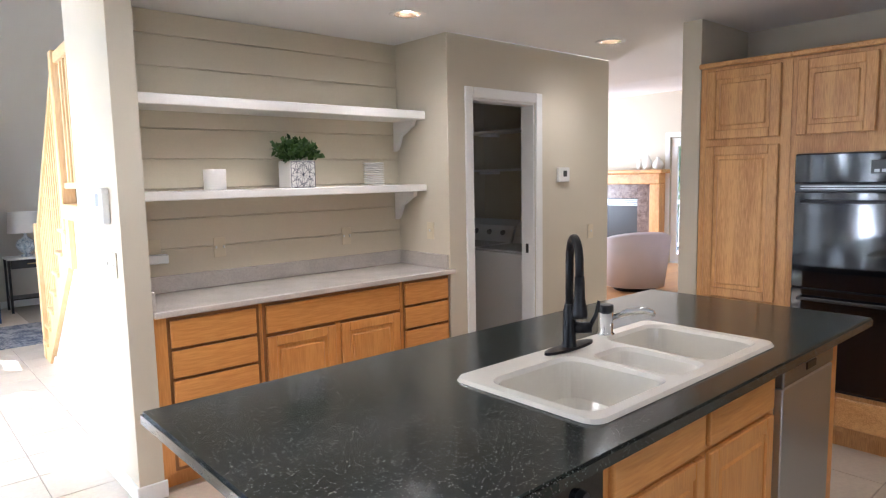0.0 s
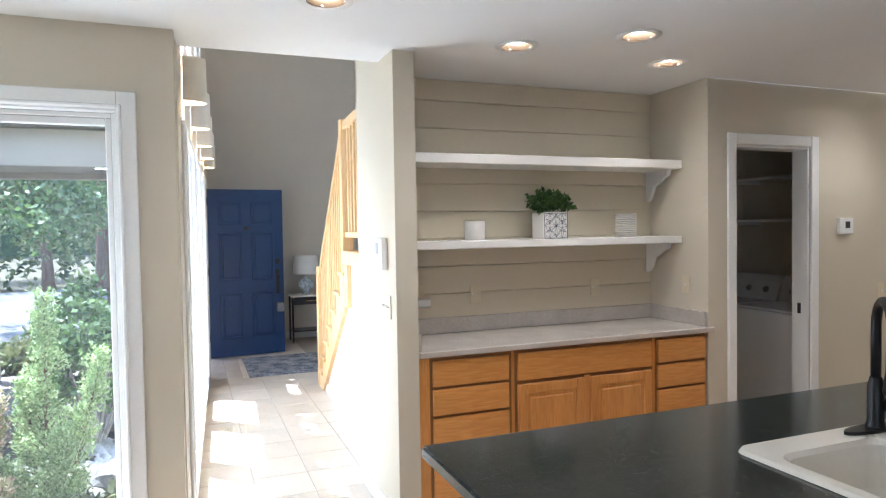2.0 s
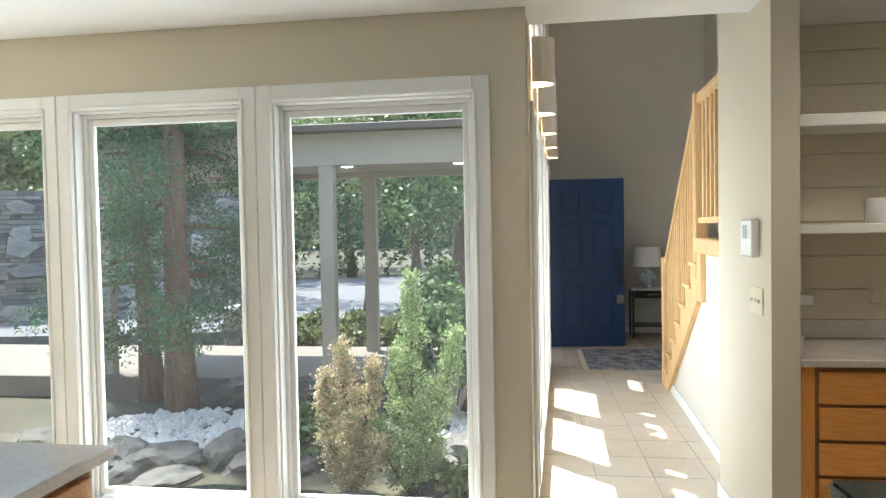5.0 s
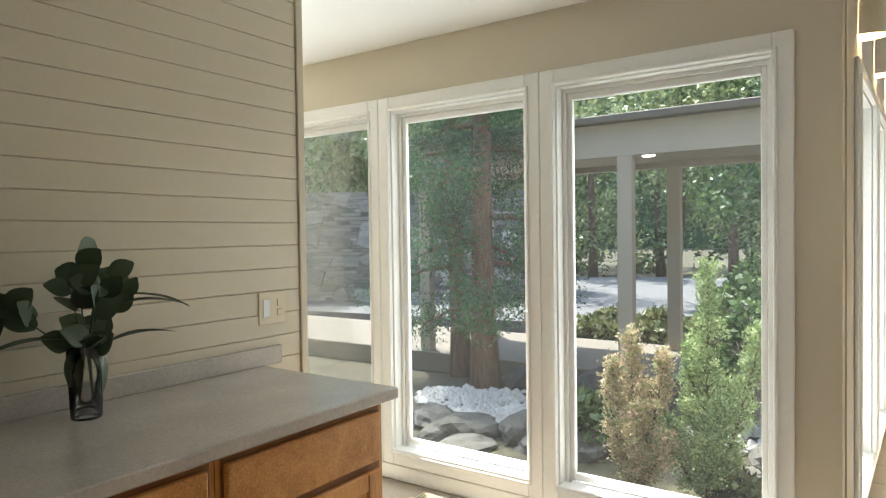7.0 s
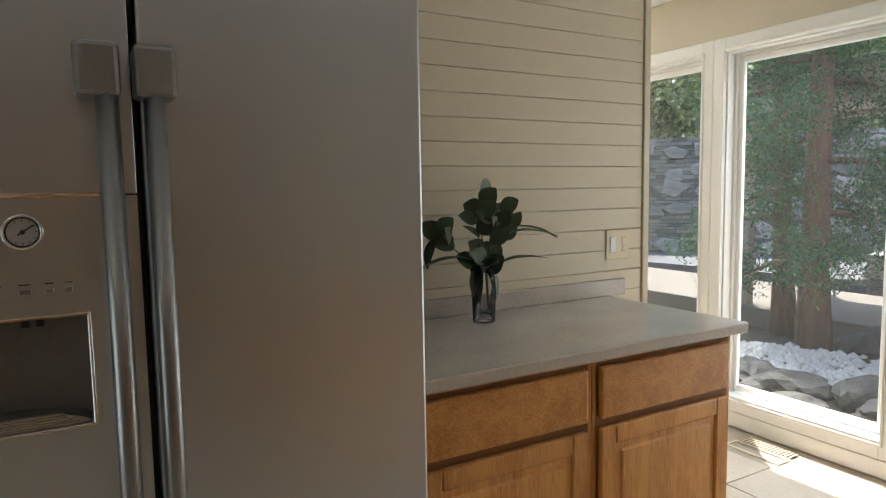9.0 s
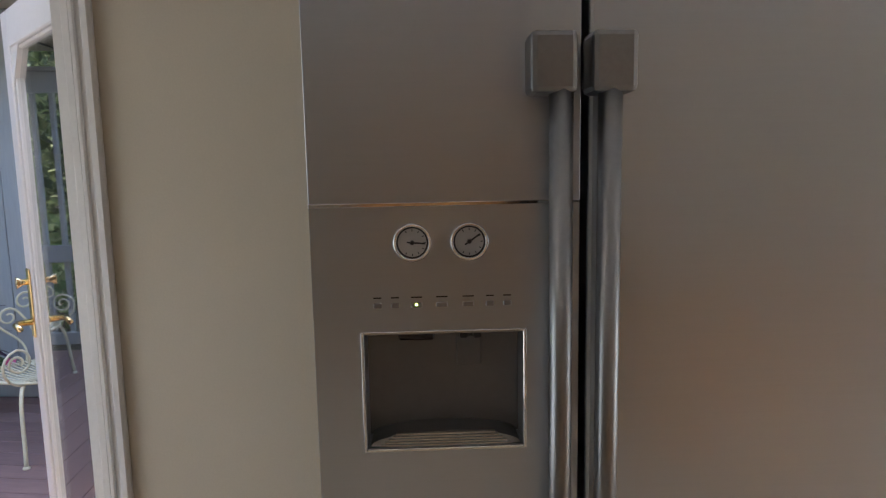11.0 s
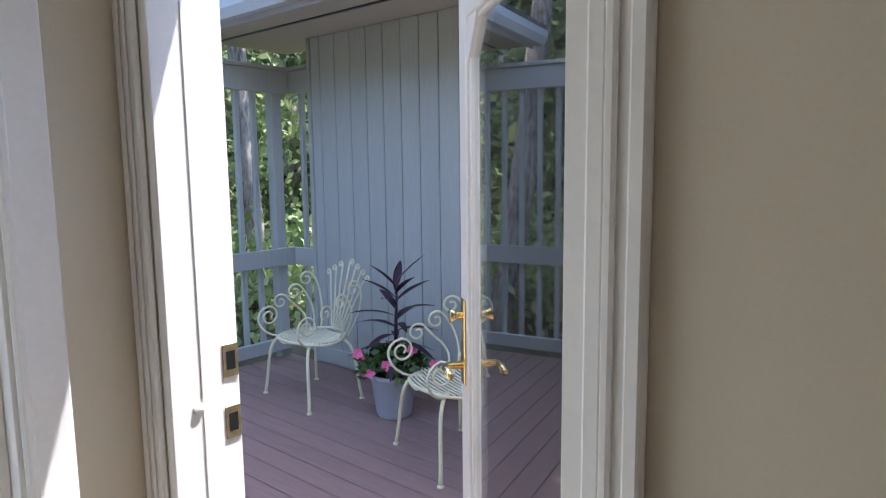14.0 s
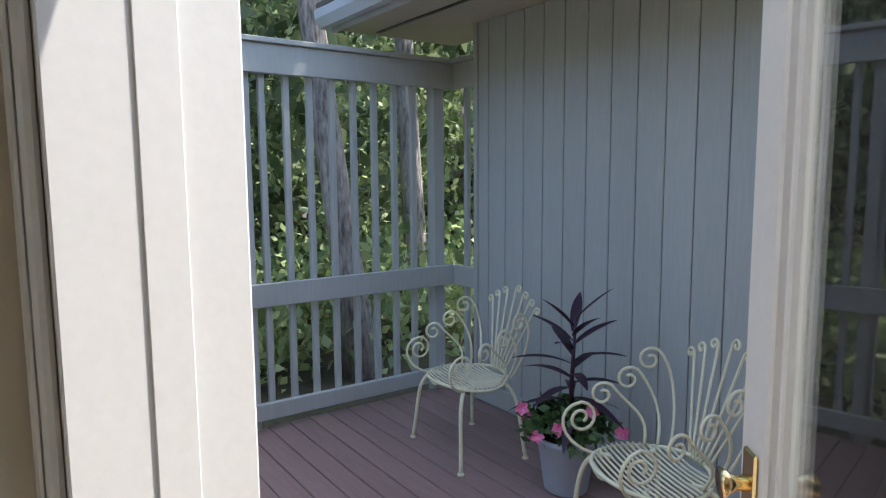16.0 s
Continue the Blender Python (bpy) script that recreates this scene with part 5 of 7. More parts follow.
# console table and lamp
tb = thing("console_table", "black metal console table with a white stone top", "table", Matrix.Translation((1.67, 9.50, 0)) @ Matrix.Scale(0.9, 4, (0, 0, 1)))
part("tabletop", boxm(0, 0.85, 0, 0.36, 0.70, 0.725, 0.003), M_CERAMIC, tb)
part("drawer", boxm(0.04, 0.81, 0.005, 0.35, 0.585, 0.699, 0.002), M_BLACK, tb)
part("drawer_pull", boxm(0.2, 0.35, -0.008, 0.004, 0.635, 0.65, 0.002), M_BRASS, tb)
part("low_shelf", boxm(0.02, 0.83, 0.02, 0.34, 0.17, 0.185, 0.002), M_BLACK, tb)
for x in (0.02, 0.83):
    for y in (0.03, 0.33):
        part("leg", boxm(x - 0.012, x + 0.012, y - 0.012, y + 0.012, 0.0, 0.699, 0.002), M_BLACK, tb)
lp = thing("table_lamp", "blue speckled glass lamp with a white drum shade", "lamp", Matrix.Translation((1.90, 9.66, 0.654)) @ Matrix.Scale(0.96, 4))
bm = bmesh.new()
lathe(bm, [(0.06, 0), (0.065, 0.02), (0.03, 0.035), (0.05, 0.05), (0.10, 0.10), (0.115, 0.15), (0.09, 0.20), (0.04, 0.235), (0.02, 0.26), (0.012, 0.34)], seg=28)
part("base", bm, mat("speckled_blue_glass", (0.30, 0.42, 0.52), 0.15, var=0.4, scale=20, fine=60, bump=0, color2=(0.75, 0.80, 0.82)), lp, smooth=True)
bm = bmesh.new()
lathe(bm, [(0.19, 0.30), (0.165, 0.56), (0.162, 0.56), (0.187, 0.30)], seg=36, cap=False)
part("shade", bm, M_SHADE, lp, "white drum shade", True)
# sconces
for k in range(5):
    y = 0.66 + 0.92 * k
    sc = thing("wall_sconce", "half round beige wall sconce glowing underneath", "lamp", HLM @ Matrix.Translation((0.0, y, 2.23)), "hall sconces")
    bm = bmesh.new()
    prof = [(0.12 * math.sin(radians(a)), 0.075 * math.cos(radians(a))) for a in range(0, 181, 12)]
    prof_in = [(x * 0.93, yy * 0.93) for x, yy in prof]
    plate(bm, [(x + 0.001, yy) for x, yy in prof] + [(x + 0.001, yy) for x, yy in reversed(prof_in)], 0.235, Matrix.Identity(4))
    part("shade", bm, M_SCONCE, sc)
    bm = bmesh.new()
    plate(bm, [(x + 0.001, yy) for x, yy in prof_in], 0.004, Matrix.Translation((0, 0, 0.02)))
    part("glow_disc", bm, M_GLOW, sc, "warm glowing underside")
    lm = new("lamp", bpy.data.lights.new("lamp", "POINT"))
    lm.data.energy, lm.data.color, lm.data.shadow_soft_size = 1.4, (1.0, 0.88, 0.72), 0.03
    lm.matrix_world = HLM @ Matrix.Translation((0.06, y, 2.23 + 0.19))
for y0, y1, z0, z1 in CLER:
    cw = thing("window_high", "small high clerestory window in the hall", "window", HLM @ pose(0, y0, 0, 0, 0, 90), "clerestory windows", "structure")
    part("window_frame", frame_bm(0, y1 - y0, z0, z1, 0.0, 0.06, 0.012, 0.002), M_TRIM, cw)


def floor_vent(m, label):
    v = thing("floor_vent", label, "vent", m, "floor vents")
    part("vent_frame", frame_bm(0, 0.30, 0, 0.10, -0.004, 0, 0.012, 0.001), M_BONE, v, at=pose(0, 0, 0, -90, 0, 0) @ Matrix.Scale(-1, 4, (0, 0, 1)))
    part("backing", boxm(0.012, 0.288, 0.012, 0.088, 0.0005, 0.001), M_BLACK, v)
    for i in range(14):
        part("slat", boxm(0.02 + 0.0195 * i, 0.029 + 0.0195 * i, 0.012, 0.088, 0.0012, 0.0035), M_BONE, v)


floor_vent(Matrix.Translation((-1.56, 3.50, 0.0005)), "beige metal floor vent below the windows")
floor_vent(HLM @ pose(0.22, 1.95, 0.0005, 0, 0, 90), "beige metal floor vent in the hall")

# ---- living room glimpse ----
fp = thing("fireplace", "oak fireplace with a brown marble surround", "fireplace", Matrix.Translation((10.49, 7.75, 0)) @ pose(0, 0, 0, 0, 0, -90))
part("mantel_shelf", boxm(-0.05, 1.66, -0.28, 0.0, 1.50, 1.56, 0.01), M_OAKY, fp)
part("frieze", boxm(0.03, 1.58, -0.20, 0.0, 1.32, 1.499, 0.01), M_OAKY, fp)
part("left_pilaster", boxm(0.03, 0.22, -0.18, 0.0, 0.0, 1.319, 0.008), M_OAK, fp)
part("right_pilaster", boxm(1.39, 1.58, -0.18, 0.0, 0.0, 1.319, 0.008), M_OAK, fp)
part("marble_surround", frame_bm(0.221, 1.389, 0.0, 1.318, -0.15, 0.0, 0.24, 0.002), M_MARBLE, fp)
part("firebox", boxm(0.462, 1.148, -0.10, 0.0, 0.241, 1.077), M_BLACK, fp)
for i in range(4):
    part("louvre", boxm(0.47, 1.14, -0.125, -0.101, 0.95 + 0.03 * i, 0.97 + 0.03 * i), M_STEELD, fp)
for x, r, h in ((1.18, 0.05, 0.20), (1.33, 0.075, 0.24), (1.52, 0.09, 0.20)):
    v = thing("mantel_vase", "small white ceramic vase on the mantel", "vase", Matrix.Translation((10.49 - 0.14, 7.75 - x, 1.5605)), "mantel vases")
    bm = bmesh.new()
    lathe(bm, [(r * 0.5, 0), (r * 0.9, h * 0.2), (r, h * 0.42), (r * 0.7, h * 0.7), (r * 0.25, h * 0.85), (r * 0.35, h), (r * 0.2, h)], seg=20)
    part("vase_body", bm, M_CERAMIC, v, smooth=True)
gd = thing("door_3", "white glazed door with daylight behind it", "door", Matrix.Translation((10.5, LRD[1], 0)) @ pose(0, 0, 0, 0, 0, -90), "", "structure")
wl = LRD[1] - LRD[0]
part("casing", frame_bm(-0.08, wl + 0.08, -0.08, 2.16, -0.018, -0.001, 0.08, 0.004, bottom=False), M_TRIM, gd)
part("door_leaf", frame_bm(0.01, wl - 0.01, 0.01, 2.07, 0.03, 0.075, 0.11, 0.004, wt=0.14), M_TRIM, gd)
p = part("pane", boxm(0.12, wl - 0.12, 0.05, 0.056, 0.15, 1.93), M_GLASS, gd)
p.visible_shadow = False
part("door_handle", boxm(wl - 0.08, wl - 0.05, 0.0, 0.03, 0.95, 1.1, 0.004), M_BRASS, gd)
lrr = thing("balcony_railing", "white painted railing outside the glazed door", "railing", Matrix.Translation((12.2, 3.5, 0)))
part("top_rail", boxm(-0.04, 0.04, 0, 3.5, 0.9, 0.96, 0.004), M_TRIM, lrr)
part("bottom_rail", boxm(-0.03, 0.03, 0, 3.5, 0.08, 0.13, 0.004), M_TRIM, lrr)
for i in range(24):
    part("baluster", boxm(-0.02, 0.02, 0.06 + 0.147 * i, 0.10 + 0.147 * i, 0.13, 0.9), M_TRIM, lrr)
structure("balcony_floor", boxm(10.66, 12.4, 3.0, 7.5, -0.15, -0.02), M_DECK, "wooden balcony floor outside", "floor")
lc = thing("barrel_chair", "blush fabric swivel barrel chair with a curved back", "chair", Matrix.Translation((7.95, 5.15, 0)))


def shell(r0, r1, a0, a1, zlo, ztop, n=28):
    bm = bmesh.new()
    rows = []
    for i in range(n + 1):
        a = radians(a0 + (a1 - a0) * i / n)
        zt = ztop(i / n)
        flare = 1.08
        c, s = math.cos(a), math.sin(a)
        rows.append([bm.verts.new(p) for p in ((r1 * c * 0.9, r1 * s * 0.9, zlo), (r1 * c * flare, r1 * s * flare, zt - 0.03), ((r0 + r1) / 2 * c * flare, (r0 + r1) / 2 * s * flare, zt), (r0 * c * flare, r0 * s * flare, zt - 0.03), (r0 * c * 0.9, r0 * s * 0.9, zlo))])
    for a, b in zip(rows, rows[1:]):
        for k in range(5):
            bm.faces.new((a[k], a[(k + 1) % 5], b[(k + 1) % 5], b[k]))
    bm.faces.new(rows[0][::-1])
    bm.faces.new(rows[-1])
    bmesh.ops.recalc_face_normals(bm, faces=bm.faces[:])
    return bm


part("backrest", shell(0.30, 0.42, 100, 370, 0.06, lambda t: 0.58 + 0.20 * math.sin(math.pi * t)), M_CHAIRFAB, lc, smooth=True)
bm = bmesh.new()
lathe(bm, [(0.36, 0.08), (0.37, 0.30), (0.36, 0.42), (0.30, 0.45), (0.0001, 0.46)], seg=32)
part("seat_cushion", bm, M_CHAIRFAB, lc, smooth=True)
bm = bmesh.new()
lathe(bm, [(0.26, 0.0), (0.27, 0.02), (0.25, 0.05)], seg=28)
part("swivel_base", bm, M_BLACK, lc)

# daylight in the openings of the hall windows, the nook and the glazed door
for a, b in HWINS:
    window_light(HLM @ Matrix.Translation((-0.135, (a + b) / 2, 1.05)) @ pose(0, 0, 0, 0, -90, 0), 1.7, b - a - 0.2, 2.6)
window_light(Matrix.Translation((-3.37, WY + 0.13, 1.1)) @ pose(0, 0, 0, -105, 0, 0), 0.8, 1.7, 18)
for a, b in WINS[2:]:
    window_light(Matrix.Translation(((a + b) / 2, WY + 0.135, 1.1)) @ pose(0, 0, 0, -90, 0, 0), b - a - 0.2, 1.7, 1.9)
window_light(DM @ Matrix.Translation(((W2[0] + W2[1]) / 2, -1.19, 1.1)) @ pose(0, 0, 0, 90, 0, 0), 1.4, 1.7, 1.6)
# fill lamp in the added living room window
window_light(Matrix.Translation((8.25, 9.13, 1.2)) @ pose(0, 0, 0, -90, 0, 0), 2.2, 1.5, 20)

# ---- deck door ----
dj = thing("trim_deck_door", "white jamb and casing of the deck doorway with brass strikes", "trim", DM, "", "structure")
J = Matrix(((0, 1, 0, 0), (1, 0, 0, 0), (0, 0, 1, 0), (0, 0, 0, 1)))
part("casing", frame_bm(DW[0] - 0.065, DW[1] + 0.065, -0.065, 2.115, 0.001, 0.014, 0.065, 0.004, bottom=False), M_TRIM, dj, at=J)
part("casing_bead", frame_bm(DW[0] - 0.065, DW[1] + 0.065, -0.065, 2.115, 0.0145, 0.021, 0.018, 0.003, bottom=False), M_TRIM, dj, at=J)
part("casing_bead", frame_bm(DW[0] - 0.035, DW[1] + 0.035, -0.065, 2.085, 0.0145, 0.020, 0.014, 0.004, bottom=False), M_TRIM, dj, at=J)
part("jamb", frame_bm(DW[0], DW[1], -0.02, 2.05, -0.152, 0.0, 0.03, 0.002, bottom=False), M_TRIM, dj, at=J)
part("door_stop", frame_bm(DW[0] + 0.03, DW[1] - 0.03, -0.02, 2.02, -0.10, -0.065, 0.003, 0.001, bottom=False), M_TRIM, dj, at=J)
part("threshold", boxm(-0.2, 0.0, DW[0] + 0.031, DW[1] - 0.031, -0.02, 0.012, 0.004), M_STEELD, dj)
for z in (1.04, 0.905):
    s = part("strike_plate", boxm(-0.150, -0.114, DW[0] + 0.0305, DW[0] + 0.033, z - 0.036, z + 0.036, 0.001), M_OLDBRASS, dj, "worn brass strike plate")
    part("strike_hole", boxm(-0.142, -0.122, DW[0] + 0.0331, DW[0] + 0.0345, z - 0.02, z + 0.02), M_BLACK, s)
bm = bmesh.new()
lathe(bm, [(0.012, 0), (0.010, 0.005), (0.0001, 0.007)], seg=16)
part("bumper", bm, M_WHITE, dj, at=Matrix.Translation((-0.055, DW[0] + 0.0305, 0.955)) @ pose(0, 0, 0, -90, 0, 0))
LEAF = DM @ Matrix.Translation((-0.245, DW[1] - 0.13, 0)) @ pose(0, 0, 0, 0, 0, 232.3) @ Matrix.Translation((0, -0.05, 0))
ld = thing("door_4", "white glazed deck door standing open with brass lever", "door", LEAF, "", "structure")
LW, LT = 0.886, 0.044
bm = frame_bm(0, LW, 0.015, 1.93, 0, LT, 0.078, 0.004, wt=0.12)
for x, s in ((0.085, 1), (LW - 0.085, -1)):
    plate(bm, [(x, 1.81), (x, 1.70), (x + s * 0.10, 1.81)], LT - 0.008, Matrix(((1, 0, 0, 0), (0, 0, 1, 0.004), (0, 1, 0, 0), (0, 0, 0, 1))))
part("door_frame", bm, M_TRIM, ld)
part("glazing_bead", frame_bm(0.086, LW - 0.086, 0.136, 1.809, 0.008, LT - 0.008, 0.012, 0.003), M_TRIM, ld)
pane = part("pane", boxm(0.095, LW - 0.095, LT / 2 - 0.003, LT / 2 + 0.003, 0.145, 1.80), glass("door_glass", (0.92, 0.95, 0.94), 2.4, haze=0.004), ld)
pane.visible_shadow = False
for ys, sgn in ((0.0, -1), (LT, 1)):
    bm = boxm(LW - 0.06, LW - 0.02, min(ys, ys + sgn * 0.006), max(ys, ys + sgn * 0.006), 0.845, 1.085, 0.003)
    esc = part("escutcheon", bm, M_BRASS, ld, "tall brass plate")
    bm = bmesh.new()
    tube(bm, [(LW - 0.04, ys, 0.90), (LW - 0.04, ys + sgn * 0.05, 0.90), (LW - 0.06, ys + sgn * 0.058, 0.90), (LW - 0.115, ys + sgn * 0.055, 0.893)], [0.012, 0.010, 0.010, 0.009], 10)
    part("lever", bm, M_BRASS, esc, smooth=True)
    bm = bmesh.new()
    tube(bm, [(LW - 0.04, ys, 1.04), (LW - 0.04, ys + sgn * 0.022, 1.04), (LW - 0.04, ys + sgn * 0.04, 1.04)], [0.012, 0.010, 0.021], 14)
    part("thumb_turn", bm, M_BRASS, esc, smooth=True)
for z in (0.25, 1.0, 1.7):
    part("hinge", boxm(-0.012, 0.004, -0.004, 0.012, z, z + 0.09, 0.002), M_BRASS, ld)

# ---- deck ----
DZ = -0.136
DKM = Matrix.Translation((-4.31, -3.74, 0)) @ pose(0, 0, 0, 0, 0, -8.3) @ Matrix.Translation((4.41, 3.60, 0))   # the deck stands askew to the kitchen
dk = tagged(part("floor_deck", boxm(-4.42, -1.40, -3.98, 0.6, DZ - 0.25, DZ - 0.03), M_DECK, at=DKM), "brown stained deck frame", "floor", "", "structure")
for i in range(23):
    x0 = -4.41 + 0.140 * i
    x1 = x0 + 0.134
    if x1 > -1.36:
        break
    part("deck_board", boxm(x0, x1, -3.97, 0.6 if x1 < -1.5 else -0.3, DZ - 0.0295, DZ, 0.003), M_DECK, dk)
bw = tagged(part("wall_deck", boxm(-4.60, -4.44, -3.58, 0.30, -0.4, 2.46), M_GREY, at=DKM), "grey painted board wall beside the deck", "wall", "", "structure")
for i in range(32):
    y0 = -3.645 + 0.173 * i
    if y0 + 0.167 > 0.30:
        break
    part("siding_board", boxm(-4.439, -4.42, max(-3.58, y0), y0 + 0.167, -0.05, 2.46, 0.003), M_GREY, bw)
part("kick_board", boxm(-4.419, -4.405, -3.58, 0.30, -0.13, 0.0, 0.003), M_GREY, bw)
part("corner_board", boxm(-4.60, -4.405, -3.62, -3.581, -0.4, 2.46, 0.003), M_GREY, bw)
ev = tagged(part("trim_eave", boxm(-4.75, -3.72, -4.30, 0.30, 2.462, 2.49), M_SOFFIT, at=DKM), "beige soffit over the deck wall", "soffit", "", "structure")
part("vent_strip", boxm(-4.02, -3.99, -4.2, 0.25, 2.456, 2.4615), M_BLACK, ev, "dark soffit vent strip")
part("fascia", boxm(-3.72, -3.70, -4.32, 0.30, 2.44, 2.60, 0.003), M_GUTTER, ev)
bm = bmesh.new()
plate(bm, [(0, 0), (0.03, -0.03), (0.09, -0.03), (0.12, 0.03), (0.12, 0.09), (0.112, 0.09), (0.112, 0.035), (0.085, -0.02), (0.03, -0.02), (0.008, 0.0), (0.008, 0.09), (0, 0.09)], 4.63, Matrix(((1, 0, 0, -3.699), (0, 0, 1, -4.33), (0, 1, 0, 2.49), (0, 0, 0, 1))))
part("gutter", bm, M_GUTTER, ev)
bm = bmesh.new()
vs = [bm.verts.new(p) for p in ((-3.60, -4.35, 2.60), (-3.60, 0.30, 2.60), (-7.5, 0.30, 4.3), (-7.5, -4.35, 4.3), (-3.60, -4.35, 2.63), (-3.60, 0.30, 2.63), (-7.5, 0.30, 4.33), (-7.5, -4.35, 4.33))]
for q in ((0, 3, 2, 1), (4, 5, 6, 7), (0, 1, 5, 4), (1, 2, 6, 5), (2, 3, 7, 6), (3, 0, 4, 7)):
    bm.faces.new([vs[i] for i in q])
part("roof_slope", bm, M_ROOF, ev)
rl = thing("deck_railing", "tall grey painted deck railing with square balusters", "railing", DKM)
RY = -3.93
for nm, z0, z1, d in (("top_rail", 2.06, 2.235, 0.04), ("mid_rail", 0.65, 0.795, 0.04), ("bottom_rail", -0.065, 0.04, 0.04)):
    part(nm, boxm(-4.46, 1.6, RY, RY + d, z0, z1, 0.004), M_GREY, rl)
    part(nm, boxm(-4.47, -4.43, RY + d + 0.001, -3.625, z0, z1, 0.004), M_GREY, rl)
part("cap_rail", boxm(-4.52, 1.6, RY - 0.10, RY + 0.06, 2.236, 2.268, 0.004), M_GREY, rl)
part("cap_rail", boxm(-4.52, -4.40, RY + 0.061, -3.625, 2.236, 2.268, 0.004), M_GREY, rl)
for x in (-4.38, -2.965, -1.5):
    part("post", boxm(x, x + 0.09, RY - 0.092, RY - 0.001, -0.4, 2.235, 0.004), M_GREY, rl)
for i in range(36):
    x = -4.123 + 0.1546 * i
    part("baluster", boxm(x - 0.019, x + 0.019, RY - 0.04, RY - 0.001, -0.06, 2.08, 0.003), M_GREY, rl)
for i in range(2):
    y = RY + 0.13 + 0.13 * i
    part("baluster", boxm(-4.51, -4.472, y - 0.019, y + 0.019, -0.06, 2.08, 0.003), M_GREY, rl)


def scroll(c, r, turns, a0, sgn, ax, up):
    """Points of a spiral round c that ends in its middle."""
    pts = []
    n = int(14 * turns)
    for i in range(n + 1):
        t = i / n
        a = a0 + sgn * 2 * math.pi * turns * t
        rr = r * (1 - 0.75 * t)
        pts.append(c + ax * (rr * math.cos(a)) + up * (rr * math.sin(a)))
    return pts


def bez(p0, p1, p2, p3, n=10):
    return [p0 * (1 - t) ** 3 + p1 * 3 * t * (1 - t) ** 2 + p2 * 3 * t * t * (1 - t) + p3 * t ** 3 for t in (i / n for i in range(n + 1))]


def garden_chair(m):
    """Wrought iron chair with a fan back; local +x is its front."""
    V = Vector
    ch = thing("garden_chair", "cream wrought iron garden chair with fan back and scrolls", "chair", m, "garden chairs")
    SH = 0.43
    bm = bmesh.new()
    rim = [V((0.22 * math.cos(a) + 0.02, 0.25 * math.sin(a), SH + 0.012 * math.cos(2 * a))) for a in (2 * math.pi * k / 36 for k in range(37))]
    tube(bm, rim, 0.009, 8, False)
    seat = part("seat", bm, M_CREAM, ch, smooth=True)
    for i in range(17):
        x = -0.18 + 0.0247 * i
        w = 0.25 * math.sqrt(max(0.0, 1 - ((x) / 0.22) ** 2))
        bm = bmesh.new()
        tube(bm, [V((x + 0.02, -w, SH + 0.004)), V((x + 0.02, -w * 0.5, SH - 0.006)), V((x + 0.02, 0, SH - 0.010)), V((x + 0.02, w * 0.5, SH - 0.006)), V((x + 0.02, w, SH + 0.004))], 0.0055, 6)
        part("seat_slat", bm, M_CREAM, seat, smooth=True)
    for sx, sy in ((1, 1), (1, -1), (-1, 1), (-1, -1)):
        x0, y0 = 0.15 * sx + 0.02, 0.20 * sy
        bm = bmesh.new()
        pts = bez(V((x0 - 0.06 * sx, y0 - 0.05 * sy, SH - 0.005)), V((x0 + 0.06 * sx, y0 + 0.06 * sy, SH + 0.01)), V((x0 + 0.03 * sx, y0 + 0.05 * sy, 0.22)), V((x0 + 0.06 * sx, y0 + 0.09 * sy, 0.012)), 14)
        tube(bm, pts, 0.011, 8)
        lathe(bm, [(0.018, 0.0), (0.019, 0.006), (0.013, 0.014)], (pts[-1].x, pts[-1].y, 0.0), 12)
        part("leg", bm, M_CREAM, ch, smooth=True)
    for k in range(7):
        f = (k - 3) / 3
        L = 0.50 - 0.07 * abs(f)
        base = V((-0.19, 0.06 * f, SH))
        d = V((-0.28, 0.40 * f, 1)).normalized()
        ax = V((0, 1 if f >= 0 else -1, 0))
        tip = base + d * L
        c = tip + ax * 0.026
        pts = bez(base, base + d * L * 0.35, base + d * L * 0.7, tip, 8) + scroll(c, 0.026, 1.1, math.pi, -1, ax, V((-0.2, 0, 1)).normalized())[1:]
        bm = bmesh.new()
        tube(bm, pts, 0.0065, 6)
        part("back_bar", bm, M_CREAM, ch, smooth=True)
    for sy in (1, -1):
        for j, (xa, h, xe) in enumerate(((-0.15, 0.37, -0.10), (-0.05, 0.29, 0.04), (0.07, 0.23, 0.17))):
            ya = 0.20 * sy + 0.03 * sy
            base = V((-0.17 + 0.05 * j, 0.17 * sy + 0.02 * j * sy, SH))
            top = V((xa - 0.04, ya + 0.05 * sy, SH + h))
            ax = V((1, 0.25 * sy, 0)).normalized()
            c = top + ax * 0.055 + V((0, 0, -0.02))
            pts = bez(base, base + V((-0.06, 0.05 * sy, 0.12)), top + V((-0.06, 0, -0.08)), top, 8) + scroll(c, 0.058, 1.3, radians(160), -1, ax, V((0, 0, 1)))[1:]
            bm = bmesh.new()
            tube(bm, pts, 0.007, 6)
            part("side_scroll", bm, M_CREAM, ch, smooth=True)
        c = V((0.20, 0.25 * sy, SH + 0.13))
        pts = bez(V((0.16, 0.20 * sy, SH - 0.01)), V((0.30, 0.27 * sy, SH + 0.02)), V((0.32, 0.27 * sy, SH + 0.18)), V((0.20, 0.25 * sy, SH + 0.20)), 8) + scroll(c, 0.07, 1.4, math.pi / 2, 1, V((1, 0, 0)), V((0, 0, 1)))[1:]
        bm = bmesh.new()
        tube(bm, pts, 0.007, 6)
        part("arm_scroll", bm, M_CREAM, ch, smooth=True)
    return ch


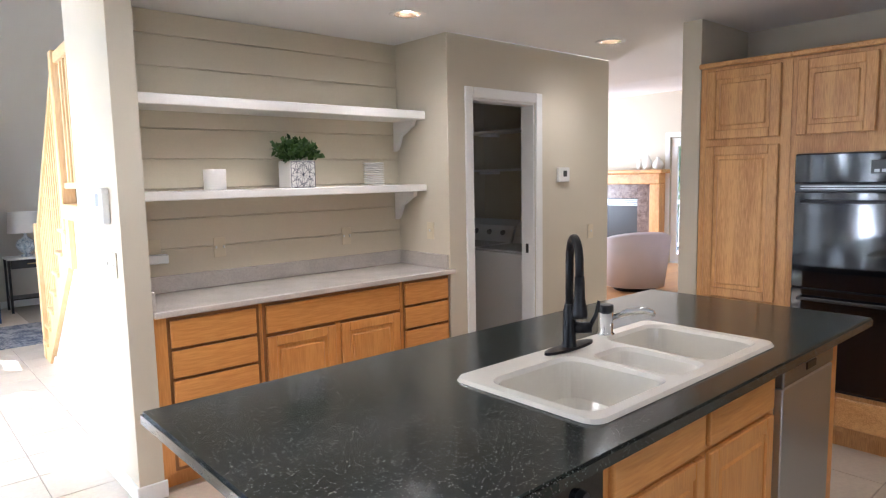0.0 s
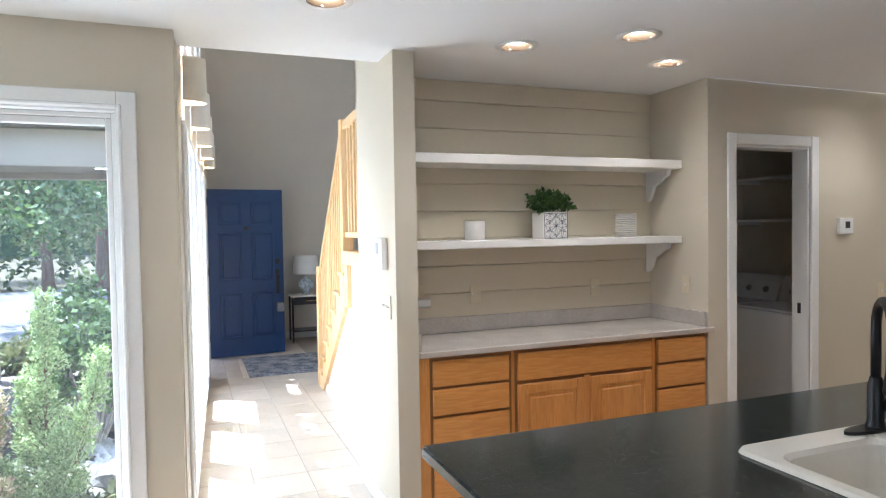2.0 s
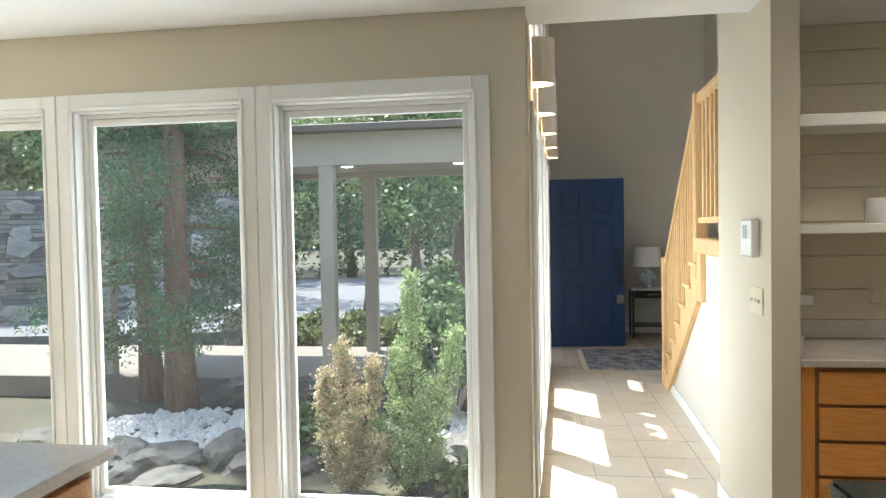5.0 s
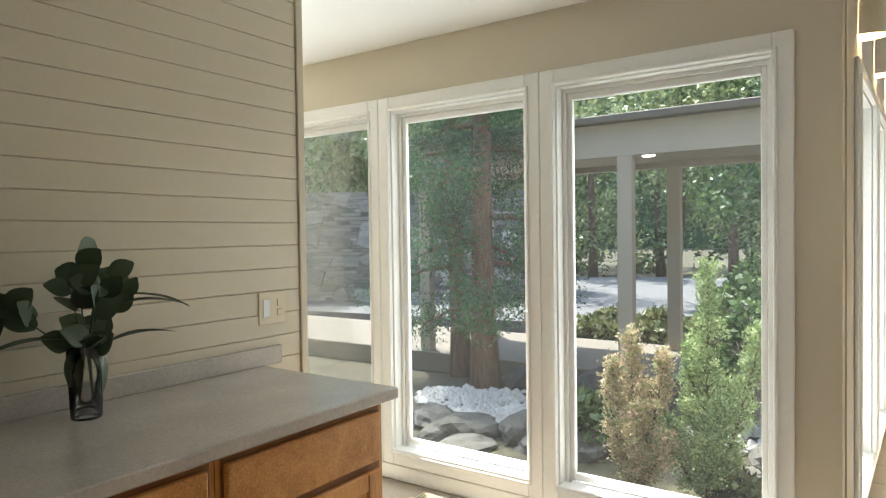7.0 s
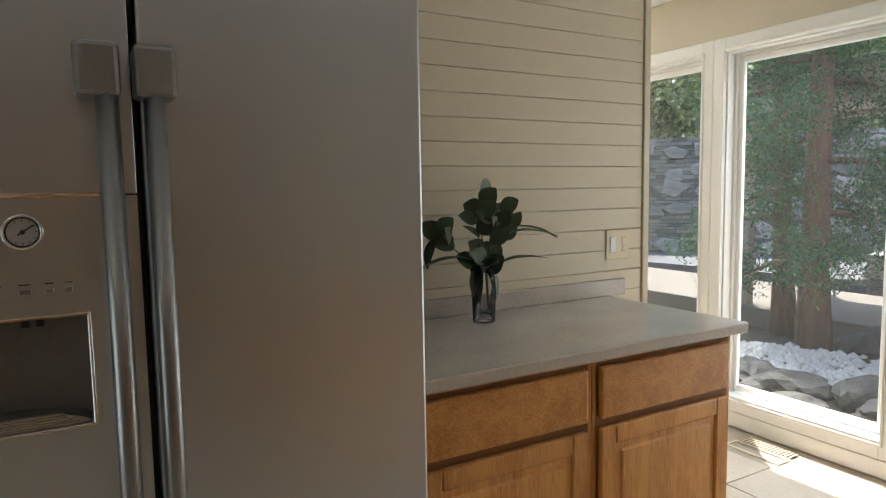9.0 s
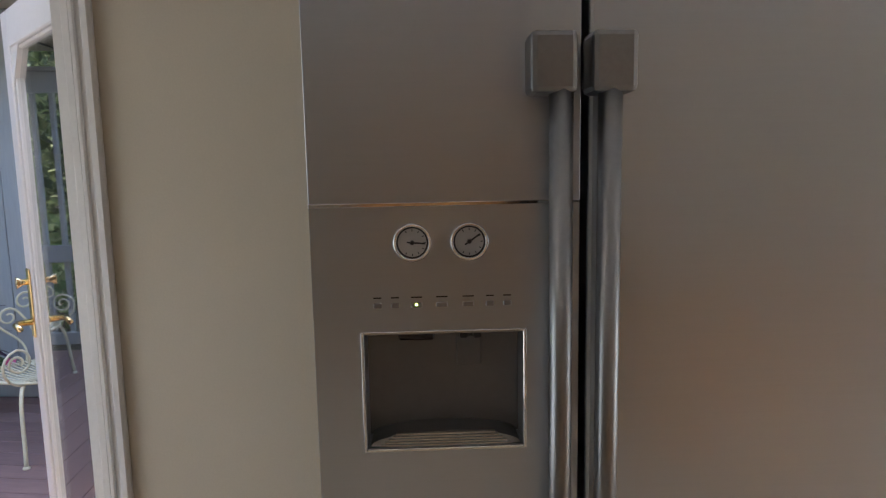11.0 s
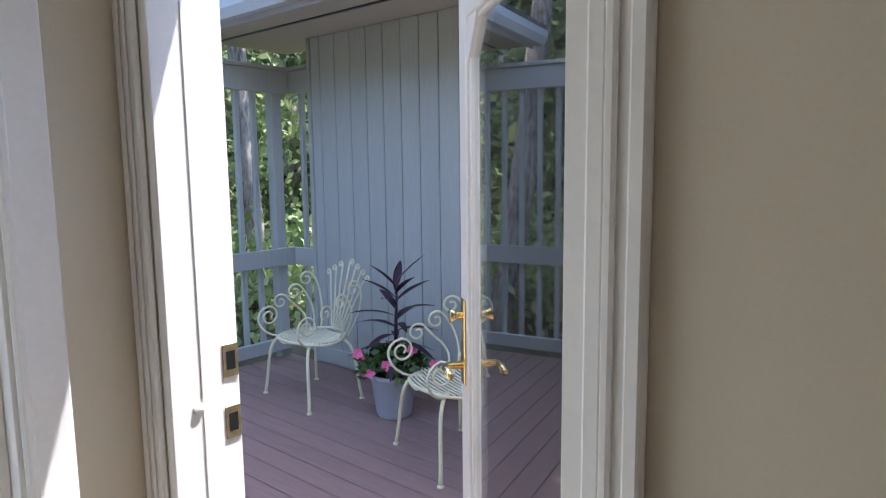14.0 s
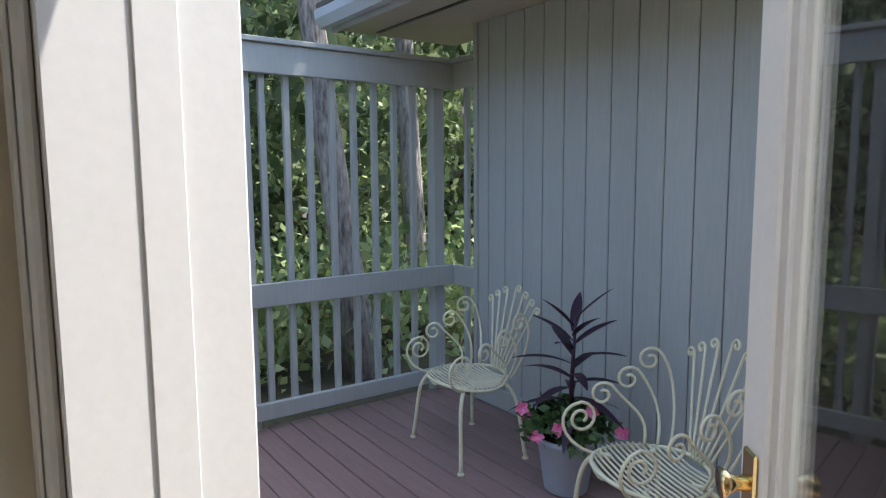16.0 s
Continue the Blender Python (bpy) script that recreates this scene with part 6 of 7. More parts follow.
garden_chair(Matrix.Translation((-3.68, -3.19, DZ)) @ pose(0, 0, 0, 0, 0, -15))
garden_chair(Matrix.Translation((-3.337, -1.846, DZ)) @ pose(0, 0, 0, 0, 0, -32))

po = thing("flower_pot", "pale grey-blue tapered flower pot on the deck", "pot", Matrix.Translation((-3.67, -2.50, DZ)))
bm = bmesh.new()
lathe(bm, [(0.105, 0.0), (0.112, 0.01), (0.145, 0.25), (0.152, 0.255), (0.152, 0.28), (0.14, 0.282), (0.132, 0.25), (0.0001, 0.25)], seg=36)
part("pot_body", bm, M_POT, po, smooth=True)
bm = bmesh.new()
lathe(bm, [(0.131, 0.252), (0.06, 0.262), (0.0001, 0.265)], seg=24, cap=False)
part("soil", bm, M_SOIL, po)
fl = thing("flowering_plant", "leafy plant with pink flowers in the pot", "plant", Matrix.Translation((-3.67, -2.50, DZ + 0.26)))
cs = [(0.20 * math.cos(2.4 * i) * math.sqrt(i / 40), 0.22 * math.sin(2.4 * i) * math.sqrt(i / 40), 0.05 + 0.11 * (1 - i / 40)) for i in range(40)]
leaf_mesh("foliage", clump_points(cs, 0.05, 14), 0.065, M_LEAF, fl, aspect=1.8)
for x, y, z in ((0.17, -0.15, 0.16), (0.20, -0.03, 0.06), (0.18, 0.08, 0.12), (0.02, 0.16, 0.19), (-0.02, 0.30, 0.11), (0.16, -0.10, 0.05), (0.1, -0.18, 0.10)):
    bm = bmesh.new()
    nrm = Vector((0.75, 0.45, 0.5)).normalized()
    e1 = nrm.orthogonal().normalized()
    e2 = nrm.cross(e1)
    for k in range(5):
        a = 2 * math.pi * k / 5 + x * 9
        d = e1 * math.cos(a) + e2 * math.sin(a) + nrm * 0.35
        broad_leaf(bm, (x, y, z), d, 0.036, 0.034, up=nrm, bend=0.25, n=4)
    f = part("flower", bm, M_PINK, fl, "pink five-petalled flower")
cp = thing("cordyline_plant", "dark purple strap-leaved plant in the same pot", "plant", Matrix.Translation((-3.69, -2.49, DZ + 0.26)))
bm = bmesh.new()
tube(bm, [(0, 0, 0), (0.005, 0.005, 0.3), (0.0, 0.02, 0.62)], [0.014, 0.012, 0.006], 8)
part("stem", bm, M_PURPLE, cp, smooth=True)
rnd = random.Random(3)
for k in range(20):
    t = k / 19
    a = 2.4 * k + 0.5
    z = 0.14 + 0.46 * t
    up = 0.25 + 0.9 * t ** 2
    bm = bmesh.new()
    broad_leaf(bm, (0.0, 0.005, z), (math.cos(a), math.sin(a), up), 0.28 - 0.06 * t + 0.05 * rnd.random(), 0.055, bend=0.55 * (1 - 0.8 * t), n=9)
    part("strap_leaf", bm, M_PURPLE, cp, smooth=True)

# ---- floor tiles ----
TS = 0.333
tile_me = finish(boxm(0.003, TS - 0.003, 0.003, TS - 0.003, -0.0058, 0.0, 0.0012), "tile", M_TILE)
fo = bpy.data.objects["floor"]
rest = bmesh.new()
count = 0
for i in range(-14, 15):
    for j in range(-7, 30):
        x, y = 0.40 + TS * i, 0.02 + TS * j
        in_hall = 0.30 < x < 1.50 and y > 3.3
        in_kit = x > -1.25 and x < 4.4 and -1.9 < y < 3.33
        nook = -4.3 < x <= -1.2 and 2.3 < y < 3.33
        under = 1.2 < x < 3.1 and 1.5 < y < 1.9
        if under or not (in_hall or in_kit or nook):
            continue
        if (in_hall or (x < 0.4 and y > 2.0) or (x > 3.3 and y < 2.4)) and count < 290:
            t = new("tile", tile_me)
            t.parent = fo
            t.matrix_local = Matrix.Translation((x, y, 0))
            count += 1
        else:
            box(rest, x + 0.003, x + TS - 0.003, y + 0.003, y + TS - 0.003, -0.0058, 0.0)
tagged(part("tile_field", rest, M_TILE, fo), "beige ceramic floor tiles", "", "", "stuff")

# ---- outdoors ----
GZ = -0.35
bm = bmesh.new()
gv = [bm.verts.new((x, y, GZ)) for x, y in ((-900, -900), (900, -900), (900, 900), (-900, 900))]
bm.faces.new(gv)
structure("ground", bm, M_GROUND, "leaf-strewn ground reaching into the woods", "ground")
bm = bmesh.new()
road = [(-45, 9.2), (-14, 9.4), (-5.5, 10.6), (0.5, 12.2), (14, 17), (14, 26), (-2, 24), (-12, 20), (-45, 19)]
plate(bm, road, 0.21, Matrix.Translation((0, 0, GZ + 0.001)))
structure("road", bm, M_ASPHALT, "pale sunlit asphalt drive", "road")
structure("pavement", boxm(-9.5, 0.25, 7.42, 9.35, GZ + 0.001, -0.10, 0.01), M_CONC, "concrete porch walkway", "pavement")

# porch
pc = thing("porch", "beige painted porch with posts and beam over the walk", "porch", None)
M_PORCH = mat("porch_paint", (0.33, 0.29, 0.235), 0.65, var=0.06, fine=60, bump=0.08)
part("beam", boxm(-4.6, 0.30, 7.50, 7.62, 2.17, 2.52, 0.006), M_PORCH, pc)
part("rear_beam", boxm(-4.6, 0.30, 9.08, 9.2, 2.17, 2.52, 0.006), M_PORCH, pc)
part("porch_ceiling", boxm(-4.6, 0.30, 7.63, 9.07, 2.24, 2.28), M_PORCH, pc)
part("roof_slab", boxm(-4.7, 0.30, 7.38, 9.3, 2.521, 2.60, 0.01), M_CONC, pc)
for x, y, w in ((-1.79, 7.5, 0.16), (-1.70, 9.02, 0.16), (-4.4, 7.5, 0.16), (-4.4, 9.02, 0.16)):
    part("post", boxm(x - w / 2, x + w / 2, y, y + w * 0.75, -0.10, 2.17, 0.006), M_PORCH, pc)
part("wing_wall", boxm(-0.42, 0.02, 8.9, 9.0, -0.3, 2.2, 0.006), M_GREY, pc)
for x, y in ((-1.69, 8.0), (-0.41, 8.0)):
    bm = bmesh.new()
    lathe(bm, [(0.075, 0.0), (0.075, -0.02), (0.06, -0.035), (0.0001, -0.04)], (x, y, 2.239), 20)
    l = thing("porch_light", "small lit round ceiling light under the porch", "light", None, "porch lights")
    part("diffuser", bm, mat("porch_lens", (0.9, 0.9, 0.85), 0.4, bump=0, emit=((1.0, 0.92, 0.8), 5.0)), l)
# stone pier
pr = thing("stone_pier", "low square stone pier beside the walk", "pier", Matrix.Translation((-3.75, 9.75, GZ)))
for k in range(7):
    for q in range(2):
        o = 0.02 * ((k * 7 + q * 3) % 3)
        bm = boxm(-0.3 + o + 0.30 * q, -0.01 + 0.30 * q + o * 0.5, -0.28 + o, 0.28, 0.11 * k, 0.11 * k + 0.10, 0.012)
        part("stone", bm, M_STONE, pr)
# fieldstone retaining wall
sw = thing("stone_wall", "tall grey fieldstone retaining wall across the drive", "wall", Matrix.Translation((-13.5, 9.2, GZ)) @ pose(0, 0, 0, 0, 0, 34))
part("core", boxm(0, 9.5, 0.06, 0.6, 0, 2.72), M_MORTAR, sw)
rs = random.Random(11)
stone_mes = []
for v in range(8):
    n = 4 + v % 3
    bm = bmesh.new()
    ang = sorted(rs.random() * 6.283 for _ in range(n))
    out = [(0.5 + 0.5 * math.cos(2 * math.pi * (k + 0.6 * rs.random()) / n) * (0.85 + 0.45 * rs.random()), 0.5 + 0.5 * math.sin(2 * math.pi * (k + 0.5 * rs.random()) / n) * (0.8 + 0.25 * rs.random())) for k in range(n)]
    plate(bm, out, 0.09, Matrix(((1, 0, 0, 0), (0, 0, -1, 0.09), (0, 1, 0, 0), (0, 0, 0, 1))))
    bmesh.ops.bevel(bm, geom=[e for e in bm.edges if max(v.co.y for v in e.verts) < 0.01], offset=0.03, segments=1, affect="EDGES")
    stone_mes.append(finish(bm, "stone", M_STONE))
thin = bmesh.new()
z = 0.0
row = 0
while z < 2.66:
    h = 0.055 + 0.04 * rs.random()
    x = 0.0
    while x < 9.4:
        w = 0.15 + 0.3 * rs.random()
        box(thin, x, min(9.5, x + w - 0.012), 0.02 + 0.03 * rs.random(), 0.08, z, z + h - 0.01)
        x += w
    z += h
    row += 1
tagged(part("thin_courses", thin, M_STACK, sw), "thin stacked courses of grey stone", "", "", "stuff")
cells = [(i, j) for i in range(14) for j in range(6)]
for i, j in cells:
    if rs.random() < 0.12:
        continue
    s = new("stone", stone_mes[rs.randrange(8)])
    s.parent = sw
    w, h = 0.36 + 0.30 * rs.random(), 0.28 + 0.24 * rs.random()
    s.matrix_local = Matrix.LocRotScale((0.2 + 0.64 * i + 0.2 * rs.random(), -0.045, 0.05 + 0.43 * j + 0.1 * rs.random()), Euler((0, 0.5 * (rs.random() - 0.5), 0)), (w, 1, h))

# garden: rocks, pebbles, pond
def rock(name, x, y, z, sx, sy, sz, seed, label):
    bm = bmesh.new()
    bmesh.ops.create_icosphere(bm, subdivisions=3, radius=1)
    off = Vector((seed * 3.1, seed * 1.7, seed * 0.9))
    for v in bm.verts:
        n = v.co.normalized()
        q = noise.noise(n * 1.1 + off) * 0.35 + noise.noise(n * 2.6 + off) * 0.18 + noise.noise(n * 6 + off) * 0.05
        v.co = n * (1 + q)
        v.co.z = max(v.co.z, -0.4)
        v.co = Vector((v.co.x * sx, v.co.y * sy, v.co.z * sz))
    r = tagged(part(name, bm, M_ROCK, None, at=Matrix.Translation((x, y, z)) @ pose(0, 0, 0, 0, 0, seed * 47)), label, "rock", "garden rocks")
    return r


k = 0
for x, y, sx, sy, sz in ((-2.5, 5.45, 0.45, 0.28, 0.2), (-2.05, 5.75, 0.38, 0.3, 0.22), (-2.9, 5.6, 0.35, 0.25, 0.2), (-1.75, 5.5, 0.34, 0.24, 0.16), (-2.3, 5.2, 0.34, 0.22, 0.10), (-1.5, 5.6, 0.36, 0.28, 0.2), (-1.15, 5.9, 0.33, 0.26, 0.18), (-3.3, 4.9, 0.4, 0.3, 0.18), (-2.75, 7.35, 0.5, 0.3, 0.3), (-2.0, 7.15, 0.5, 0.35, 0.36), (-0.25, 5.3, 0.36, 0.28, 0.2), (0.0, 4.75, 0.3, 0.26, 0.14), (-0.75, 4.75, 0.32, 0.24, 0.14), (-0.1, 5.9, 0.4, 0.3, 0.2), (-1.25, 4.65, 0.26, 0.2, 0.12), (-3.6, 5.6, 0.4, 0.3, 0.25), (-2.75, 4.45, 0.25, 0.2, 0.1), (-4.2, 5.2, 0.4, 0.3, 0.25)):
    k += 1
    rock("garden_rock", x, y, GZ + sz * 0.22, sx * 0.78, sy * 0.78, sz * 0.72, k, "grey flat boulder beside the pond")
bm = bmesh.new()
plate(bm, [(-3.6, 4.0), (-0.2, 3.98), (-0.35, 4.6), (-1.1, 5.1), (-1.9, 5.15), (-2.7, 4.85), (-3.5, 4.6)], 0.02, Matrix.Translation((0, 0, GZ + 0.002)))
structure("water", bm, M_POND, "still dark garden pond", "water")


def pebbles(name, cx, cy, rx, ry, n, size, label):
    pts, faces = [], []
    v8 = np.array([[1, 0, 0], [0.3, 0.9, 0.1], [-0.8, 0.5, 0], [-0.8, -0.5, 0], [0.3, -0.9, 0.1], [0, 0, 0.7]])
    f6 = [(0, 1, 5), (1, 2, 5), (2, 3, 5), (3, 4, 5), (4, 0, 5)]
    for i in range(n):
        a, r = RNG.random() * 6.283, math.sqrt(RNG.random())
        s = size * (0.6 + 0.8 * RNG.random())
        t = RNG.random() * 6.283
        rot = np.array([[math.cos(t), -math.sin(t), 0], [math.sin(t), math.cos(t), 0], [0, 0, 1]])
        base = len(pts)
        pts.extend((v8 * s) @ rot.T + np.array([cx + rx * r * math.cos(a), cy + ry * r * math.sin(a), GZ + 0.005 + 0.05 * RNG.random()]))
        faces.extend([tuple(base + q for q in f) for f in f6])
    ob = soup(name, [tuple(p) for p in pts], faces, M_PEBBLE)
    return tagged(ob, label, "gravel", "", "stuff")


pebbles("pebble_bed", -2.65, 6.4, 1.0, 0.5, 900, 0.045, "bed of white garden pebbles")
pebbles("pebble_bed", -0.25, 6.55, 0.7, 0.45, 600, 0.04, "bed of white garden pebbles")


def tree(name, x, y, h, r0, lean, seed, label, crown_mat, crown_r, crown_z, n_leaf, leaf, bark=M_BARK, limbs=8, z0=GZ, droop=0.2):
    """Tapered trunk, limbs, and a loose crown of many leaves."""
    rt = random.Random(seed)
    t = thing(name, label, "tree", Matrix.Translation((x, y, z0)))
    bm = bmesh.new()
    pts = [Vector((lean[0] * s * h + 0.04 * math.sin(5 * s + seed), lean[1] * s * h + 0.04 * math.cos(4 * s + seed), h * s)) for s in (i / 9 for i in range(10))]
    tube(bm, pts, [r0 * (1.25 if i == 0 else 1.0) * (1 - 0.8 * i / 9) for i in range(10)], 10)
    centres = []
    for k in range(limbs):
        s = crown_z + (1 - crown_z) * (k + 0.5) / limbs
        p = pts[min(9, int(s * 9))].lerp(pts[min(9, int(s * 9) + 1)], s * 9 % 1)
        a = 2.4 * k + seed
        L = crown_r * (1.0 - 0.55 * (s - crown_z) / (1 - crown_z)) * (0.7 + 0.5 * rt.random())
        e = p + Vector((math.cos(a) * L, math.sin(a) * L, L * (0.25 - droop)))
        m = p.lerp(e, 0.5) + Vector((0, 0, 0.1 * L))
        tube(bm, [p, m, e], [r0 * 0.3, r0 * 0.18, r0 * 0.05], 6)
        for q in range(6):
            c = p.lerp(e, 0.3 + 0.75 * rt.random())
            centres.append((c.x + rt.gauss(0, 0.2 * L), c.y + rt.gauss(0, 0.2 * L), c.z + rt.gauss(0, 0.13 * L)))
    part("trunk", bm, bark, t, smooth=True)
    leaf_mesh("crown", clump_points(centres, crown_r * 0.26, max(1, n_leaf // len(centres))), leaf, crown_mat, t, droop=droop, aspect=2.8 if droop > 0.3 else 1.7)
    return t


tree("cedar_tree", -3.22, 7.05, 7.5, 0.15, (0.0, 0.01), 3, "dark green drooping cedar in the courtyard", M_CEDAR, 1.15, 0.10, 42000, 0.05, M_CEDARBARK, 26, droop=0.5)
tree("cedar_tree", -3.85, 7.45, 6.5, 0.12, (-0.01, 0.0), 8, "dark green drooping cedar in the courtyard", M_CEDAR, 0.9, 0.14, 24000, 0.05, M_CEDARBARK, 20, droop=0.5)
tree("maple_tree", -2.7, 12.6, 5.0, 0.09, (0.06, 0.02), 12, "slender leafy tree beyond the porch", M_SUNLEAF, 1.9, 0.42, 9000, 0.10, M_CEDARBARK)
tree("maple_tree", -0.8, 12.9, 5.2, 0.08, (-0.05, 0.02), 17, "slender leafy tree beyond the porch", M_LEAF, 2.0, 0.4, 9000, 0.10, M_CEDARBARK)


def conifer(x, y, leaders, mat_leaf, seed, label, n):
    """Upright leaders clothed in short feathery sprays; leaders: lean x, lean y, height, spray length."""
    t = thing("conifer_shrub", label, "shrub", Matrix.Translation((x, y, GZ)), "courtyard shrubs")
    rt = random.Random(seed)
    bm = bmesh.new()
    pts, out = [], []
    for lx, ly, h, L0 in leaders:
        axis = [Vector((lx * s ** 0.7, ly * s ** 0.7, h * s)) for s in (0, 0.25, 0.5, 0.75, 1.0)]
        tube(bm, axis, [0.016, 0.013, 0.010, 0.006, 0.002], 6)
        nb = int(46 * h)
        for k in range(nb):
            s = 0.10 + 0.90 * (k + rt.random()) / nb
            p = Vector((lx * s ** 0.7, ly * s ** 0.7, h * s))
            a = 2.4 * k + 6 * rt.random()
            L = L0 * min(1.0, 0.22 + (1.0 - s) * 1.5) * (0.45 + 0.75 * rt.random())
            d = Vector((math.cos(a), math.sin(a), 0.55 + 0.8 * s)).normalized()
            e = p + d * L
            tube(bm, [p, e], [0.004, 0.0015], 4)
            for q in range(max(6, n // (nb * len(leaders)))):
                f = 0.25 + 0.75 * rt.random() ** 0.6
                w = 0.012 + 0.030 * (1.15 - f)
                c = p.lerp(e, f)
                pts.append((c.x + rt.gauss(0, w), c.y + rt.gauss(0, w), c.z + rt.gauss(0, w)))
                out.append((d.x + rt.gauss(0, 0.5), d.y + rt.gauss(0, 0.5), d.z + rt.gauss(0, 0.3)))
    part("stems", bm, M_CEDARBARK, t, smooth=True)
    leaf_mesh("foliage", np.array(pts), 0.026, mat_leaf, t, aspect=2.2, outward=np.array(out) * 1.2)


conifer(-0.47, 5.15, [(0.03, 0.0, 1.50, 0.19), (0.33, 0.05, 1.12, 0.16), (-0.10, 0.10, 0.95, 0.15), (0.12, -0.12, 0.66, 0.17), (-0.22, -0.08, 0.5, 0.16)], M_CONIFER, 4, "bright green upright conifer shrub by the window", 26000)
conifer(-0.90, 5.05, [(0.0, 0.0, 1.05, 0.18), (0.20, 0.06, 0.92, 0.17), (-0.14, 0.0, 0.85, 0.16), (0.08, -0.14, 0.6, 0.16), (0.26, -0.10, 0.42, 0.15)], M_REDTIP, 9, "smaller conifer shrub with ruddy tips", 20000)


def bush(name, x, y, rx, rz, n, leaf, m, seed, label, ry=None, z=GZ):
    t = thing(name, label, "shrub", Matrix.Translation((x, y, z)), "courtyard bushes")
    rt = random.Random(seed)
    cs, bm = [], bmesh.new()
    for k in range(34):
        a, s = 2.4 * k, math.sqrt(k / 34)
        c = (rx * s * math.cos(a) * (0.8 + 0.4 * rt.random()), (ry or rx) * s * math.sin(a) * (0.8 + 0.4 * rt.random()), rz * (0.35 + 0.6 * rt.random()) * (1.1 - 0.5 * s))
        cs.append(c)
        tube(bm, [(c[0] * 0.15, c[1] * 0.15, 0), (c[0] * 0.6, c[1] * 0.6, c[2] * 0.6), c], [0.012, 0.008, 0.003], 5)
    part("stems", bm, M_BARK, t)
    leaf_mesh("foliage", clump_points(cs, min(rx, rz) * 0.3, n // 34), leaf, m, t)


bush("leafy_bush", -0.42, 7.0, 0.45, 1.75, 4600, 0.075, M_LEAF, 2, "tall leafy green bush beside the porch")
bush("leafy_bush", -1.55, 5.75, 0.3, 0.45, 1100, 0.09, M_LEAF, 6, "low broad-leaved plant among the rocks")
bush("leafy_bush", -3.1, 4.6, 0.35, 0.4, 1200, 0.08, M_LEAF, 7, "low broad-leaved plant among the rocks")
bush("leafy_bush", 0.02, 5.1, 0.25, 0.3, 900, 0.10, M_GRASS, 8, "tuft of pale grassy leaves")
for i, x in enumerate((-2.9, -2.2, -1.5, -0.8)):
    bush("hedge_grass", x, 10.1 + 0.15 * i, 0.5, 0.55, 2600, 0.13, M_GRASS, 20 + i, "clump of tall grasses along the drive")


def woods(name, boxes, n, size, m, label):
    """Loose banks of leaves: clumps inside the given boxes."""
    pts = []
    for (x0, x1, y0, y1, z0, z1), w in boxes:
        c = RNG.random((int(n * w / 60), 3)) * np.array([x1 - x0, y1 - y0, z1 - z0]) + np.array([x0, y0, z0])
        pts.append(clump_points(c, 0.75, 60))
    P = np.concatenate(pts)
    P = P[P[:, 2] > GZ]
    ob = leaf_mesh(name, P, size, m)
    return tagged(ob, label, "woods", "", "stuff")


NORTH = [((-32, 18, 29, 34, 2.0, 12), 0.5), ((-30, 16, 25, 28, -0.2, 4.5), 0.3), ((-24, -7, 14.5, 18, 2.8, 6.0), 0.2)]
woods("woodland", NORTH, 64000, 0.28, M_WOODS, "dense green woods beyond the drive")
woods("woodland", [((-20, 12, 22.5, 25, 0.0, 3.0), 0.45), ((-9, 10, 14.5, 16.5, 3.6, 6.0), 0.55)], 15000, 0.18, M_SUNLEAF, "foliage at the edge of the woods, sunlight in its colour")
SOUTH = [((-22, 6, -20, -15, 1.0, 11), 0.5), ((-16, 3, -14, -11.5, -0.3, 5.0), 0.3), ((-14, 3, -10, -8.2, -0.3, 1.6), 0.12), ((-12, 2, -8.5, -6.2, 1.6, 4.2), 0.08)]
woods("woodland", SOUTH, 64000, 0.24, M_WOODS, "dense green woods below the deck")
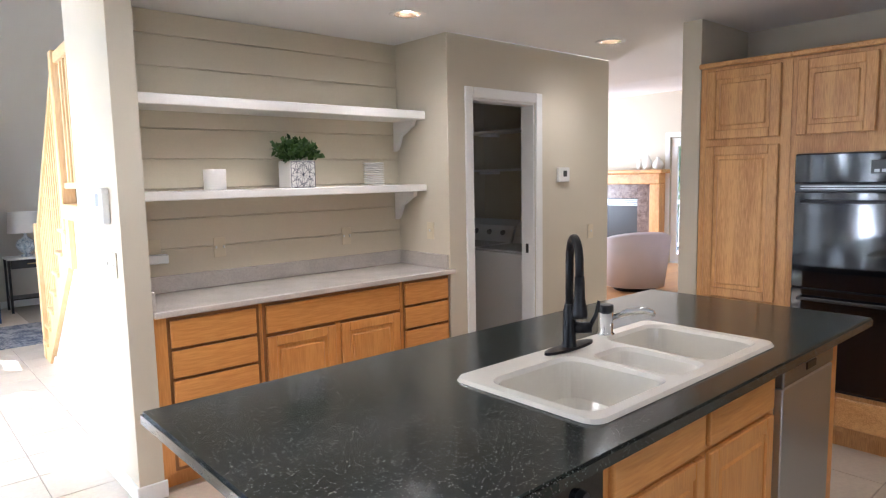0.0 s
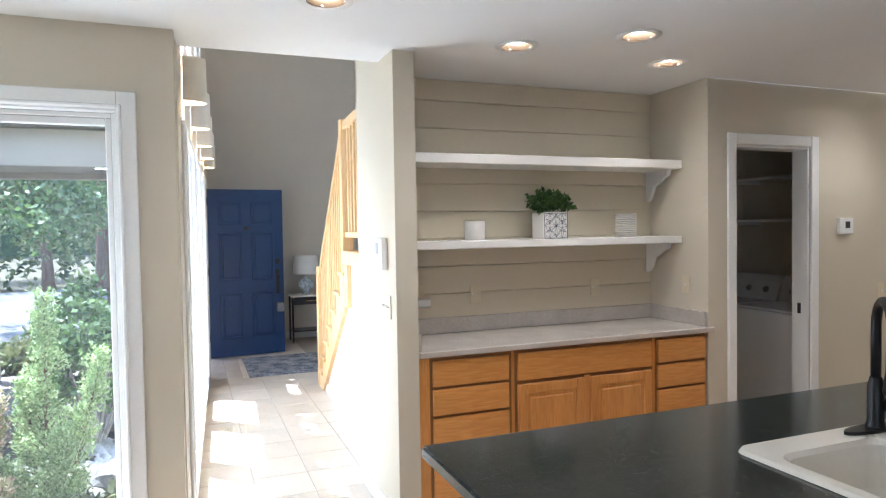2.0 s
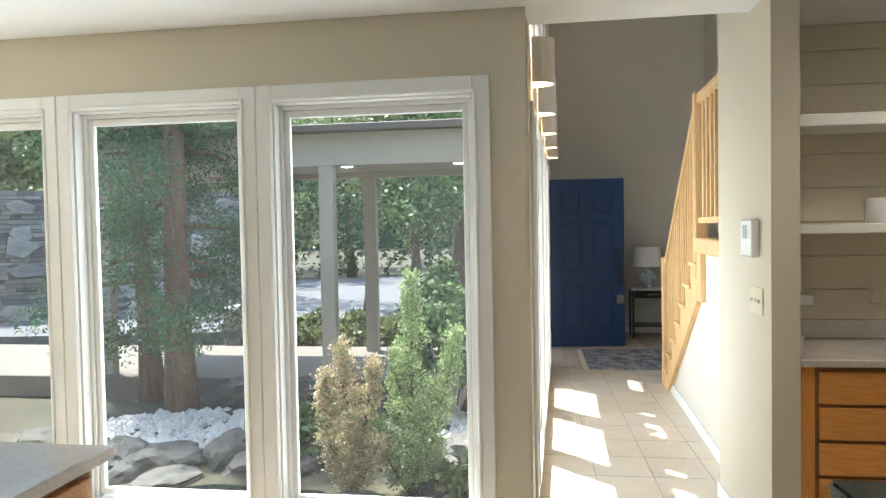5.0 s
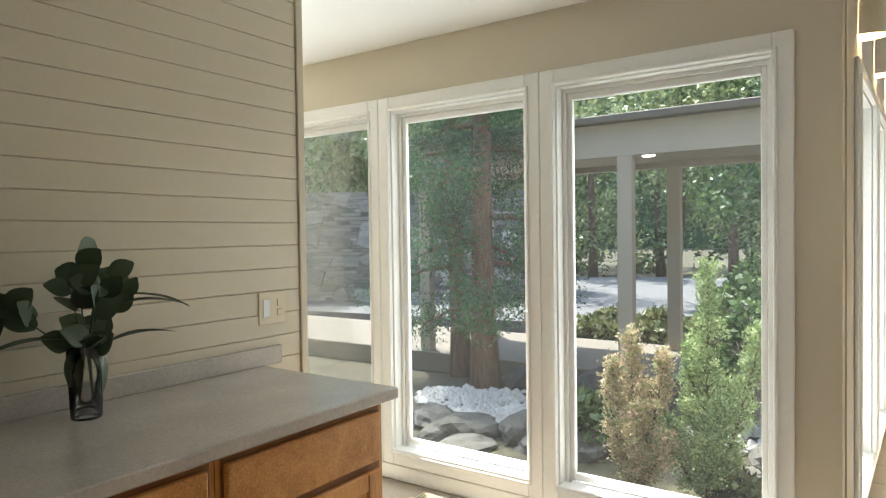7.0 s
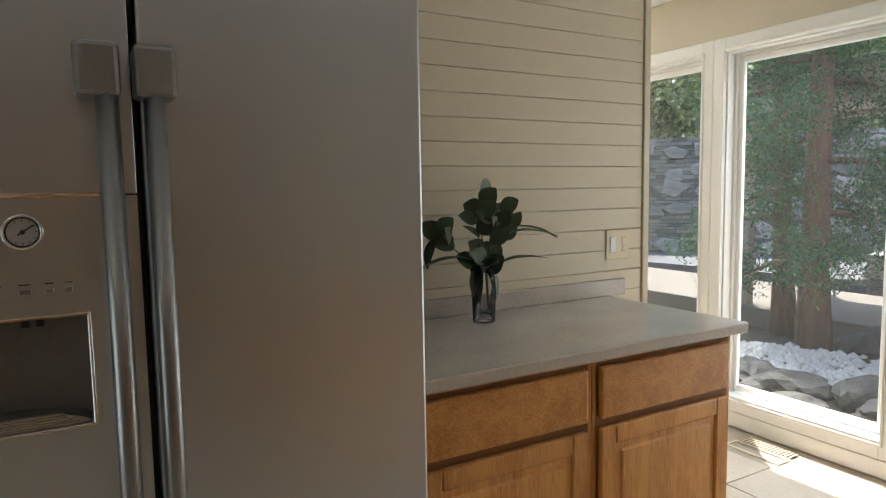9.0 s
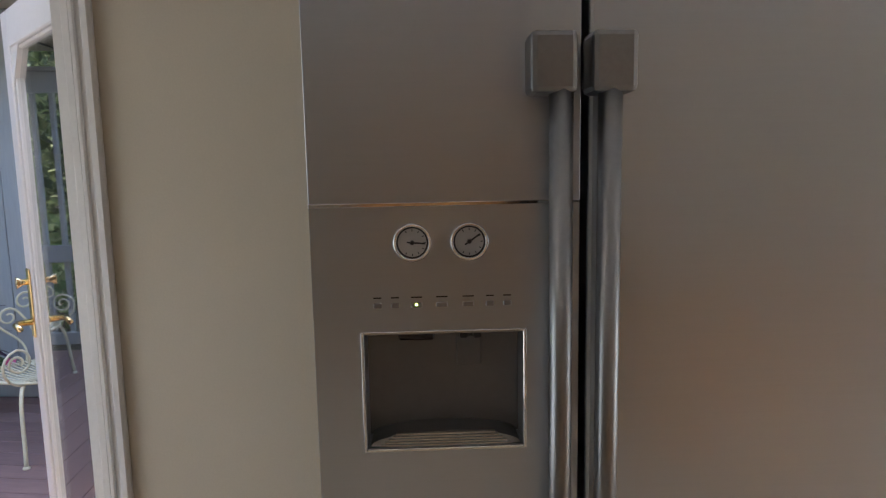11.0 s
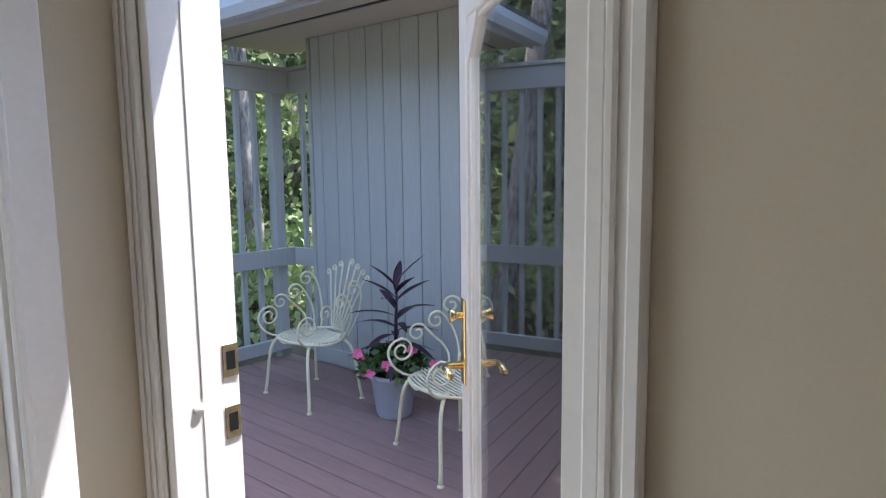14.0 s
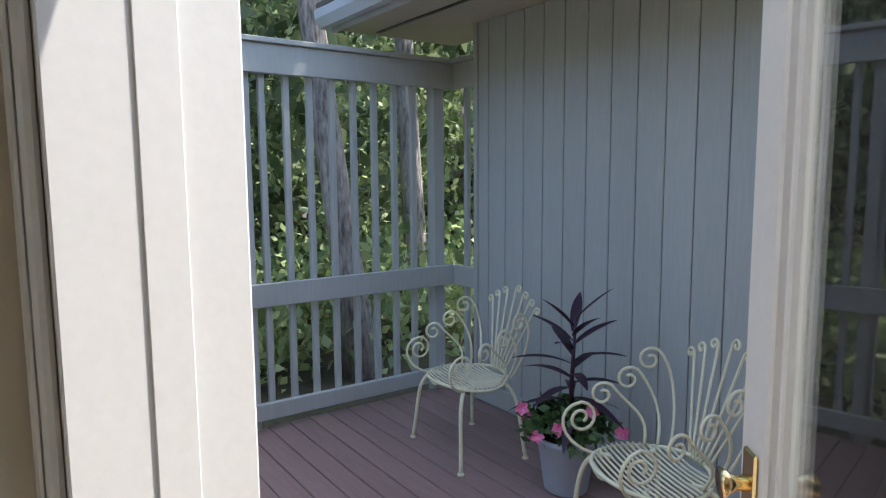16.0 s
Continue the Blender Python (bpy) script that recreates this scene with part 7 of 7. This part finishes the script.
# the bright conifer leaf colour stands in for sun on these clumps
woods("woodland", [((-13, 1, -11, -7.0, -0.2, 3.2), 0.7), ((-9, -3, -7.5, -5.4, -0.3, 0.5), 0.3)], 20000, 0.15, M_CONIFER, "undergrowth below the deck, sunlight put into its pale colour")
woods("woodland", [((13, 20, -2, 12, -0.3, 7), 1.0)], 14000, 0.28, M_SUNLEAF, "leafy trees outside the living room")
woods("woodland", [((-22, -10, 4, 13, 3.2, 8), 1.0)], 16000, 0.2, M_CEDAR, "dark leafy slope above the stone wall")
for x, y, r, lx, s in ((-4.52, -5.33, 0.15, 0.085, 1), (-6.32, -6.55, 0.16, 0.04, 2), (-9.5, -9.0, 0.2, 0.02, 3), (-3.6, -9.5, 0.15, 0.01, 4), (-12, -6.5, 0.2, 0.0, 5), (-7.6, -11, 0.2, -0.05, 6), (-1.5, -8, 0.16, 0.03, 7)):
    tree("woodland_tree", x, y, 9.5, r, (lx, -lx), s, "rough barked woodland tree", M_LEAF, 2.4, 0.6, 4500, 0.17)
for i in range(12):
    tree("woodland_tree", -16 + 2.4 * i + 0.7 * math.sin(3 * i), 24 + 2 * math.sin(2 * i), 10, 0.16, (0.02 * math.sin(i), 0), 30 + i, "tall woodland tree beyond the drive", M_WOODS, 2.6, 0.45, 2500, 0.26, M_CEDARBARK)
# unseen tree crown added over the deck roof to shade the deck
tree("deck_shade_tree", -8.2, -1.4, 10.5, 0.28, (0.17, 0.0), 44, "unseen broad oak added over the deck roof for shade", M_LEAF, 3.6, 0.62, 16000, 0.22)
bm = bmesh.new()
ring = [(70 * math.cos(2 * math.pi * k / 48), 70 * math.sin(2 * math.pi * k / 48)) for k in range(48)]
lo = [bm.verts.new((x, y, GZ - 1)) for x, y in ring]
hi = [bm.verts.new((x, y, 26 + 4 * math.sin(7 * i) + 2 * math.sin(17 * i))) for i, (x, y) in enumerate(ring)]
for k in range(48):
    bm.faces.new((lo[k], hi[k], hi[(k + 1) % 48], lo[(k + 1) % 48]))
structure("backdrop", bm, mat("far_woods", (0.015, 0.03, 0.010), 0.95, var=0.4, scale=0.25, fine=2.5, bump=0, color2=(0.07, 0.11, 0.03)), "far wooded hillside", "backdrop")
